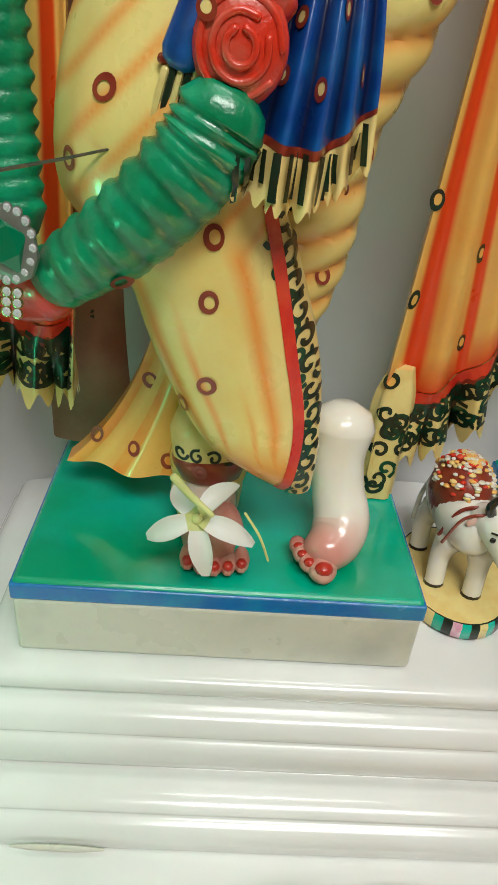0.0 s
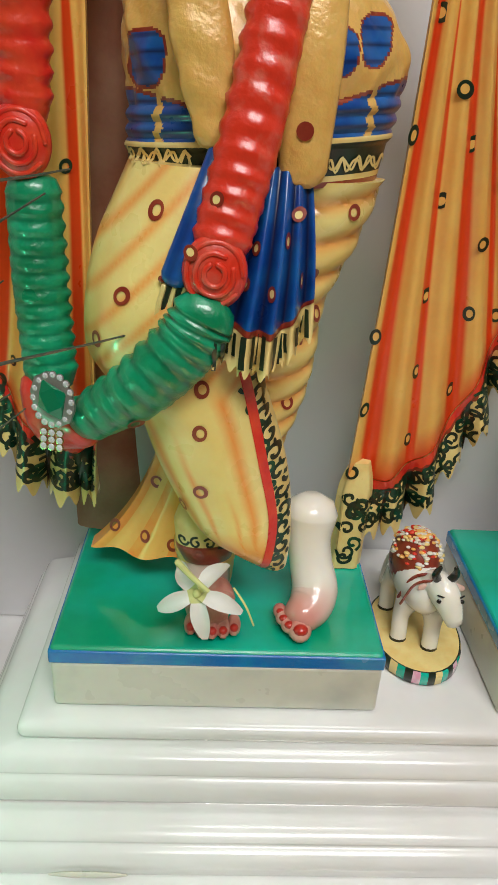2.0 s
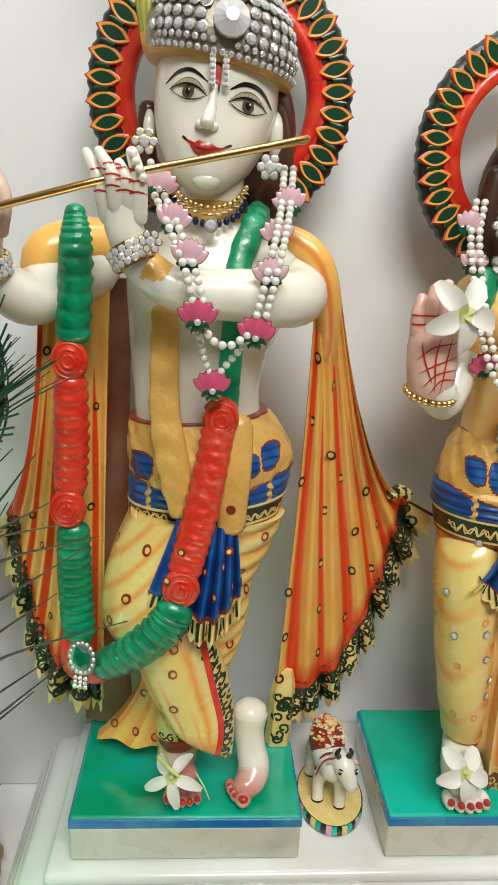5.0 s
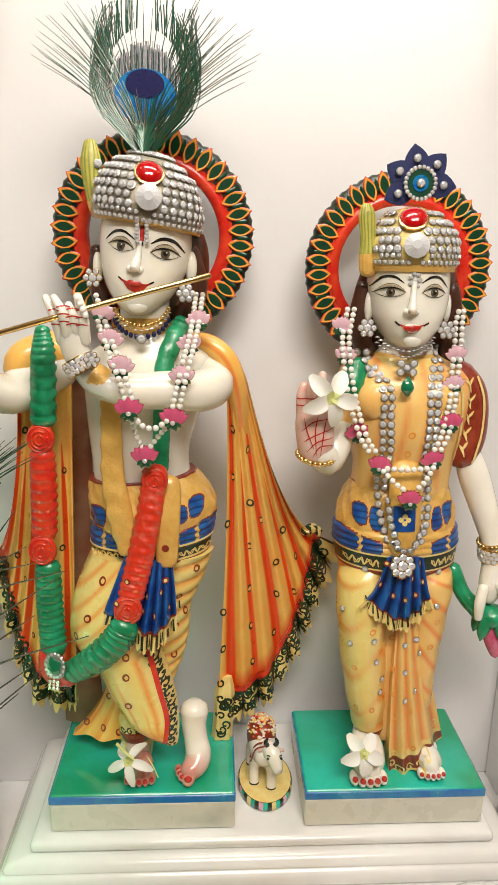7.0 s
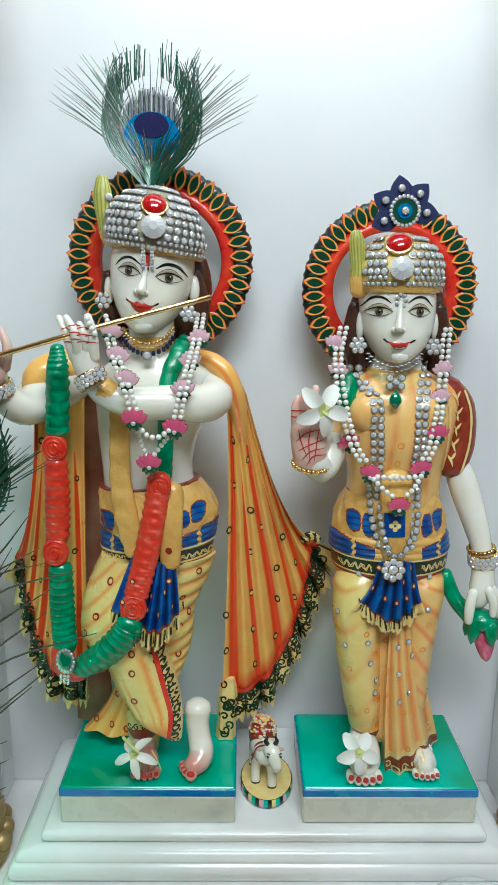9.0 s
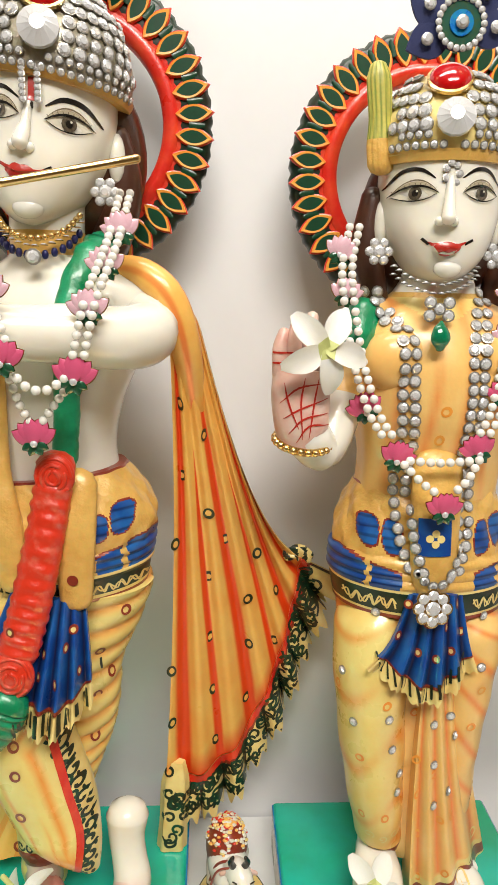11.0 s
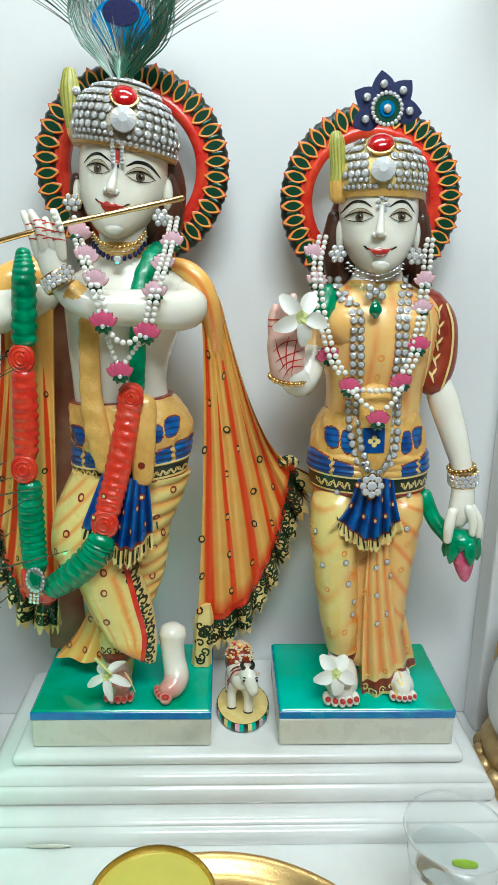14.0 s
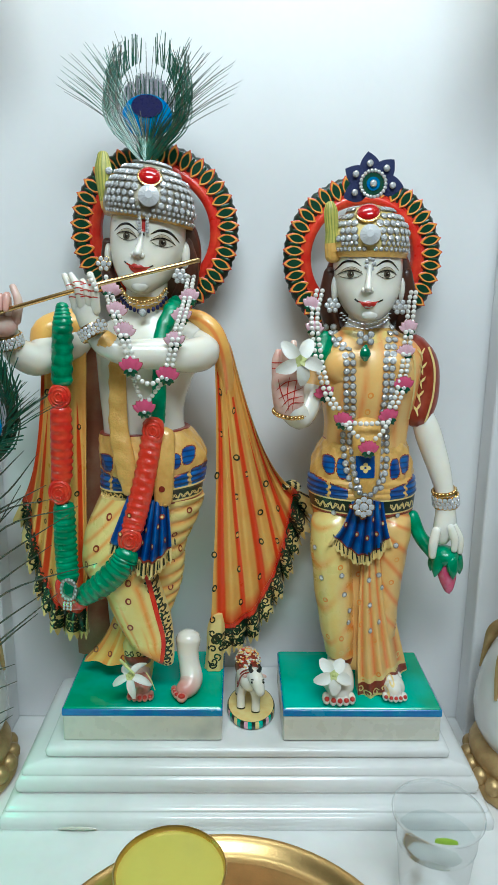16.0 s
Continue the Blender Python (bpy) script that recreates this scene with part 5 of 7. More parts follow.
# shawl on the left shoulder, head, hair, ears
R.tube([(0.2112, 0.07, 0.4784, 0.0117), (0.2041, 0.06, 0.4607, 0.0116), (0.2016, 0.06, 0.4445, 0.009)], GREEN, n=14, flat=0.8)
R.loft([(0.2570, 0.086, 0.5876, 0.0345, .035), (0.2578, 0.086, 0.5734, 0.0382, .042), (0.2581, 0.086, 0.5565, 0.0395, .044), (0.2585, 0.085, 0.5396, 0.0380, .0445), (0.2586, 0.082, 0.5252, 0.0338, .042), (0.2585, 0.079, 0.5128, 0.0272, .0375), (0.2580, 0.076, 0.5048, 0.0198, .0315), (0.2577, 0.072, 0.5002, 0.0125, .0225), (0.2572, 0.068, 0.4981, 0.0055, .012)], SKIN, n=64, steps=10, ripple=lambda a, v: 0.012 * math.exp(-((v - 0.47) / 0.1) ** 2) * (math.exp(-((a - 4.1) / 0.3) ** 2) + math.exp(-((a - 5.3) / 0.3) ** 2)) - 0.02 * math.exp(-((v - 0.4) / 0.07) ** 2) * (math.exp(-((a - 4.25) / 0.22) ** 2) + math.exp(-((a - 5.15) / 0.22) ** 2)))
R.tube([(0.2525, 0.0435, 0.559, 0.0024), (0.2518, 0.0405, 0.547, 0.0032), (0.2510, 0.0375, 0.5385, 0.0040), (0.2506, 0.0362, 0.5345, 0.0044)], SKIN, n=18, flat=1.1)
for side in (-1, 1):
    R.ball((0.2507 + side * 0.0045, 0.0395, 0.5336), (0.0029, .0036, 0.0029), SKIN, 12)
R.ball((0.2525, 0.0405, 0.5185), (0.0085, .0032, 0.0042), SKIN, 16)
R.ball((0.2560, 0.0470, 0.5065), (0.009, .006, 0.0062), SKIN, 18)
R.ball((0.2631, 0.105, 0.5395), (0.0528, .034, 0.0609), HAIR_FOLD_SHADE, 28)
R.tube([(0.2163, 0.09, 0.553, 0.008), (0.2138, 0.09, 0.5211, 0.0107), (0.2199, 0.088, 0.4922, 0.0094), (0.2266, 0.085, 0.4763, 0.0053)], HAIR_FOLD_SHADE, n=14)
R.tube([(0.3033, 0.09, 0.5534, 0.008), (0.308, 0.09, 0.5216, 0.01), (0.3042, 0.088, 0.4926, 0.0094), (0.2993, 0.085, 0.4767, 0.0053)], HAIR_FOLD_SHADE, n=14)
R.ball((0.2205, 0.084, 0.5342), (0.0050, .008, 0.0158), SKIN, 12)
R.ball((0.2972, 0.084, 0.5346), (0.0050, .008, 0.0158), SKIN, 12)
R.loft([(0.2585, 0.086, 0.569, 0.0425, .045), (0.2585, 0.086, 0.5752, 0.0442, .047)], GOLD, n=48)
R.loft([(0.2585, 0.086, 0.5734, 0.0440, .046), (0.2585, 0.086, 0.5845, 0.0452, .047), (0.2585, 0.088, 0.5999, 0.0425, .045), (0.2585, 0.09, 0.6125, 0.0345, .039), (0.2585, 0.09, 0.6225, 0.0215, .027), (0.2585, 0.09, 0.6275, 0.0075, .013)], CREAM, n=48)
R.tube([(0.2158, 0.070, 0.5692, 0.0085), (0.2145, 0.07, 0.5815, 0.0085), (0.2135, 0.07, 0.5965, 0.0072), (0.2112, 0.07, 0.6174, 0.0075), (0.2102, 0.07, 0.6251, 0.0055)], lambda v, u: GOLD if v < 0.33 else PLUME, n=42, flat=0.6, ripple=lambda a, v: 0.06 * math.sin(13 * a), tint=lambda v, u: max(0, math.sin(13 * 2 * math.pi * u + 4 * v)) if v > 0.3 else 0)
# sashes; the blue one's pleat valleys carry their shade as dark tint
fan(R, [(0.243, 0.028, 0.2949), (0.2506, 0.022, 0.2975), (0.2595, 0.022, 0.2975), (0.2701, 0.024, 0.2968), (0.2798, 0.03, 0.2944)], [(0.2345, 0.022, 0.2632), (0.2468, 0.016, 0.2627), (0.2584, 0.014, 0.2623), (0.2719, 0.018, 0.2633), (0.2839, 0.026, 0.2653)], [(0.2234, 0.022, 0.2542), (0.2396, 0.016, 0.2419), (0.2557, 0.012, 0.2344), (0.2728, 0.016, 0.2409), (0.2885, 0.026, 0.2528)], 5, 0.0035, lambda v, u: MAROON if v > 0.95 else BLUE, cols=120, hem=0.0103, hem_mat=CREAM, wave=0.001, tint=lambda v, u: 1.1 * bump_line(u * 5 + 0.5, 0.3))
R.tube([(0.2587, 0.04, 0.3812, 0.0163), (0.2574, 0.032, 0.3507, 0.0167), (0.2574, 0.028, 0.312, 0.0148), (0.2577, 0.028, 0.2951, 0.0086)], GOLD, n=18, flat=0.45)
R.freeze()
eye(R, *(0.2337, 0.5499), 0.0114, 0.03)
eye(R, *(0.2718, 0.5501), 0.0114, -0.03)
R.stroke([(0.2193, 0.5548), (0.2266, 0.5634), (0.2356, 0.5642), (0.2437, 0.559)], 0.0025, BLACK, taper=True)
R.stroke([(0.2594, 0.5591), (0.2682, 0.5643), (0.2774, 0.5636), (0.2877, 0.5551)], 0.0025, BLACK, taper=True)
R.stroke([(0.2421, 0.5218), (0.2469, 0.5195), (0.2521, 0.5202), (0.2578, 0.5195), (0.264, 0.5219)], 0.0031, LIP, taper=True)
R.stroke([(0.2446, 0.5193), (0.2523, 0.5159), (0.2611, 0.5194)], 0.005, LIP, taper=True)
R.stroke([(0.2387, 0.524), (0.2427, 0.5205)], 0.0016, BLACK)
R.stroke([(0.2634, 0.5207), (0.2686, 0.5235)], 0.0016, BLACK)
GX, GZ = (0.2554, 0.3369)
R.ringspot(*(0.2319, 0.2168), 0.0032, PEACH)
R.ringspot(*(0.2168, 0.1736), 0.0032, PEACH)
R.ringspot(*(0.256, 0.2028), 0.0032, PEACH)
R.ringspot(*(0.2577, 0.1703), 0.0032, PEACH)
R.ringspot(*(0.2605, 0.141), 0.0032, PEACH)
R.ringspot(*(0.2636, 0.1075), 0.0032, PEACH)
R.ringspot(*(0.267, 0.0694), 0.0032, PEACH)
R.ringspot(*(0.2848, 0.0773), 0.0032, PEACH)
R.ringspot(*(0.2701, 0.1595), 0.0032, PEACH)
R.ringspot(*(0.2375, 0.1237), 0.0032, PEACH)
R.ringspot(*(0.2222, 0.1235), 0.0032, PEACH)
R.ringspot(*(0.2988, 0.2245), 0.0032, PEACH)
R.ringspot(*(0.2941, 0.196), 0.0032, PEACH)
R.ringspot(*(0.2868, 0.1227), 0.0032, PEACH)
R.ringspot(*(0.2775, 0.1226), 0.0032, PEACH)
R.ringspot(*(0.2018, 0.2236), 0.0032, PEACH)
R.ringspot(*(0.2595, 0.4179), 0.0034, PEACH)
R.ringspot(*(0.2575, 0.3986), 0.0034, PEACH)
R.ringspot(*(0.2423, 0.2898), 0.003, MAROON, CREAM)
R.ringspot(*(0.2357, 0.2694), 0.003, MAROON, CREAM)
R.ringspot(*(0.2489, 0.2593), 0.003, MAROON, CREAM)
R.ringspot(*(0.2605, 0.2559), 0.003, MAROON, CREAM)
R.ringspot(*(0.2717, 0.2595), 0.003, MAROON, CREAM)
R.ringspot(*(0.2799, 0.2698), 0.003, MAROON, CREAM)
R.ringspot(*(0.2749, 0.2901), 0.003, MAROON, CREAM)
R.ringspot(*(0.2541, 0.2798), 0.003, MAROON, CREAM)
R.ringspot(*(0.2669, 0.2765), 0.003, MAROON, CREAM)
R.stroke([(0.2233, 0.2552), (0.2231, 0.2455)], 0.0012, DARK, 3, .0012)
R.stroke([(0.2273, 0.2525), (0.2264, 0.2428)], 0.0012, DARK, 3, .0012)
R.stroke([(0.2306, 0.2497), (0.2304, 0.2401)], 0.0012, DARK, 3, .0012)
R.stroke([(0.2339, 0.247), (0.2343, 0.2374)], 0.0012, DARK, 3, .0012)
R.stroke([(0.2378, 0.245), (0.2376, 0.2353)], 0.0012, DARK, 3, .0012)
R.stroke([(0.2417, 0.2423), (0.2409, 0.2326)], 0.0012, DARK, 3, .0012)
R.stroke([(0.245, 0.2402), (0.2449, 0.2305)], 0.0012, DARK, 3, .0012)
R.stroke([(0.2483, 0.2382), (0.2488, 0.2284)], 0.0012, DARK, 3, .0012)
R.stroke([(0.2522, 0.2361), (0.2521, 0.2264)], 0.0012, DARK, 3, .0012)
R.stroke([(0.256, 0.2362), (0.2553, 0.2264)], 0.0012, DARK, 3, .0012)
R.stroke([(0.2591, 0.2383), (0.259, 0.2285)], 0.0012, DARK, 3, .0012)
R.stroke([(0.2622, 0.2404), (0.2627, 0.2307)], 0.0012, DARK, 3, .0012)
R.stroke([(0.2659, 0.2425), (0.2658, 0.2328)], 0.0012, DARK, 3, .0012)
R.stroke([(0.2695, 0.2453), (0.2688, 0.2356)], 0.0012, DARK, 3, .0012)
R.stroke([(0.2726, 0.2474), (0.2725, 0.2377)], 0.0012, DARK, 3, .0012)
R.stroke([(0.2756, 0.2501), (0.2762, 0.2405)], 0.0012, DARK, 3, .0012)
R.stroke([(0.2792, 0.2529), (0.2792, 0.2433)], 0.0012, DARK, 3, .0012)
R.stroke([(0.2828, 0.2557), (0.2822, 0.2461)], 0.0012, DARK, 3, .0012)
R.stroke([(0.2551, 0.35), (0.2556, 0.3251)], 0.0207, BLUE, lift=.001)
for q in range(4):
    R.disc(GX + 0.0035 * math.cos(q * 1.571), GZ + 0.0035 * math.sin(q * 1.571), 0.0026, CREAM, 0.0016)
for x0, x1 in ((0.204, 0.236), (0.288, 0.32)):
    for phase in (0.0, 0.5):
        R.stroke([(x0 + (x1 - x0) * q / 12, R_LOW + 0.0115 + 0.0042 * math.sin(math.pi * (q + phase) * 0.75)) for q in range(13)], 0.0011, CREAM, 4, 0.0006)
R.stroke([(0.3063, 0.4741), (0.311, 0.4494), (0.3114, 0.417), (0.309, 0.3872)], 0.0026, CREAM, lift=.0012)
R.stroke([(0.3304, 0.4694), (0.3372, 0.4467), (0.3369, 0.4148), (0.3287, 0.384)], 0.0026, CREAM, lift=.0012)
R.stroke([(0.3145, 0.4674), (0.3196, 0.4626), (0.3217, 0.4547)], 0.0025, CREAM, 4, .0012, True)
R.stroke([(0.325, 0.4688), (0.3203, 0.4613)], 0.0025, CREAM, 4, .0012, True)
R.stroke([(0.3169, 0.4515), (0.322, 0.4466), (0.3241, 0.4387)], 0.0025, CREAM, 4, .0012, True)
R.stroke([(0.3275, 0.4529), (0.3227, 0.4453)], 0.0025, CREAM, 4, .0012, True)
R.stroke([(0.3168, 0.4354), (0.3219, 0.4305), (0.3241, 0.4225)], 0.0025, CREAM, 4, .0012, True)
R.stroke([(0.3274, 0.4368), (0.3226, 0.4292)], 0.0025, CREAM, 4, .0012, True)
R.stroke([(0.3154, 0.4192), (0.3206, 0.4142), (0.3227, 0.4061)], 0.0025, CREAM, 4, .0012, True)
R.stroke([(0.3261, 0.4205), (0.3213, 0.4129)], 0.0025, CREAM, 4, .0012, True)
R.stroke([(0.3127, 0.4041), (0.3178, 0.3991), (0.32, 0.3909)], 0.0025, CREAM, 4, .0012, True)
R.stroke([(0.3234, 0.4055), (0.3186, 0.3978)], 0.0025, CREAM, 4, .0012, True)
R.stroke([(0.1526, 0.4237), (0.1632, 0.4333), (0.1802, 0.4363)], 0.0012, LIP, 4, .0007, True)
R.stroke([(0.1547, 0.4142), (0.1648, 0.4208), (0.1818, 0.427)], 0.0012, LIP, 4, .0007, True)
R.stroke([(0.158, 0.4048), (0.1668, 0.4146), (0.1821, 0.4176)], 0.0012, LIP, 4, .0007, True)
R.stroke([(0.163, 0.3997), (0.17, 0.4102), (0.1835, 0.41)], 0.0012, LIP, 4, .0007, True)
R.stroke([(0.1547, 0.4362), (0.1574, 0.4239), (0.164, 0.408)], 0.0012, LIP, 4, .0007, True)
R.stroke([(0.1668, 0.4394), (0.1647, 0.424), (0.1666, 0.4017)], 0.0012, LIP, 4, .0007, True)
R.stroke([(0.1753, 0.4394), (0.1726, 0.424), (0.1703, 0.4017)], 0.0012, LIP, 4, .0007, True)
R.stroke([(0.1479, 0.4539), (0.1564, 0.454)], 0.0012, LIP, 3, .0007)
R.stroke([(0.148, 0.4477), (0.1566, 0.4478)], 0.0012, LIP, 3, .0007)
R.stroke([(0.1564, 0.454), (0.1649, 0.454)], 0.0012, LIP, 3, .0007)
R.stroke([(0.1566, 0.4478), (0.1651, 0.4478)], 0.0012, LIP, 3, .0007)
R.stroke([(0.1649, 0.454), (0.1734, 0.4541)], 0.0012, LIP, 3, .0007)
R.stroke([(0.1651, 0.4478), (0.1736, 0.4479)], 0.0012, LIP, 3, .0007)
R.stroke([(0.1746, 0.4541), (0.1831, 0.4541)], 0.0012, LIP, 3, .0007)
R.stroke([(0.1748, 0.4479), (0.1833, 0.4479)], 0.0012, LIP, 3, .0007)
R.curl(*(0.2648, 0.054), 0.0049, CREAM, 2.8, -1, .0016)
R.curl(*(0.2738, 0.051), 0.0049, CREAM, 3.9, -1, .0016)
R.curl(*(0.2833, 0.0526), 0.0049, CREAM, 0.7, 1, .0016)
R.curl(*(0.2924, 0.059), 0.0049, CREAM, 5.2, 1, .0016)
R.curl(*(0.3, 0.0683), 0.0049, CREAM, 3.3, -1, .0016)
R.curl(*(0.3074, 0.0792), 0.0049, CREAM, 0.1, -1, .0016)
R.curl(*(0.3121, 0.0899), 0.0049, CREAM, 2.4, -1, .0016)
R.curl(*(0.2285, 0.1061), 0.0037, CREAM, 5.5, 1, .001)
R.curl(*(0.2381, 0.1031), 0.0037, CREAM, 4.6, 1, .001)
R.curl(*(0.2474, 0.1063), 0.0037, CREAM, 1.0, 1, .001)
R.thing('maiden_statue', 'smaller white marble statue in painted yellow dress, palm raised', 'statue', 'shrine statues')

# ---- halos ----
def halo(name, centre, radius, hole, petals, label):
    x, y, z = centre
    thing = holder(name, label, "halo", centre, "statue halos")
    ring, n = Shape(), 144
    rows = []
    for r, d in ((hole, 0.010), (hole, -0.002), (hole + 0.002, -0.005), (hole + 0.012, -0.005), (radius - 0.004, -0.005), (radius, -0.001), (radius, 0.010)):
        rows.append([(r * (1 + (0.022 * abs(math.sin(petals * j * math.pi / n * 1.5)) if r > hole + 0.003 else 0)) * math.cos(2 * math.pi * j / n), d, r * (1 + (0.022 * abs(math.sin(petals * j * math.pi / n * 1.5)) if r > hole + 0.003 else 0)) * math.sin(2 * math.pi * j / n)) for j in range(n)])
    rows.append(rows[0])
    ring.grid(rows, lambda v, u: DARK if v > 0.4 else RED, caps=False)
    ring.part("ring", thing)
    band = Shape()
    band.grid([[(r * math.cos(2 * math.pi * j / n), d, r * math.sin(2 * math.pi * j / n)) for j in range(n)] for r, d in ((hole + 0.0005, -0.004), (hole + 0.003, -0.007), (hole + 0.009, -0.007), (hole + 0.011, -0.0045))], RED, caps=False)
    band.part("inner_band", thing)
    # one carved almond leaf: red ground, gold outline, green heart
    leaf = Shape()
    length, wide = (radius - hole - 0.006), 0.0058

    def almond(k, depth, inner=None):
        pts = []
        for j in range(28):
            a = 2 * math.pi * j / 28
            pts.append((math.cos(a) * length / 2 * k, depth, math.copysign(math.sin(a) ** 2, math.sin(a)) * wide * k))
        return pts
    leaf.grid([almond(1.1, 0.0), almond(1.06, -0.0012), almond(0.98, -0.0014)], RED, caps=False)
    leaf.grid([almond(0.98, -0.0014), almond(0.93, -0.0024), almond(0.72, -0.0022)], PEACH, caps=False)
    leaf.grid([almond(0.72, -0.0022), almond(0.5, -0.0016), almond(0.1, -0.0016)], LEAFGREEN)
    me = leaf.mesh("carved_leaf")
    tip = Shape()
    tip.grid([[(0.0, -0.0005, -0.004), (0.0, -0.0015, 0.0), (0.0, -0.0005, 0.004)], [(0.010, -0.0005, -0.0012), (0.011, -0.0018, 0.0), (0.010, -0.0005, 0.0012)]], LEAFGREEN, closed=False)
    tip_me = tip.mesh("rim_tip")
    for k in range(petals):
        a = 2 * math.pi * (k + 0.5) / petals
        r = (radius + hole + 0.0105) / 2
        turn = Matrix.Rotation(-a, 4, "Y")
        child("carved_leaf", me, thing, Matrix.Translation((x, y - 0.0052, z)) @ turn @ Matrix.Translation((r, 0, 0)))
        child("rim_tip", tip_me, thing, Matrix.Translation((x, y - 0.006, z)) @ Matrix.Rotation(-a - math.pi / petals, 4, "Y") @ Matrix.Translation((radius - 0.014, 0, 0)))
    return thing


halo("halo", (0.0109, 0.118, 0.5972), 0.0962, 0.0643, 36, "carved round halo painted red with green and gold leaves")
halo("halo", (0.2562, 0.118, 0.5706), 0.092, 0.0609, 36, "carved red halo ring with green almond leaves behind head")

# ---- jewels ----
STONE_MESH = gem_mesh("rhinestone", STONE, 8, 0.6, 0.6, SILVER)
GOLD_STONE = gem_mesh("gold_set_stone", STONE, 8, 0.6, 0.6, METAL)
PEARL_SHAPE = Shape()
PEARL_SHAPE.ball((0, 0, 0), (1, 1, 1), PEARL, 12)
PEARL_MESH = PEARL_SHAPE.mesh("pearl")
BEAD_SHAPE = Shape()
BEAD_SHAPE.ball((0, 0, 0), (1, 1, 1), METAL, 8)
BEAD_MESH = BEAD_SHAPE.mesh("bead")
BLUE_BEAD = Shape()
BLUE_BEAD.ball((0, 0, 0), (1, 1, 1.4), NAVY, 8)
BLUE_BEAD_MESH = BLUE_BEAD.mesh("blue_bead")


def crown(shape, x0, x1, z0, z1, pitch, size, slant, skip, label):
    """Rows of set stones over the cap of a statue."""
    centre = ((x0 + x1) / 2, 0.04, z0)
    thing = holder("jewelled_crown", label, "crown", centre, "jewelled crowns")
    z, row = z0, 0
    while z < z1:
        x = x0 + (pitch / 2 if row % 2 else 0)
        while x < x1:
            zz = z - slant * (x - centre[0])
            p, normal = shape.on(x, zz, 0.0012)
            if p is not None and p.y < 0.085 and not skip(x, zz):
                s = size * (0.62 if row < 2 else random.uniform(0.9, 1.08))
                child("rhinestone", STONE_MESH, thing, facing(p, normal, s, random.uniform(0, 1)))
                x += (pitch * (0.7 if row < 2 else 1)) * max(0.35, -normal.y)
            else:
                x += pitch * 0.4
        z += pitch * (0.68 if row < 2 else 0.95)
        row += 1
    return thing


def gem_brooch(shape, ruby, clear, r_ruby, r_clear, label):
    p, normal = shape.on(*ruby, 0.0025)
    q, normal2 = shape.on(*clear, 0.0025)
    thing = holder("crown_brooch", label, "brooch", p, "crown brooches")
    child("red_gem", dome_mesh("red_gem", RUBY, METAL), thing, facing(p, normal, r_ruby), "round red glass gem")
    child("clear_gem", gem_mesh("clear_gem", CRYSTAL, 14, 0.35, 0.6), thing, facing(q, normal2, r_clear), "round clear crystal")


KX, KZ = (0.0145, 0.6454)
KX2, KZ2 = (0.0144, 0.6257)
crown(K, (-0.0328, 0.6135)[0], (0.0596, 0.6139)[0], (0.014, 0.6081)[1], (0.0145, 0.6668)[1], 0.0079, 0.0032, 0.16, lambda x, z: math.hypot(x - KX, z - KZ) < 0.0138 or math.hypot(x - KX2, z - KZ2) < 0.0138, "gilded crown set with rows of clear rhinestones")
gem_brooch(K, (KX, KZ), (KX2, KZ2), 0.0119, 0.0113, "round red gem above clear crystal on the crown")
RX, RZ = (0.2501, 0.6139)
RX2, RZ2 = (0.2512, 0.5908)
crown(R, 0.2205, 0.2985, (0.2507, 0.5774)[1], (0.25, 0.621)[1], 0.0082, 0.0033, 0.0, lambda x, z: math.hypot(x - RX, z - RZ) < 0.0144 or math.hypot(x - RX2, z - RZ2) < 0.0138, "cream and gold crown covered with sparkling clear stones")
gem_brooch(R, (RX, RZ), (RX2, RZ2), 0.0126, 0.0113, "large red gem over clear crystal on smaller crown")


def string(thing, shape, points, step, size, mesh, name="pearl", gap=0.0, steps=24):
    """Beads at even steps along x, y, z points."""
    rows, walked, last = spline(points, steps), step, None
    for p in rows:
        if last is not None:
            walked += float(np.linalg.norm(p - last))
        last = p
        if walked >= step:
            walked = 0.0
            if shape is not None:
                q, normal = shape.on(p[0], p[2], 0.001)
                if mesh in (STONE_MESH, GOLD_STONE):
                    child(name, mesh, thing, facing(q if q is not None else p, normal if q is not None else (0, -1, 0.1), size, random.uniform(0, 1)))
                    continue
                if q is not None:
                    p = (p[0], min(q.y - size * 0.7, p[1]), p[2])
            child(name, mesh, thing, Matrix.Translation(p) @ Matrix.Scale(size, 4))


def petal_mesh(name, length, wide, mat):
    """An enamel petal with a gilt back."""
    s, rows = Shape(), []
    for i in range(9):
        v = i / 8
        w = wide * math.sin(math.pi * min(1, 0.12 + 0.88 * v)) ** 0.8
        rows.append([(u * w, -0.08 * (1 - u * u) * math.sin(math.pi * v) - 0.02, v * length) for u in (-1, -0.5, 0, 0.5, 1)])
    s.grid(rows, mat, closed=False)
    s.grid([[(p[0] * 1.14, 0.03, p[2] * 1.05 - 0.02) for p in row] for row in rows], METAL, closed=False)
    return s.mesh(name)


LOTUS_PETALS = [petal_mesh("petal", 1.05, 0.31, PALEPINK), petal_mesh("petal", 1.05, 0.31, PINK)]
LOTUS_LEAF = petal_mesh("leaf", 0.62, 0.2, LEAF)
LOTUS_HEART = Shape()
LOTUS_HEART.ball((0, -0.2, -0.02), (0.16, 0.1, 0.16), STONE, 8)
LOTUS_HEART = LOTUS_HEART.mesh("lotus_charm")


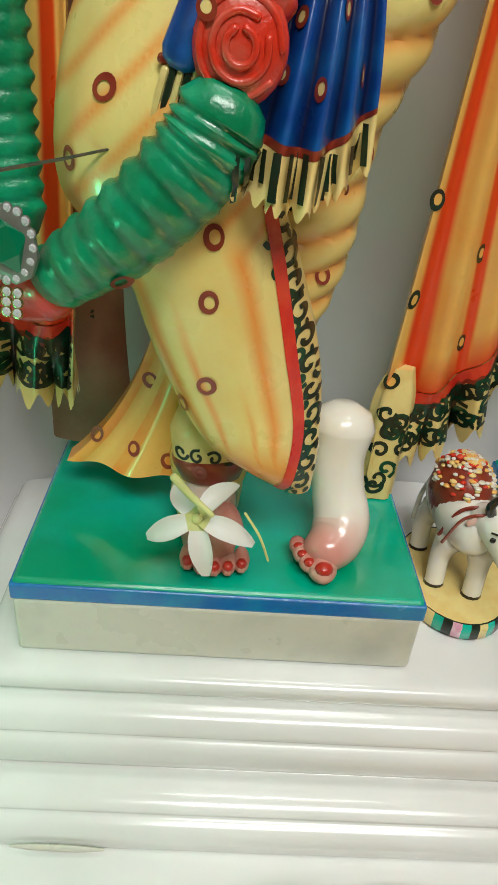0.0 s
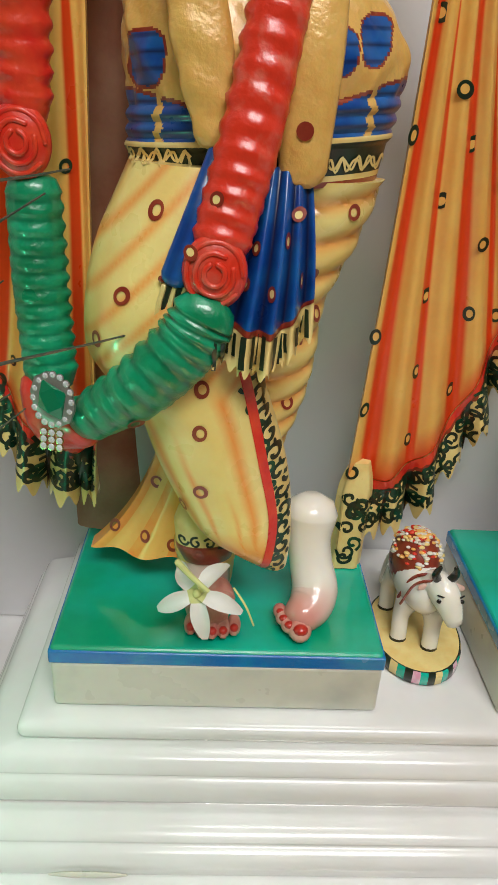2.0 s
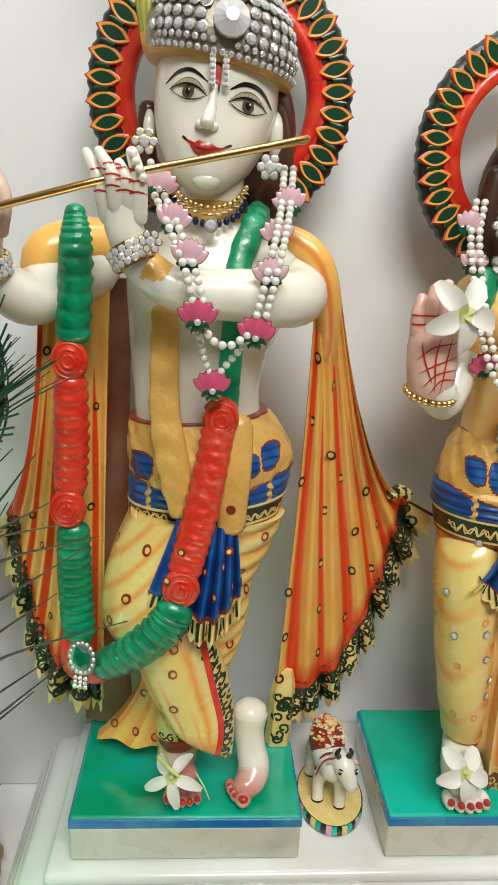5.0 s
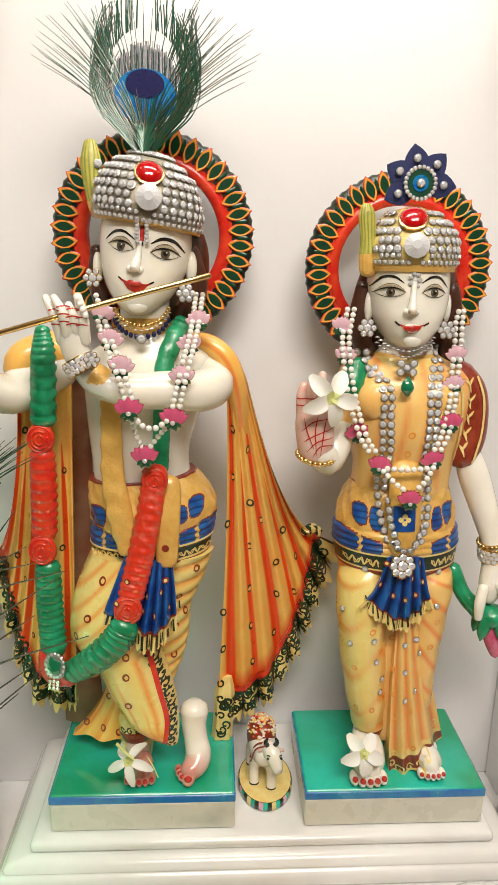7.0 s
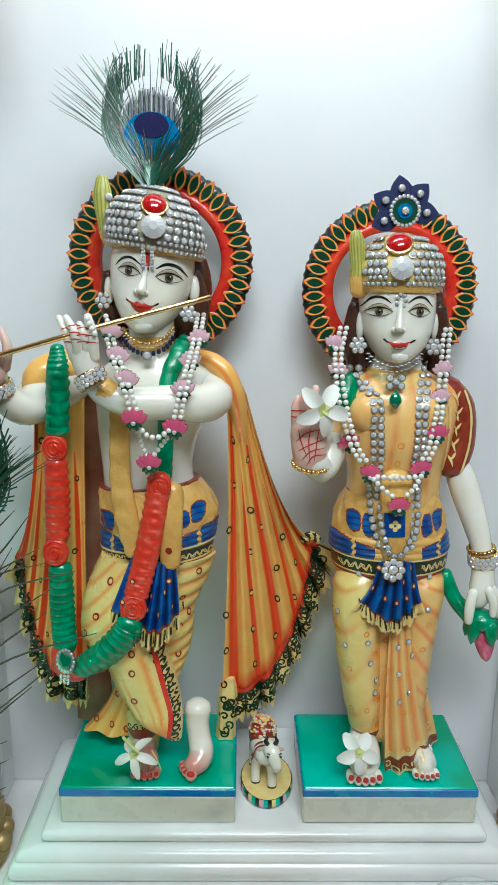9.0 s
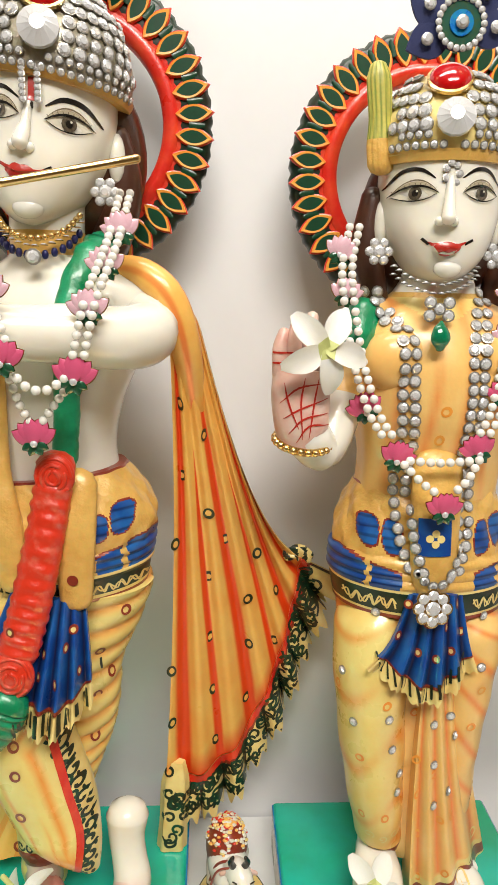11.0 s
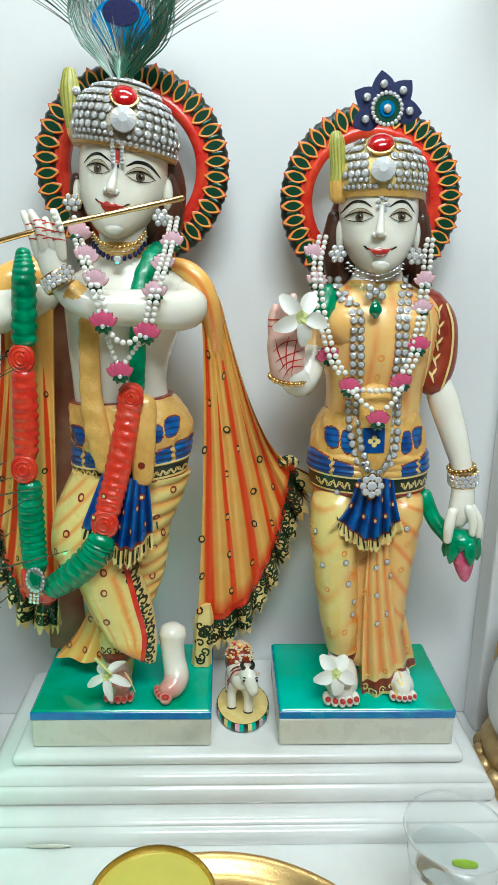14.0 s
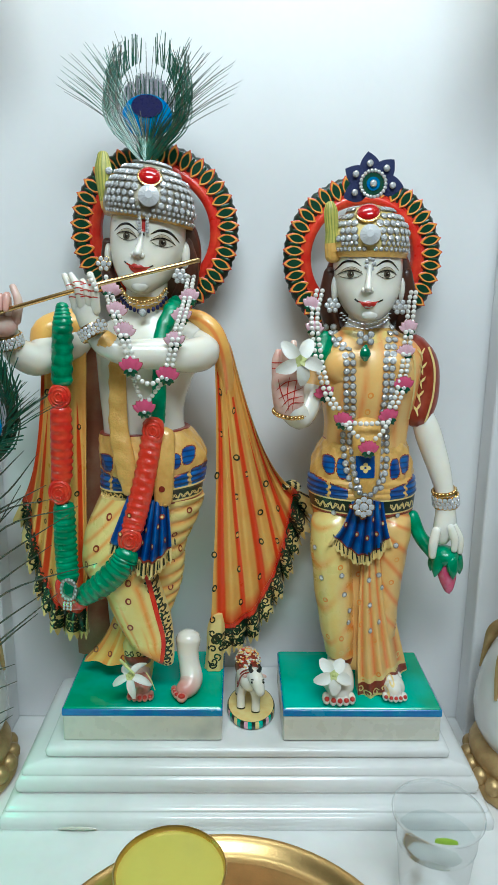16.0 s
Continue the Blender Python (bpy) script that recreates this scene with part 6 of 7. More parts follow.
def lotus(thing, kind, m, label):
    """A flat enamel lotus, 2 wide: stone, petals, two pairs of leaves."""
    ob = child("lotus_charm", LOTUS_HEART, thing, m, label)
    for t, d in ((1.05, 0.0), (-1.05, 0.0), (0.62, 0.05), (-0.62, 0.05), (0.25, 0.1), (-0.25, 0.1), (0, 0.16)):
        sub = new("petal", LOTUS_PETALS[kind])
        sub.parent, sub.matrix_basis = ob, Matrix.Translation((0, -d, 0)) @ Matrix.Rotation(t, 4, "Y")
    for t in (2.05, -2.05, 2.7, -2.7):
        sub = new("leaf", LOTUS_LEAF)
        sub.parent, sub.matrix_basis = ob, Matrix.Translation((0, -0.04, 0)) @ Matrix.Rotation(t, 4, "Y")


def lotus_garland(shape, label, lotuses, strands, size, pearl):
    thing = holder("pearl_garland", label, "garland", lotuses[-1][0], "pearl garlands")
    for (x, y, z), kind, turn in lotuses:
        lotus(thing, kind, Matrix.Translation((x, y, z - size * 0.3)) @ Matrix.Rotation(turn, 4, "Y") @ Matrix.Scale(size * (1 if kind else 0.92), 4), "pink enamel lotus" if kind else "pale pink enamel lotus")
    for row in strands:
        for side in ((-1, 1) if len(row) > 3 else (0,)):
            string(thing, shape, [(p[0] + side * pearl * 1.15, p[1], p[2]) for p in row], pearl * 2.05, pearl, PEARL_MESH)
    return thing


lotus_garland(K, "white pearl garland with pink enamel lotus charms",
              [((-0.0272, 0.02, 0.5309), 0, 0.3), ((-0.0177, 0, 0.5102), 0, 0.2), ((-0.0073, -0.016, 0.49), 0, 0.15), ((-0.0007, -0.02, 0.4543), 1, 0.0), ((0.0573, 0.03, 0.5245), 0, -0.2), ((0.0494, 0.02, 0.5047), 0, -0.15), ((0.0439, -0.008, 0.4809), 0, -0.1), ((0.0357, -0.012, 0.4446), 1, 0.1), ((0.0099, 0, 0.407), 1, -0.05)],
              [[(-0.0373, 0.04, 0.5436), (-0.0271, 0.018, 0.5234), (-0.0172, -0.004, 0.5055), (-0.0063, -0.02, 0.482), (-0.0006, -0.02, 0.4618)], [(0.0571, 0.05, 0.5452), (0.053, 0.02, 0.5148), (0.0452, -0.01, 0.4836), (0.0383, -0.014, 0.4521)], [(-0.0003, -0.012, 0.4455), (0.0036, -0.004, 0.4258), (0.0082, 0, 0.4144)], [(0.0318, -0.008, 0.4371), (0.0223, -0.002, 0.4254), (0.0142, 0, 0.4145)]], 0.0136, 0.0026)
link = holder("pearl_link", "short sagging string of white pearls between charms", "pearls", (0.0145, 0, 0.431))
string(link, None, [(0.0026, -0.016, 0.4464), (0.0103, -0.014, 0.4371), (0.0205, -0.012, 0.435), (0.0322, -0.012, 0.4428)], 0.0056, 0.0028, PEARL_MESH)
lotus_garland(R, "pearl garland with pink lotus charms over yellow dress",
              [((0.192, 0.07, 0.5178), 0, 0.3), ((0.1954, 0.06, 0.4912), 0, 0.2), ((0.2091, 0.04, 0.4198), 1, -0.35), ((0.2281, 0.03, 0.3903), 1, 0.25), ((0.3029, 0.055, 0.4937), 0, -0.2), ((0.299, 0.045, 0.467), 0, -0.1), ((0.2965, 0.036, 0.4309), 1, -0.1), ((0.2812, 0.03, 0.3958), 1, -0.3), ((0.2556, 0.012, 0.3618), 1, 0.0)],
              [[(0.2029, 0.08, 0.5321), (0.1967, 0.065, 0.5076), (0.1969, 0.05, 0.4813), (0.2031, 0.04, 0.4453), (0.2127, 0.03, 0.4158), (0.2236, 0.028, 0.3998)], [(0.3117, 0.085, 0.5316), (0.3045, 0.06, 0.4993), (0.2986, 0.045, 0.4638), (0.2917, 0.034, 0.4217), (0.2821, 0.028, 0.4028)], [(0.2308, 0.02, 0.3867), (0.2406, 0.014, 0.3771), (0.2509, 0.012, 0.3701)], [(0.2779, 0.02, 0.3902), (0.2692, 0.014, 0.3785), (0.2595, 0.012, 0.3702)]], 0.013, 0.0028)
link = holder("pearl_link", "straight string of white pearls across the waist", "pearls", (0.2556, 0.03, 0.3866))
string(link, None, [(0.2348, 0.022, 0.3887), (0.2534, 0.02, 0.3882), (0.2723, 0.022, 0.389)], 0.0058, 0.0029, PEARL_MESH)

# long rhinestone necklace
chain = holder("rhinestone_necklace", "long double row necklace of clear rhinestones", "necklace", (0.2565, 0.02, 0.2983))
for shift in (-6, 6):
    d = shift * 0.0006
    string(chain, R, [(a + d, b, c) for a, b, c in ((0.2167, 0.06, 0.4913), (0.2233, 0.05, 0.4752), (0.2332, 0.04, 0.4631), (0.2358, 0.036, 0.4336), (0.2383, 0.036, 0.3952), (0.2368, 0.03, 0.3643), (0.2401, 0.026, 0.3327), (0.2465, 0.024, 0.3121))], 0.0077, 0.0031, STONE_MESH, "rhinestone")
    string(chain, R, [(a + d, b, c) for a, b, c in ((0.2894, 0.06, 0.4917), (0.283, 0.05, 0.4755), (0.2795, 0.04, 0.452), (0.2792, 0.036, 0.4212), (0.2774, 0.036, 0.389), (0.2791, 0.03, 0.3581), (0.2774, 0.026, 0.3297), (0.2717, 0.024, 0.3123))], 0.0077, 0.0031, STONE_MESH, "rhinestone")
    string(chain, R, [(0.2467, 0.022, 0.3129), (0.2536, 0.02, 0.3057), (0.2624, 0.02, 0.3058), (0.2712, 0.022, 0.3131)], 0.0062, 0.0027, STONE_MESH, "rhinestone")


def flower_brooch(name, label, at, r, centre_mesh, petal_mesh, count, tilt=(0, -1, 0.1)):
    thing = holder(name, label, "brooch", at)
    m = facing(at, tilt, 1)
    child("centre_stone", centre_mesh, thing, m @ Matrix.Scale(r * 0.42, 4))
    for k in range(count):
        a = 2 * math.pi * k / count
        child("petal_stone", petal_mesh, thing, m @ Matrix.Translation((r * 0.72 * math.cos(a), r * 0.72 * math.sin(a), 0)) @ Matrix.Scale(r * 0.3, 4))
    return thing


flower_brooch("flower_brooch", "gold flower brooch with pale stones on blue sash", (0.2533, 0.01, 0.2944), 0.012, GOLD_STONE, GOLD_STONE, 8)
flower_brooch("flower_earring", "silver flower earring with clear stones", (0.0446, 0.055, 0.546), 0.0082, STONE_MESH, STONE_MESH, 6)
flower_brooch("flower_earring", "gold and silver earring beside the dark hair", (-0.0403, 0.06, 0.5582), 0.0084, GOLD_STONE, GOLD_STONE, 6)
flower_brooch("flower_earring", "silver flower earring with green stone", (0.216, 0.062, 0.5162), 0.0084, STONE_MESH, STONE_MESH, 6)
flower_brooch("flower_earring", "silver flower earring against brown hair", (0.2928, 0.062, 0.5153), 0.0084, STONE_MESH, STONE_MESH, 6)
flower_brooch("bangle_flower", "small silver flower on the wrist bangle", (-0.0287, -0.026, 0.4958), 0.0063, STONE_MESH, GOLD_STONE, 6)

# chokers
choker = holder("choker", "gold choker with dark blue beads and drop", "necklace", (0.0062, 0.04, 0.5124))
arc = [(-0.0208, 0.056, 0.5242), (-0.0113, 0.044, 0.5156), (0.0046, 0.038, 0.5108), (0.0211, 0.044, 0.5157), (0.0301, 0.056, 0.5269)]
for lift_z, mesh, size, step in ((0.0065, BEAD_MESH, 0.0021, 0.0038), (0.002, GOLD_STONE, 0.002, 0.0047), (-0.0035, BLUE_BEAD_MESH, 0.0021, 0.005)):
    string(choker, None, [(a, b, c + lift_z) for a, b, c in arc], step, size, mesh, "bead")
child("drop_stone", STONE_MESH, choker, facing((0.0058, 0.032, 0.5066), (0, -1, 0), 0.0038))
choker = holder("choker", "silver choker with green teardrop pendant", "necklace", (0.2526, 0.05, 0.4972))
arc = [(0.2268, 0.064, 0.5047), (0.236, 0.054, 0.4972), (0.2526, 0.046, 0.4934), (0.2713, 0.054, 0.4987), (0.2826, 0.064, 0.5063)]
for lift_z in (0.0026, -0.0026):
    string(choker, None, [(a, b, c + lift_z) for a, b, c in arc], 0.0046, 0.002, STONE_MESH, "rhinestone")
for k, (dx, dz) in enumerate(((0, 0), (0.006, 0.004), (-0.006, 0.004), (0.006, -0.004), (-0.006, -0.004))):
    p = Vector((0.2517, 0.042, 0.4815))
    child("pendant_stone", STONE_MESH, choker, facing(p + Vector((dx, 0, dz)), (0, -1, 0.1), 0.0031))
drop = Shape()
drop.tube([(0.2511, 0.034, 0.4741, 0.0012), (0.2503, 0.032, 0.4695, 0.0049), (0.2504, 0.031, 0.4635, 0.0062), (0.2509, 0.032, 0.4584, 0.0031)], EMERALD, n=14, flat=0.6)
drop.part("green_teardrop", choker, "green glass teardrop").matrix_parent_inverse = Matrix.Translation(choker.location).inverted()
tikka = holder("forehead_jewel", "small silver drop jewel on the forehead", "jewel", (0.2527, 0.042, 0.5638))
for k in range(7):
    a = 2 * math.pi * k / 7
    child("rhinestone", STONE_MESH, tikka, facing(Vector((0.2529, 0.0425, 0.5615)) + Vector((0.0042 * math.cos(a), 0, 0.0062 * math.sin(a))), (0, -1, 0.2), 0.0019))
tikka = holder("forehead_jewel", "red and silver jewel on the brow", "jewel", (0.008, 0.034, 0.5984))
for k in range(6):
    for side in (-1, 1):
        child("rhinestone", STONE_MESH, tikka, facing(Vector((0.0083, 0.031, 0.5989)) + Vector((side * 0.0042, 0, 0.008 - 0.0032 * k)), (0, -1, 0.2), 0.0016))


def bangle(label, at, axis, r, mesh, rows, size):
    thing = holder("bangle", label, "bangle", at, "bangles")
    m = facing(at, axis, 1)
    n = int(2 * math.pi * r / (size * 1.9))
    for k in range(n):
        for q in range(rows):
            a = 2 * math.pi * (k + 0.5 * (q % 2)) / n
            out = (math.cos(a), math.sin(a), 0)
            child("bead", mesh, thing, m @ Matrix.Translation((r * out[0], r * out[1], (q - (rows - 1) / 2) * size * 1.6)) @ Vector(out).to_track_quat("Z", "Y").to_matrix().to_4x4() @ Matrix.Scale(size, 4))
    band = Shape()
    band.grid([[(q * math.cos(2 * math.pi * j / 32), q * math.sin(2 * math.pi * j / 32), h) for j in range(32)] for q, h in ((r * 0.94, -size * rows), (r * 1.0, -size * rows), (r * 1.0, size * rows), (r * 0.94, size * rows), (r * 0.94, -size * rows))], METAL, caps=False)
    child("band", band.mesh("band"), thing, m)


bangle("gold beaded bangle on the raised wrist", (-0.0426, -0.001, 0.4875), (-0.55, 0.1, 1.0), 0.0136, GOLD_STONE, 3, 0.0024)
bangle("gold beaded bangle below the painted palm", (-0.1361, 0.012, 0.4755), (-0.15, -0.25, 1.0), 0.0162, GOLD_STONE, 3, 0.0024)
bangle("thin gold chain bangle under raised palm", (0.1681, 0.036, 0.3973), (0.1, -0.2, 1.0), 0.0175, BEAD_MESH, 1, 0.0025)
bangle("gold stone bangle on hanging wrist", (0.3576, 0.047, 0.293), (0.15, 0.1, -1.0), 0.0146, GOLD_STONE, 3, 0.0028)
bangle("thin green and gold bangle on hanging wrist", (0.3558, 0.05, 0.3029), (0.2, 0.1, -1.0), 0.0133, BEAD_MESH, 1, 0.0022)

# green gem clasp on the carved garland
clasp = holder("gem_clasp", "silver clasp with square green gem on garland", "brooch", (-0.0781, -0.004, 0.194))
m = facing((-0.0801, 0, 0.1966), (-0.25, -1, 0.2), 1)
child("green_gem", gem_mesh("green_gem", EMERALD, 4, 0.65, 0.45, SILVER), clasp, m @ Matrix.Rotation(0.5, 4, "Z") @ Matrix.Diagonal((0.008, 0.0105, 0.007, 1)))
for k in range(16):
    a = 2 * math.pi * k / 16
    child("rhinestone", STONE_MESH, clasp, m @ Matrix.Translation((0.0092 * math.cos(a), 0.0115 * math.sin(a), 0.001)) @ Matrix.Scale(0.0015, 4))
for k in range(9):
    child("rhinestone", GOLD_STONE, clasp, m @ Matrix.Translation((-0.004 + 0.004 * (k % 3), -0.0155 - 0.0034 * (k // 3), 0.001)) @ Matrix.Scale(0.0016, 4))

# stones glued on the dress
for k, (x, z) in enumerate(((0.2243, 0.2782), (0.2336, 0.2069), (0.238, 0.1819), (0.267, 0.1994), (0.2694, 0.1677), (0.2713, 0.1348), (0.2983, 0.2761), (0.2966, 0.2426), (0.281, 0.1458), (0.2114, 0.201), (0.2456, 0.1595), (0.2451, 0.1441), (0.2829, 0.189), (0.2035, 0.2355), (0.2787, 0.2055))):
    p, normal = R.on(x, z, 0.0008)
    if p is not None:
        ob = new("glued_stone", STONE_MESH)
        ob.matrix_basis = facing(p, normal, 0.0026)
        tagged(ob, "small clear rhinestone glued on yellow dress", "rhinestone", "dress stones")

# flute
flute = Shape()
flute.tube([(-0.2009, -0.016, 0.4883, 0.0024), (-0.1317, -0.014, 0.5073, 0.0024), (-0.0514, -0.012, 0.5307, 0.0024), (0.0025, 0.012, 0.5456, 0.0025), (0.0662, 0.036, 0.5626, 0.0027)], METAL, n=12, steps=4)
flute.thing("flute", "slim polished gold flute held at the lips", "flute")


# ---- peacock feathers ----
def feather(label, base, eye_at, scale, spread, lean, barbs, reach, seed, stem_from):
    rnd = random.Random(seed)
    bx, by, bz = base
    ex, ey, ez = eye_at
    thing = holder("peacock_feather", label, "feather", base, "peacock feathers")
    move = Matrix.Translation(thing.location).inverted()

    def put(shape, name, text=""):
        ob = shape.part(name, thing, text)
        ob.matrix_parent_inverse = move
        if name in ('vane', 'fringe', 'down', 'eye_web'):
            tagged(ob, kind='stuff')
    stem = Shape()
    stem.tube([(*stem_from, 0.0012 * scale), (bx, by, bz, 0.0011 * scale), ((bx + ex) / 2, (by + ey) / 2, (bz + ez) / 2, 0.0008 * scale), (ex, ey, ez, 0.0004 * scale)], STEM, n=8)
    put(stem, "stem")
    for name, mat, w, h, dz, d in (("teal_eye", TEAL, 0.027, 0.0225, -0.001, 0.0022), ("navy_eye", NAVY, 0.017, 0.0115, 0.009, 0.0032)):
        disc = Shape()
        rows = []
        for k in (1.0, 0.98, 0.7, 0.35, 0.02):
            ring = []
            for j in range(36):
                a = 2 * math.pi * j / 36
                u, v = math.cos(a) * w * k, math.sin(a) * h * k
                u, v = u * scale, (v + dz) * scale
                ring.append((ex + u * math.cos(lean) - v * math.sin(lean), ey - d * scale * (1 if k < 1 else 0), ez + u * math.sin(lean) + v * math.cos(lean)))
            rows.append(ring)
        disc.grid(rows, mat)
        put(disc, name)
    vane, loose = Shape(), Shape()
    c, s = math.cos(lean), math.sin(lean)
    for k in range(barbs):
        q = k / (barbs - 1) * 2 - 1
        if abs(q) < 0.3 and k % 3:
            continue
        a = q * reach + rnd.uniform(-0.035, 0.035)
        length = 0.117 * spread * rnd.uniform(0.84, 1.04)
        start = Vector((bx, by, bz)).lerp(Vector((ex, ey, ez)), rnd.uniform(0.0, 0.3))
        pts = []
        for v in (0.0, 0.25, 0.5, 0.75, 1.0):
            along, side = length * v * (math.cos(a) * 0.75 + 0.25), length * math.sin(a) * (0.62 * v + 0.42 * v * v)
            along -= length * 0.08 * v * v * abs(q)
            pts.append((start.x + side * c - along * s, by + (ey - by) * v + 0.004 + rnd.uniform(-0.001, 0.001), start.z + side * s + along * c, scale * (0.00042 if v < 0.9 else 0.00022)))
        (vane if abs(q) < 0.5 else loose).tube(pts, BARBGREEN if rnd.random() < 0.6 else BARB, n=5, steps=5, round_ends=False)
    # short dense barbs round the eye
    for k in range(110):
        a = 2 * math.pi * k / 110 + rnd.uniform(-0.03, 0.03)
        if abs(math.sin(a / 2 - math.pi / 4)) < 0.1:
            continue
        r0, r1 = 0.033 * scale, 0.033 * scale * rnd.uniform(1.15, 1.5)
        pts = []
        for v in (0.0, 0.5, 1.0):
            r = r0 + (r1 - r0) * v
            u, w = r * math.cos(a + 0.25 * v * math.cos(a)), r * 1.25 * math.sin(a) + 0.012 * scale + 0.016 * scale * v
            pts.append((ex + u * c - w * s, ey + 0.001, ez + u * s + w * c, 0.0006 * scale))
        vane.tube(pts, BARBGREEN, n=5, steps=3, round_ends=False)
    # close-set barbs that hug the eye and curl in above it
    for k in range(120):
        hand = 1 if k % 2 else -1
        u, top = rnd.uniform(0.028, 0.046) * scale, rnd.uniform(0.085, 0.125) * scale
        pts = []
        for v, w in ((0.0, 0.05), (0.2, 0.45), (0.42, 0.9), (0.65, 1.05), (0.85, 0.95), (1.0, rnd.uniform(0.7, 1.1))):
            pts.append((bx + hand * u * w * c - top * v * s, by + (ey - by) * v + 0.003 + rnd.uniform(0, 0.002), bz + hand * u * w * s + top * v * c, 0.00042 * scale))
        vane.tube(pts, BARBGREEN if rnd.random() < 0.7 else BARB, n=5, steps=4, round_ends=False)
    # mauve barbs that rise behind and above the blue heart, parted by a few gaps
    glow = Shape()
    for k in range(150):
        q = k / 149 * 2 - 1
        if 0.1 < (k * 0.021) % 0.72 < 0.15:
            continue
        h = (0.047 * math.sqrt(max(0.05, 1 - q * q)) + 0.004) * rnd.uniform(0.9, 1.05) * scale
        u = 0.03 * q * scale
        pts = [(ex + (u * w0) * c - (h * v0 - 0.02 * scale) * s, ey + 0.0008 - 0.0006 * (k % 3), ez + (u * w0) * s + (h * v0 - 0.02 * scale * math.sqrt(max(0, 1 - q * q))) * c, 0.00045 * scale) for v0, w0 in ((0.0, 0.8), (0.35, 1.0), (0.7, 1.02), (1.2, 0.98))]
        glow.tube(pts, BRONZE if k % 4 else BARBGREEN, n=5, steps=3, round_ends=False)
    put(glow, "eye_web")
    put(vane, "vane")
    put(loose, "fringe")
    heart = Shape()
    for k in range(70):
        q = rnd.uniform(-1, 1)
        v0 = rnd.uniform(0, 0.3)
        p = Vector((bx, by - 0.001, bz)).lerp(Vector((ex, ey - 0.001, ez)), v0)
        heart.tube([(p.x, p.y, p.z, 0.0007 * scale), (p.x + q * 0.008 * scale, p.y + 0.003, p.z + 0.012 * scale, 0.0008 * scale), (p.x + q * 0.017 * scale, ey + 0.002, p.z + 0.022 * scale, 0.0004 * scale)], BARBGREEN, n=5, steps=3, round_ends=False)
    put(heart, "down")
    return thing


feather("upright peacock feather with blue eye fixed on crown", (0.0086, 0.06, 0.6609), (0.0097, 0.07, 0.7131), 1.0, 1.08, -0.02, 96, 0.9, 4, (0.0124, 0.034, 0.6452))
def side_barb(rows):
    barb = Shape()
    barb.tube(rows, BARB, n=5, steps=6, round_ends=False)
    barb.part('barb', side).matrix_parent_inverse = Matrix.Translation(side.location).inverted()


side = feather('large peacock feather leaning before white pillar', (-0.1795, -0.02, 0.318), (-0.1697, -0.025, 0.392), 1.3, 1.1, 0.0, 120, 0.85, 9, (-0.2341, -0.02, -0.0561))
side_barb([(-0.1993, -0.02, 0.282, .0015), (-0.1448, -0.014, 0.309, .0012), (-0.1066, 0, 0.3554, .0004)])
side_barb([(-0.2009, -0.02, 0.2623, .0015), (-0.152, -0.014, 0.2928, .0012), (-0.0993, 0, 0.32, .0004)])
side_barb([(-0.2026, -0.02, 0.2424, .0015), (-0.1459, -0.014, 0.2928, .0012), (-0.0939, 0, 0.3037, .0004)])
side_barb([(-0.2048, -0.02, 0.2155, .0015), (-0.1408, -0.014, 0.2765, .0012), (-0.0659, 0, 0.2954, .0004)])
side_barb([(-0.2068, -0.02, 0.1916, .0015), (-0.1494, -0.014, 0.2398, .0012), (-0.0762, 0, 0.286, .0004)])
side_barb([(-0.2097, -0.02, 0.1568, .0015), (-0.1512, -0.014, 0.2127, .0012), (-0.0966, 0, 0.2502, .0004)])
side_barb([(-0.2149, -0.02, 0.132, .0015), (-0.1458, -0.014, 0.199, .0012), (-0.0408, 0, 0.2302, .0004)])
side_barb([(-0.2171, -0.02, 0.1069, .0015), (-0.1612, -0.014, 0.157, .0012), (-0.0992, 0, 0.1985, .0004)])
side_barb([(-0.2186, -0.02, 0.0887, .0015), (-0.1627, -0.014, 0.1357, .0012), (-0.0931, 0, 0.1915, .0004)])
side_barb([(-0.2201, -0.02, 0.0703, .0015), (-0.1563, -0.014, 0.1357, .0012), (-0.1168, 0, 0.1665, .0004)])
side_barb([(-0.2198, -0.02, 0.074, .0015), (-0.1783, -0.014, 0.0957, .0012), (-0.1466, 0, 0.1023, .0004)])
side_barb([(-0.2223, -0.02, 0.0442, .0015), (-0.1802, -0.014, 0.0699, .0012), (-0.1459, 0, 0.08, .0004)])
side_barb([(-0.2242, -0.02, 0.0216, .0015), (-0.1859, -0.014, 0.0361, .0012), (-0.152, 0, 0.0459, .0004)])
side_barb([(-0.2268, -0.02, -0.0091, .0015), (-0.1873, -0.014, 0.017, .0012), (-0.154, 0, 0.0351, .0004)])
side_barb([(-0.212, -0.02, 0.1673, .0015), (-0.1814, -0.014, 0.226, .0012), (-0.127, 0, 0.3198, .0004)])
side_barb([(-0.1977, -0.02, 0.3015, .0015), (-0.1558, -0.014, 0.325, .0012), (-0.1216, 0, 0.3585, .0004)])
side_barb([(-0.206, -0.02, 0.2019, .0015), (-0.1665, -0.014, 0.2597, .0012), (-0.128, 0, 0.3034, .0004)])
side_barb([(-0.2144, -0.02, 0.0217, .0015), (-0.1867, -0.014, 0.0698, .0012), (-0.1692, 0, 0.1263, .0004)])


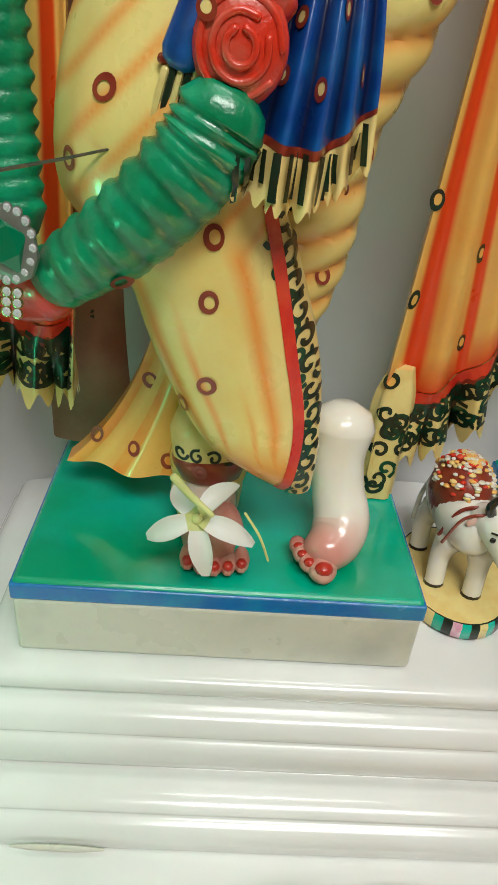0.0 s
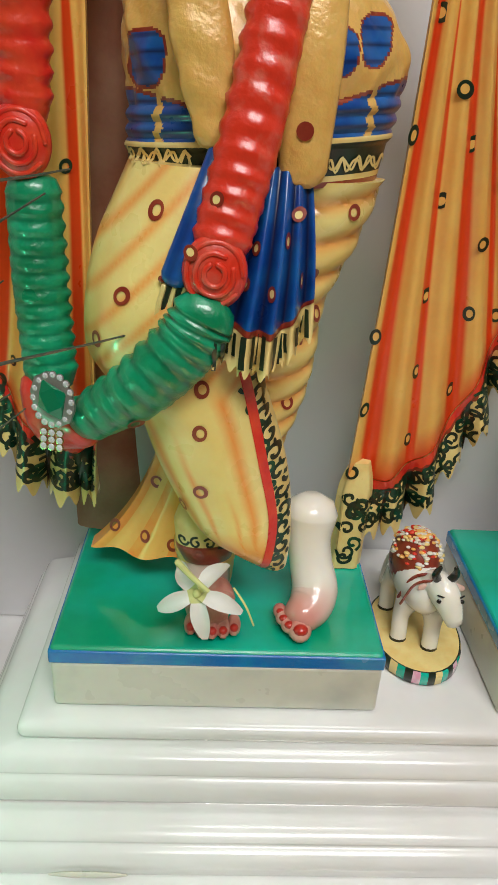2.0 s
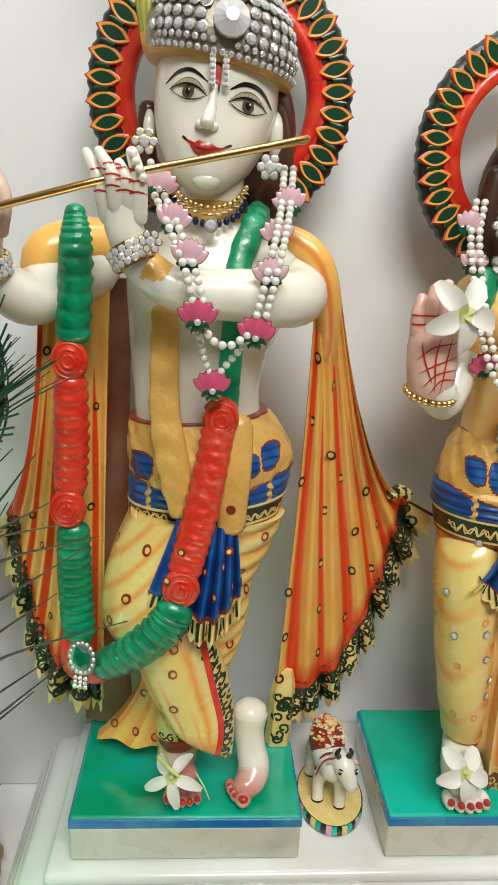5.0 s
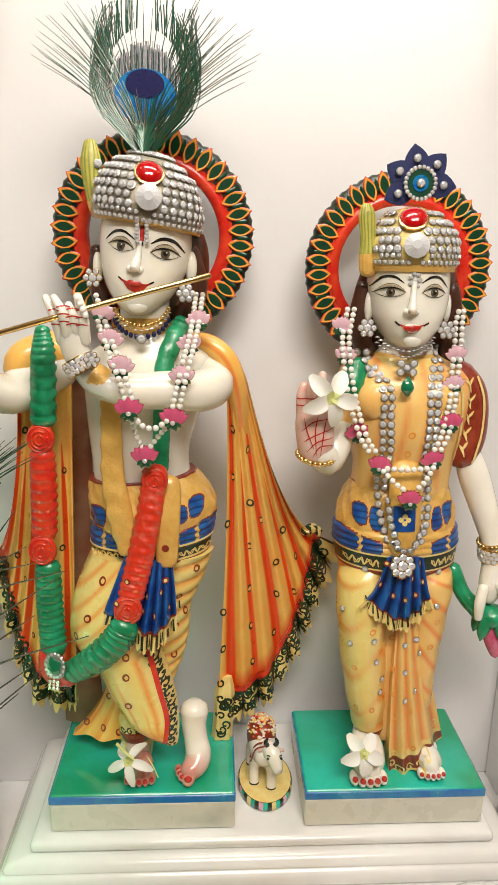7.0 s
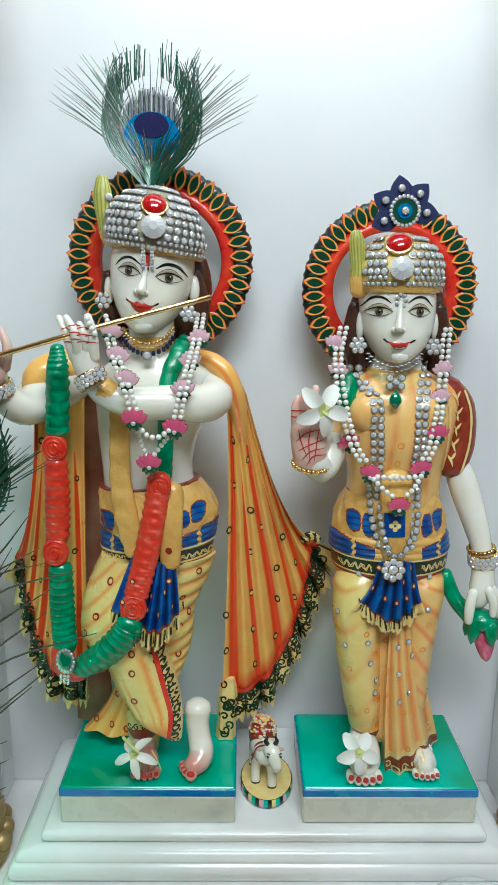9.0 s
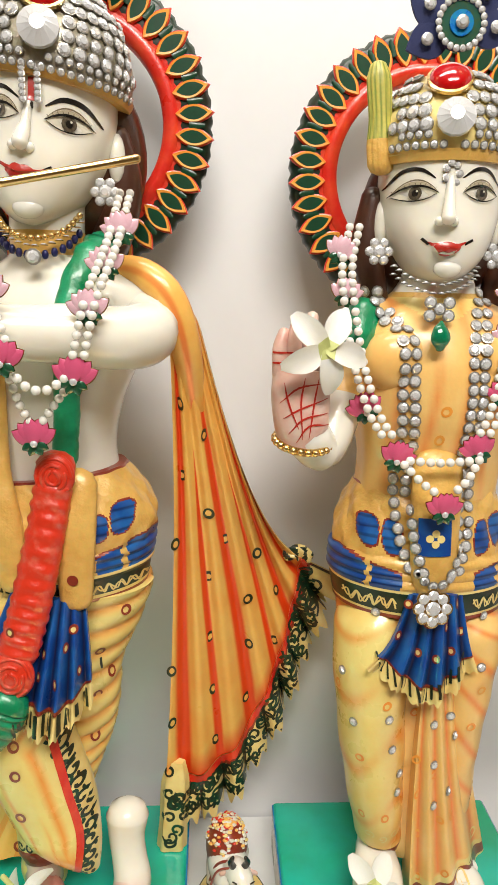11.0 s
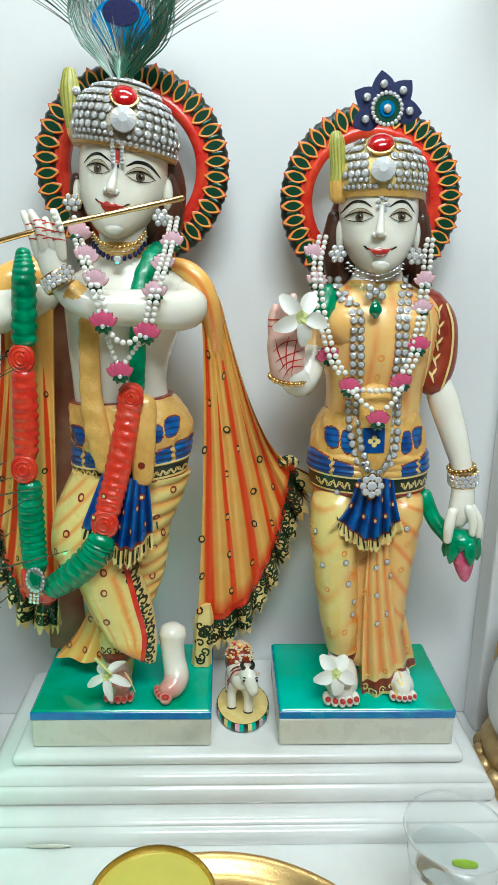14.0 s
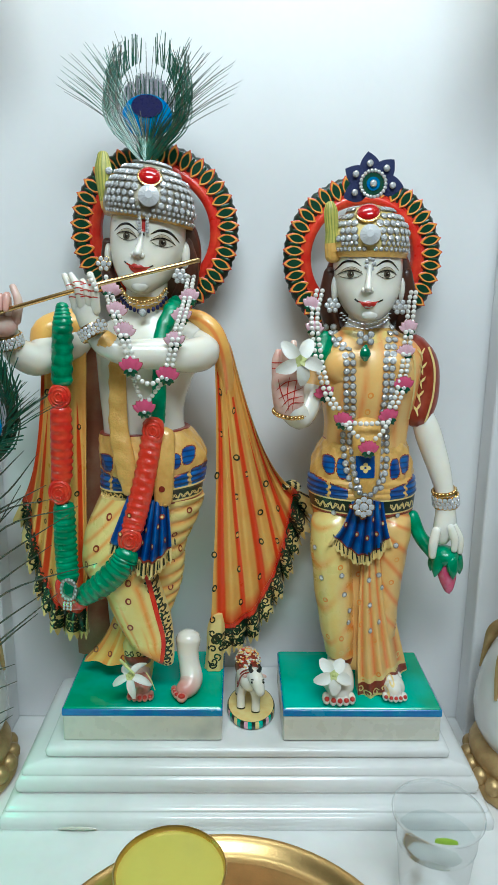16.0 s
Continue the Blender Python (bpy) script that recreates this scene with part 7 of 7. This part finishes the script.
# ---- star of blue felt with a small feather eye ----
def star_brooch(at, r):
    x, y, z = at
    thing = holder("star_brooch", "navy felt star brooch with feather eye and stones", "brooch", at)
    lobe = Shape()
    rows = []
    for i in range(9):
        v = i / 8
        w = 0.42 * math.sin(math.pi * (0.2 + 0.8 * v)) ** 0.9
        rows.append([(u * w, -0.06 * (1 - u * u) * (1 - v), 0.35 + 0.95 * v) for u in (-1, -0.5, 0, 0.5, 1)])
    lobe.grid(rows, NAVYFELT, closed=False)
    lobe.grid([[(p[0], 0.08, p[2]) for p in row] for row in rows], NAVYFELT, closed=False)
    lobe.grid([[row[0] for row in rows], [(row[0][0], 0.08, row[0][2]) for row in rows]], NAVYFELT, closed=False)
    lobe.grid([[row[-1] for row in rows], [(row[-1][0], 0.08, row[-1][2]) for row in rows]], NAVYFELT, closed=False)
    me = lobe.mesh("felt_point")
    for k in range(5):
        turn = Matrix.Translation(at) @ Matrix.Rotation(math.radians(-115 + 52 * k), 4, "Y")
        child("felt_point", me, thing, turn @ Matrix.Scale(r, 4))
        child("point_stone", STONE_MESH, thing, turn @ Matrix.Translation((0, -0.003, r * 0.82)) @ Matrix.Rotation(radians(90), 4, "X") @ Matrix.Scale(r * 0.11, 4))
    for name, mat, q, d in (("felt_disc", NAVYFELT, 0.56, 0.002), ("teal_eye", BARBGREEN, 0.46, 0.0035), ("dark_eye", TEAL, 0.28, 0.0045)):
        disc = Shape()
        disc.grid([[(r * q * k * math.cos(2 * math.pi * j / 30), -d * (1 if k < 1 else 0), r * q * k * math.sin(2 * math.pi * j / 30)) for j in range(30)] for k in (1.0, 0.97, 0.5, 0.02)], mat)
        disc.part(name, thing)
    for k in range(22):
        a = 2 * math.pi * k / 22
        child("rim_stone", STONE_MESH, thing, Matrix.Translation((x + r * 0.52 * math.cos(a), y - 0.004, z + r * 0.52 * math.sin(a))) @ Matrix.Rotation(radians(90), 4, "X") @ Matrix.Scale(r * 0.062, 4))
    child("centre_stone", STONE_MESH, thing, Matrix.Translation((x, y - 0.0055, z)) @ Matrix.Rotation(radians(90), 4, "X") @ Matrix.Scale(r * 0.12, 4))


star_brooch((0.2533, 0.055, 0.6453), 0.026)


# ---- fresh flowers ----
def plumeria(label, at, r, aim, spin, droop=0.25, tube=True, plump=0.3):
    """Five overlapping waxy petals and a short throat."""
    thing = holder("white_flower", label, "flower", at, "fresh flowers")
    petal = Shape()
    rows = []
    for i in range(11):
        v = i / 10
        w = plump * math.sin(math.pi * min(0.97, 0.08 + 0.86 * v ** 1.1)) ** 0.75
        rows.append([(v * 1.0, u * w + 0.06 * math.sin(2.5 * v), 0.22 * v - droop * v * v * 1.2 + 0.10 * u * u * math.sin(math.pi * v) - 0.04 * u) for u in (-1, -0.66, -0.33, 0, 0.33, 0.66, 1)])
    petal.grid(rows, lambda v, u: PETALHEART if v < 0.12 else PETAL, closed=False)
    petal.grid([[(p[0], p[1], p[2] - 0.035) for p in row] for row in rows], PETAL, closed=False)
    me = petal.mesh("petal")
    m = facing(at, aim, r, spin)
    for k in range(5):
        child("petal", me, thing, m @ Matrix.Rotation(2 * math.pi * k / 5 + 0.12 * math.sin(3 * k), 4, "Z") @ Matrix.Rotation(0.16 * math.sin(2 * k + 1), 4, "Y"))
    if tube:
        throat = Shape()
        throat.tube([(0, 0, 0.06, 0.1), (0.02, 0, -0.15, 0.08), (0.08, 0.02, -0.45, 0.06)], PETALHEART, n=10)
        child("throat", throat.mesh("throat"), thing, m, "pale green flower throat")
    return thing


plumeria("fresh white flower lying on the painted toes", (-0.0125, -0.004, 0.0895), 0.0238, (-0.25, -0.7, 0.7), 1.15, 0.6, True, 0.2)
plumeria("fresh white flower on the foot under yellow dress", (0.2264, 0, 0.0894), 0.0237, (0.0, -0.8, 0.5), 0.9, 0.4)
plumeria("fresh white flower tucked before the raised palm", (0.1771, 0.012, 0.458), 0.028, (0.1, -1, 0.1), 1.0, 0.35, False, 0.27)
stalk = Shape()
stalk.tube([(-0.0069, -0.012, 0.0984, .0012), (-0.0157, -0.008, 0.1042, .0016), (-0.0229, -0.006, 0.1115, .0018)], PETALHEART, n=8)
stalk.tube([(0.0066, -0.006, 0.0957, .0006), (0.0129, -0.012, 0.0891, .0006), (0.0175, -0.014, 0.0781, .0005)], PETALHEART, n=6)
stalk.thing("flower_stalk", "pale green stalk of the fresh white flower", "stalk")


# ---- small painted cow ----
C = Shape()
cx, cy = 0.132, 0.05
oval = [[(cx + 0.033 * q * math.cos(2 * math.pi * j / 40), cy + 0.052 * q * math.sin(2 * math.pi * j / 40), h) for j in range(40)] for q, h in ((0.96, 0.0006), (1.0, 0.002), (1.0, 0.009), (0.97, 0.011))]
C.ball((cx + 0.0115, cy - 0.0455, 0.0475), (0.0042, 0.002, 0.0022), BLUSH, 8)
C.tube([(cx - 0.012, cy + 0.04, 0.056, 0.002), (cx - 0.017, cy + 0.043, 0.04, 0.0016), (cx - 0.018, cy + 0.041, 0.024, 0.0026)], SKIN, n=8)
C.grid(oval, lambda v, u: (DARK, CREAM, TURF, DARK, PALEPINK, TURF)[int(u * 40) % 6])
C.grid([[(cx + 0.033 * q * math.cos(2 * math.pi * j / 40), cy + 0.052 * q * math.sin(2 * math.pi * j / 40), h) for j in range(40)] for q, h in ((0.97, 0.0108), (0.9, 0.0114), (0.02, 0.0114))], CREAM)
for dx, dy in ((-0.014, -0.012), (0.006, -0.022), (-0.016, 0.026), (0.008, 0.028)):
    C.tube([(cx + dx, cy + dy, 0.0115, 0.0062), (cx + dx, cy + dy, 0.016, 0.0058), (cx + dx, cy + dy + 0.002, 0.03, 0.0062), (cx + dx * 0.8, cy + dy * 0.9, 0.042, 0.009)], lambda v, u: BLACK if v < 0.22 else SKIN, n=12, flat=1.0)
C.tube([(cx - 0.004, cy + 0.036, 0.05, 0.014), (cx - 0.004, cy + 0.018, 0.053, 0.0175), (cx - 0.004, cy - 0.006, 0.053, 0.0165), (cx - 0.002, cy - 0.022, 0.052, 0.013)], SKIN, n=22, flat=1.0)
C.ball((cx - 0.005, cy + 0.012, 0.06), (0.0178, 0.026, 0.0225), MAROON, 26)
C.tube([(cx - 0.001, cy - 0.014, 0.054, 0.0125), (cx + 0.003, cy - 0.024, 0.062, 0.0105), (cx + 0.007, cy - 0.034, 0.0585, 0.0095), (cx + 0.0105, cy - 0.041, 0.0505, 0.0068), (cx + 0.0115, cy - 0.0425, 0.0475, 0.0058)], SKIN, n=18)
for q, mat, r in ((0.0, MAROON, 0.0012), (0.008, MAROON, 0.001)):
    C.tube([(cx - 0.019, cy - 0.012 - q, 0.045, r), (cx - 0.013, cy - 0.0175 - q, 0.064, r), (cx, cy - 0.02 - q, 0.068, r), (cx + 0.013, cy - 0.018 - q, 0.06, r), (cx + 0.016, cy - 0.016 - q, 0.046, r)], mat, n=6)
for s in (-1, 1):
    C.tube([(cx + 0.004 + s * 0.004, cy - 0.028, 0.069, 0.003), (cx + 0.004 + s * 0.0065, cy - 0.03, 0.075, 0.0027), (cx + 0.004 + s * 0.005, cy - 0.032, 0.081, 0.0014)], BLACK, n=8)
    C.tube([(cx + 0.004 + s * 0.008, cy - 0.026, 0.064, 0.0028), (cx + 0.004 + s * 0.014, cy - 0.027, 0.0625, 0.0022)], BLUSH, n=8, flat=0.5)
    C.ball((cx + 0.0075 + s * 0.0072, cy - 0.0395, 0.0605), (0.0020, 0.0016, 0.0016), BLACK, 8)
    C.tube([(cx + 0.0075 + s * 0.0085, cy - 0.038, 0.064, 0.0006), (cx + 0.0075 + s * 0.0055, cy - 0.041, 0.0645, 0.0006)], BLACK, n=6)
rnd = random.Random(2)
for k in range(210):
    a, b = rnd.uniform(0, 6.28), rnd.uniform(0.0, 1.25)
    n = Vector((math.sin(b) * math.cos(a), math.sin(b) * math.sin(a), math.cos(b)))
    p = Vector((cx - 0.005, cy + 0.012, 0.06)) + Vector((n.x * 0.0178, n.y * 0.026, n.z * 0.0225))
    C.ball(p, (0.0017, 0.0017, 0.0008) if k % 3 else (0.0024, 0.0024, 0.001), (CREAM, RED, YELLOW, EYEWHITE, SKIN)[k % 5], 8)
C.verts = [(0.131 + (x - cx) * 0.93, 0.062 + (y - cy) * 0.8, z) for x, y, z in C.verts]
C.thing("cow_figurine", "small painted white cow figurine with red flowered saddle", "figurine")

# ---- brass tray, cup of yellow liquid, clear cup of water ----
tray = holder("brass_tray", "round polished brass tray with raised rim", "tray", (0.1, -0.262, -0.0815))
turned([(0.001, 0.001), (0.12, 0.001), (0.15, 0.001), (0.165, 0.0026), (0.166, 0.0), (0.15, -0.0015), (0.001, -0.0015)], BRASS, 72).part("dish", tray)
turned([(0.164, 0.0022), (0.174, 0.005), (0.184, 0.013), (0.19, 0.0155), (0.192, 0.014), (0.187, 0.011), (0.176, 0.0015), (0.1645, -0.0008)], BRASS, 72).part("rim", tray, "raised rolled brass rim")
bowl = holder("brass_cup", "brass cup brimming with opaque yellow liquid", "cup", (0.047, -0.150, -0.0795))
turned([(0.001, 0.0), (0.034, 0.0), (0.044, 0.008), (0.052, 0.024), (0.0555, 0.0435), (0.057, 0.045), (0.0545, 0.0445), (0.0505, 0.024), (0.04, 0.006), (0.001, 0.003)], BRASS, 56).part("cup_wall", bowl)
turned([(0.0538, 0.034), (0.0538, 0.0405), (0.03, 0.0412), (0.001, 0.0412)], MILK, 56).part("yellow_liquid", bowl, "opaque yellow liquid")
cup = holder("clear_cup", "clear ribbed plastic cup half filled with water", "cup", (0.3186, -0.131, -0.0825))
wall = Shape()
wall.grid([[(r * math.cos(2 * math.pi * j / 48), r * math.sin(2 * math.pi * j / 48), z) for j in range(48)] for r, z in ((0.03, 0.001), (0.0335, 0.003), (0.0368, 0.035), (0.0395, 0.064), (0.0406, 0.066), (0.0400, 0.069), (0.0412, 0.071), (0.0406, 0.074), (0.0430, 0.09), (0.0440, 0.098), (0.0452, 0.1005), (0.0466, 0.1), (0.0468, 0.0975), (0.0455, 0.0965))], GLASS, caps=False)
wall.part("cup_wall", cup)
turned([(0.0392, 0.0655), (0.0393, 0.0662), (0.02, 0.0664), (0.001, 0.0664)], WATER, 48).part("water", cup)
bit = Shape()
bit.tube([(0.0, -0.006, 0.068, 0.004), (0.008, -0.008, 0.0685, 0.0055), (0.017, -0.009, 0.068, 0.004)], material("lime_leaf", (0.35, 0.55, 0.04), 0.5, scale=200), n=8, flat=0.4)
bit.part("floating_leaf", cup, "floating lime green leaf")
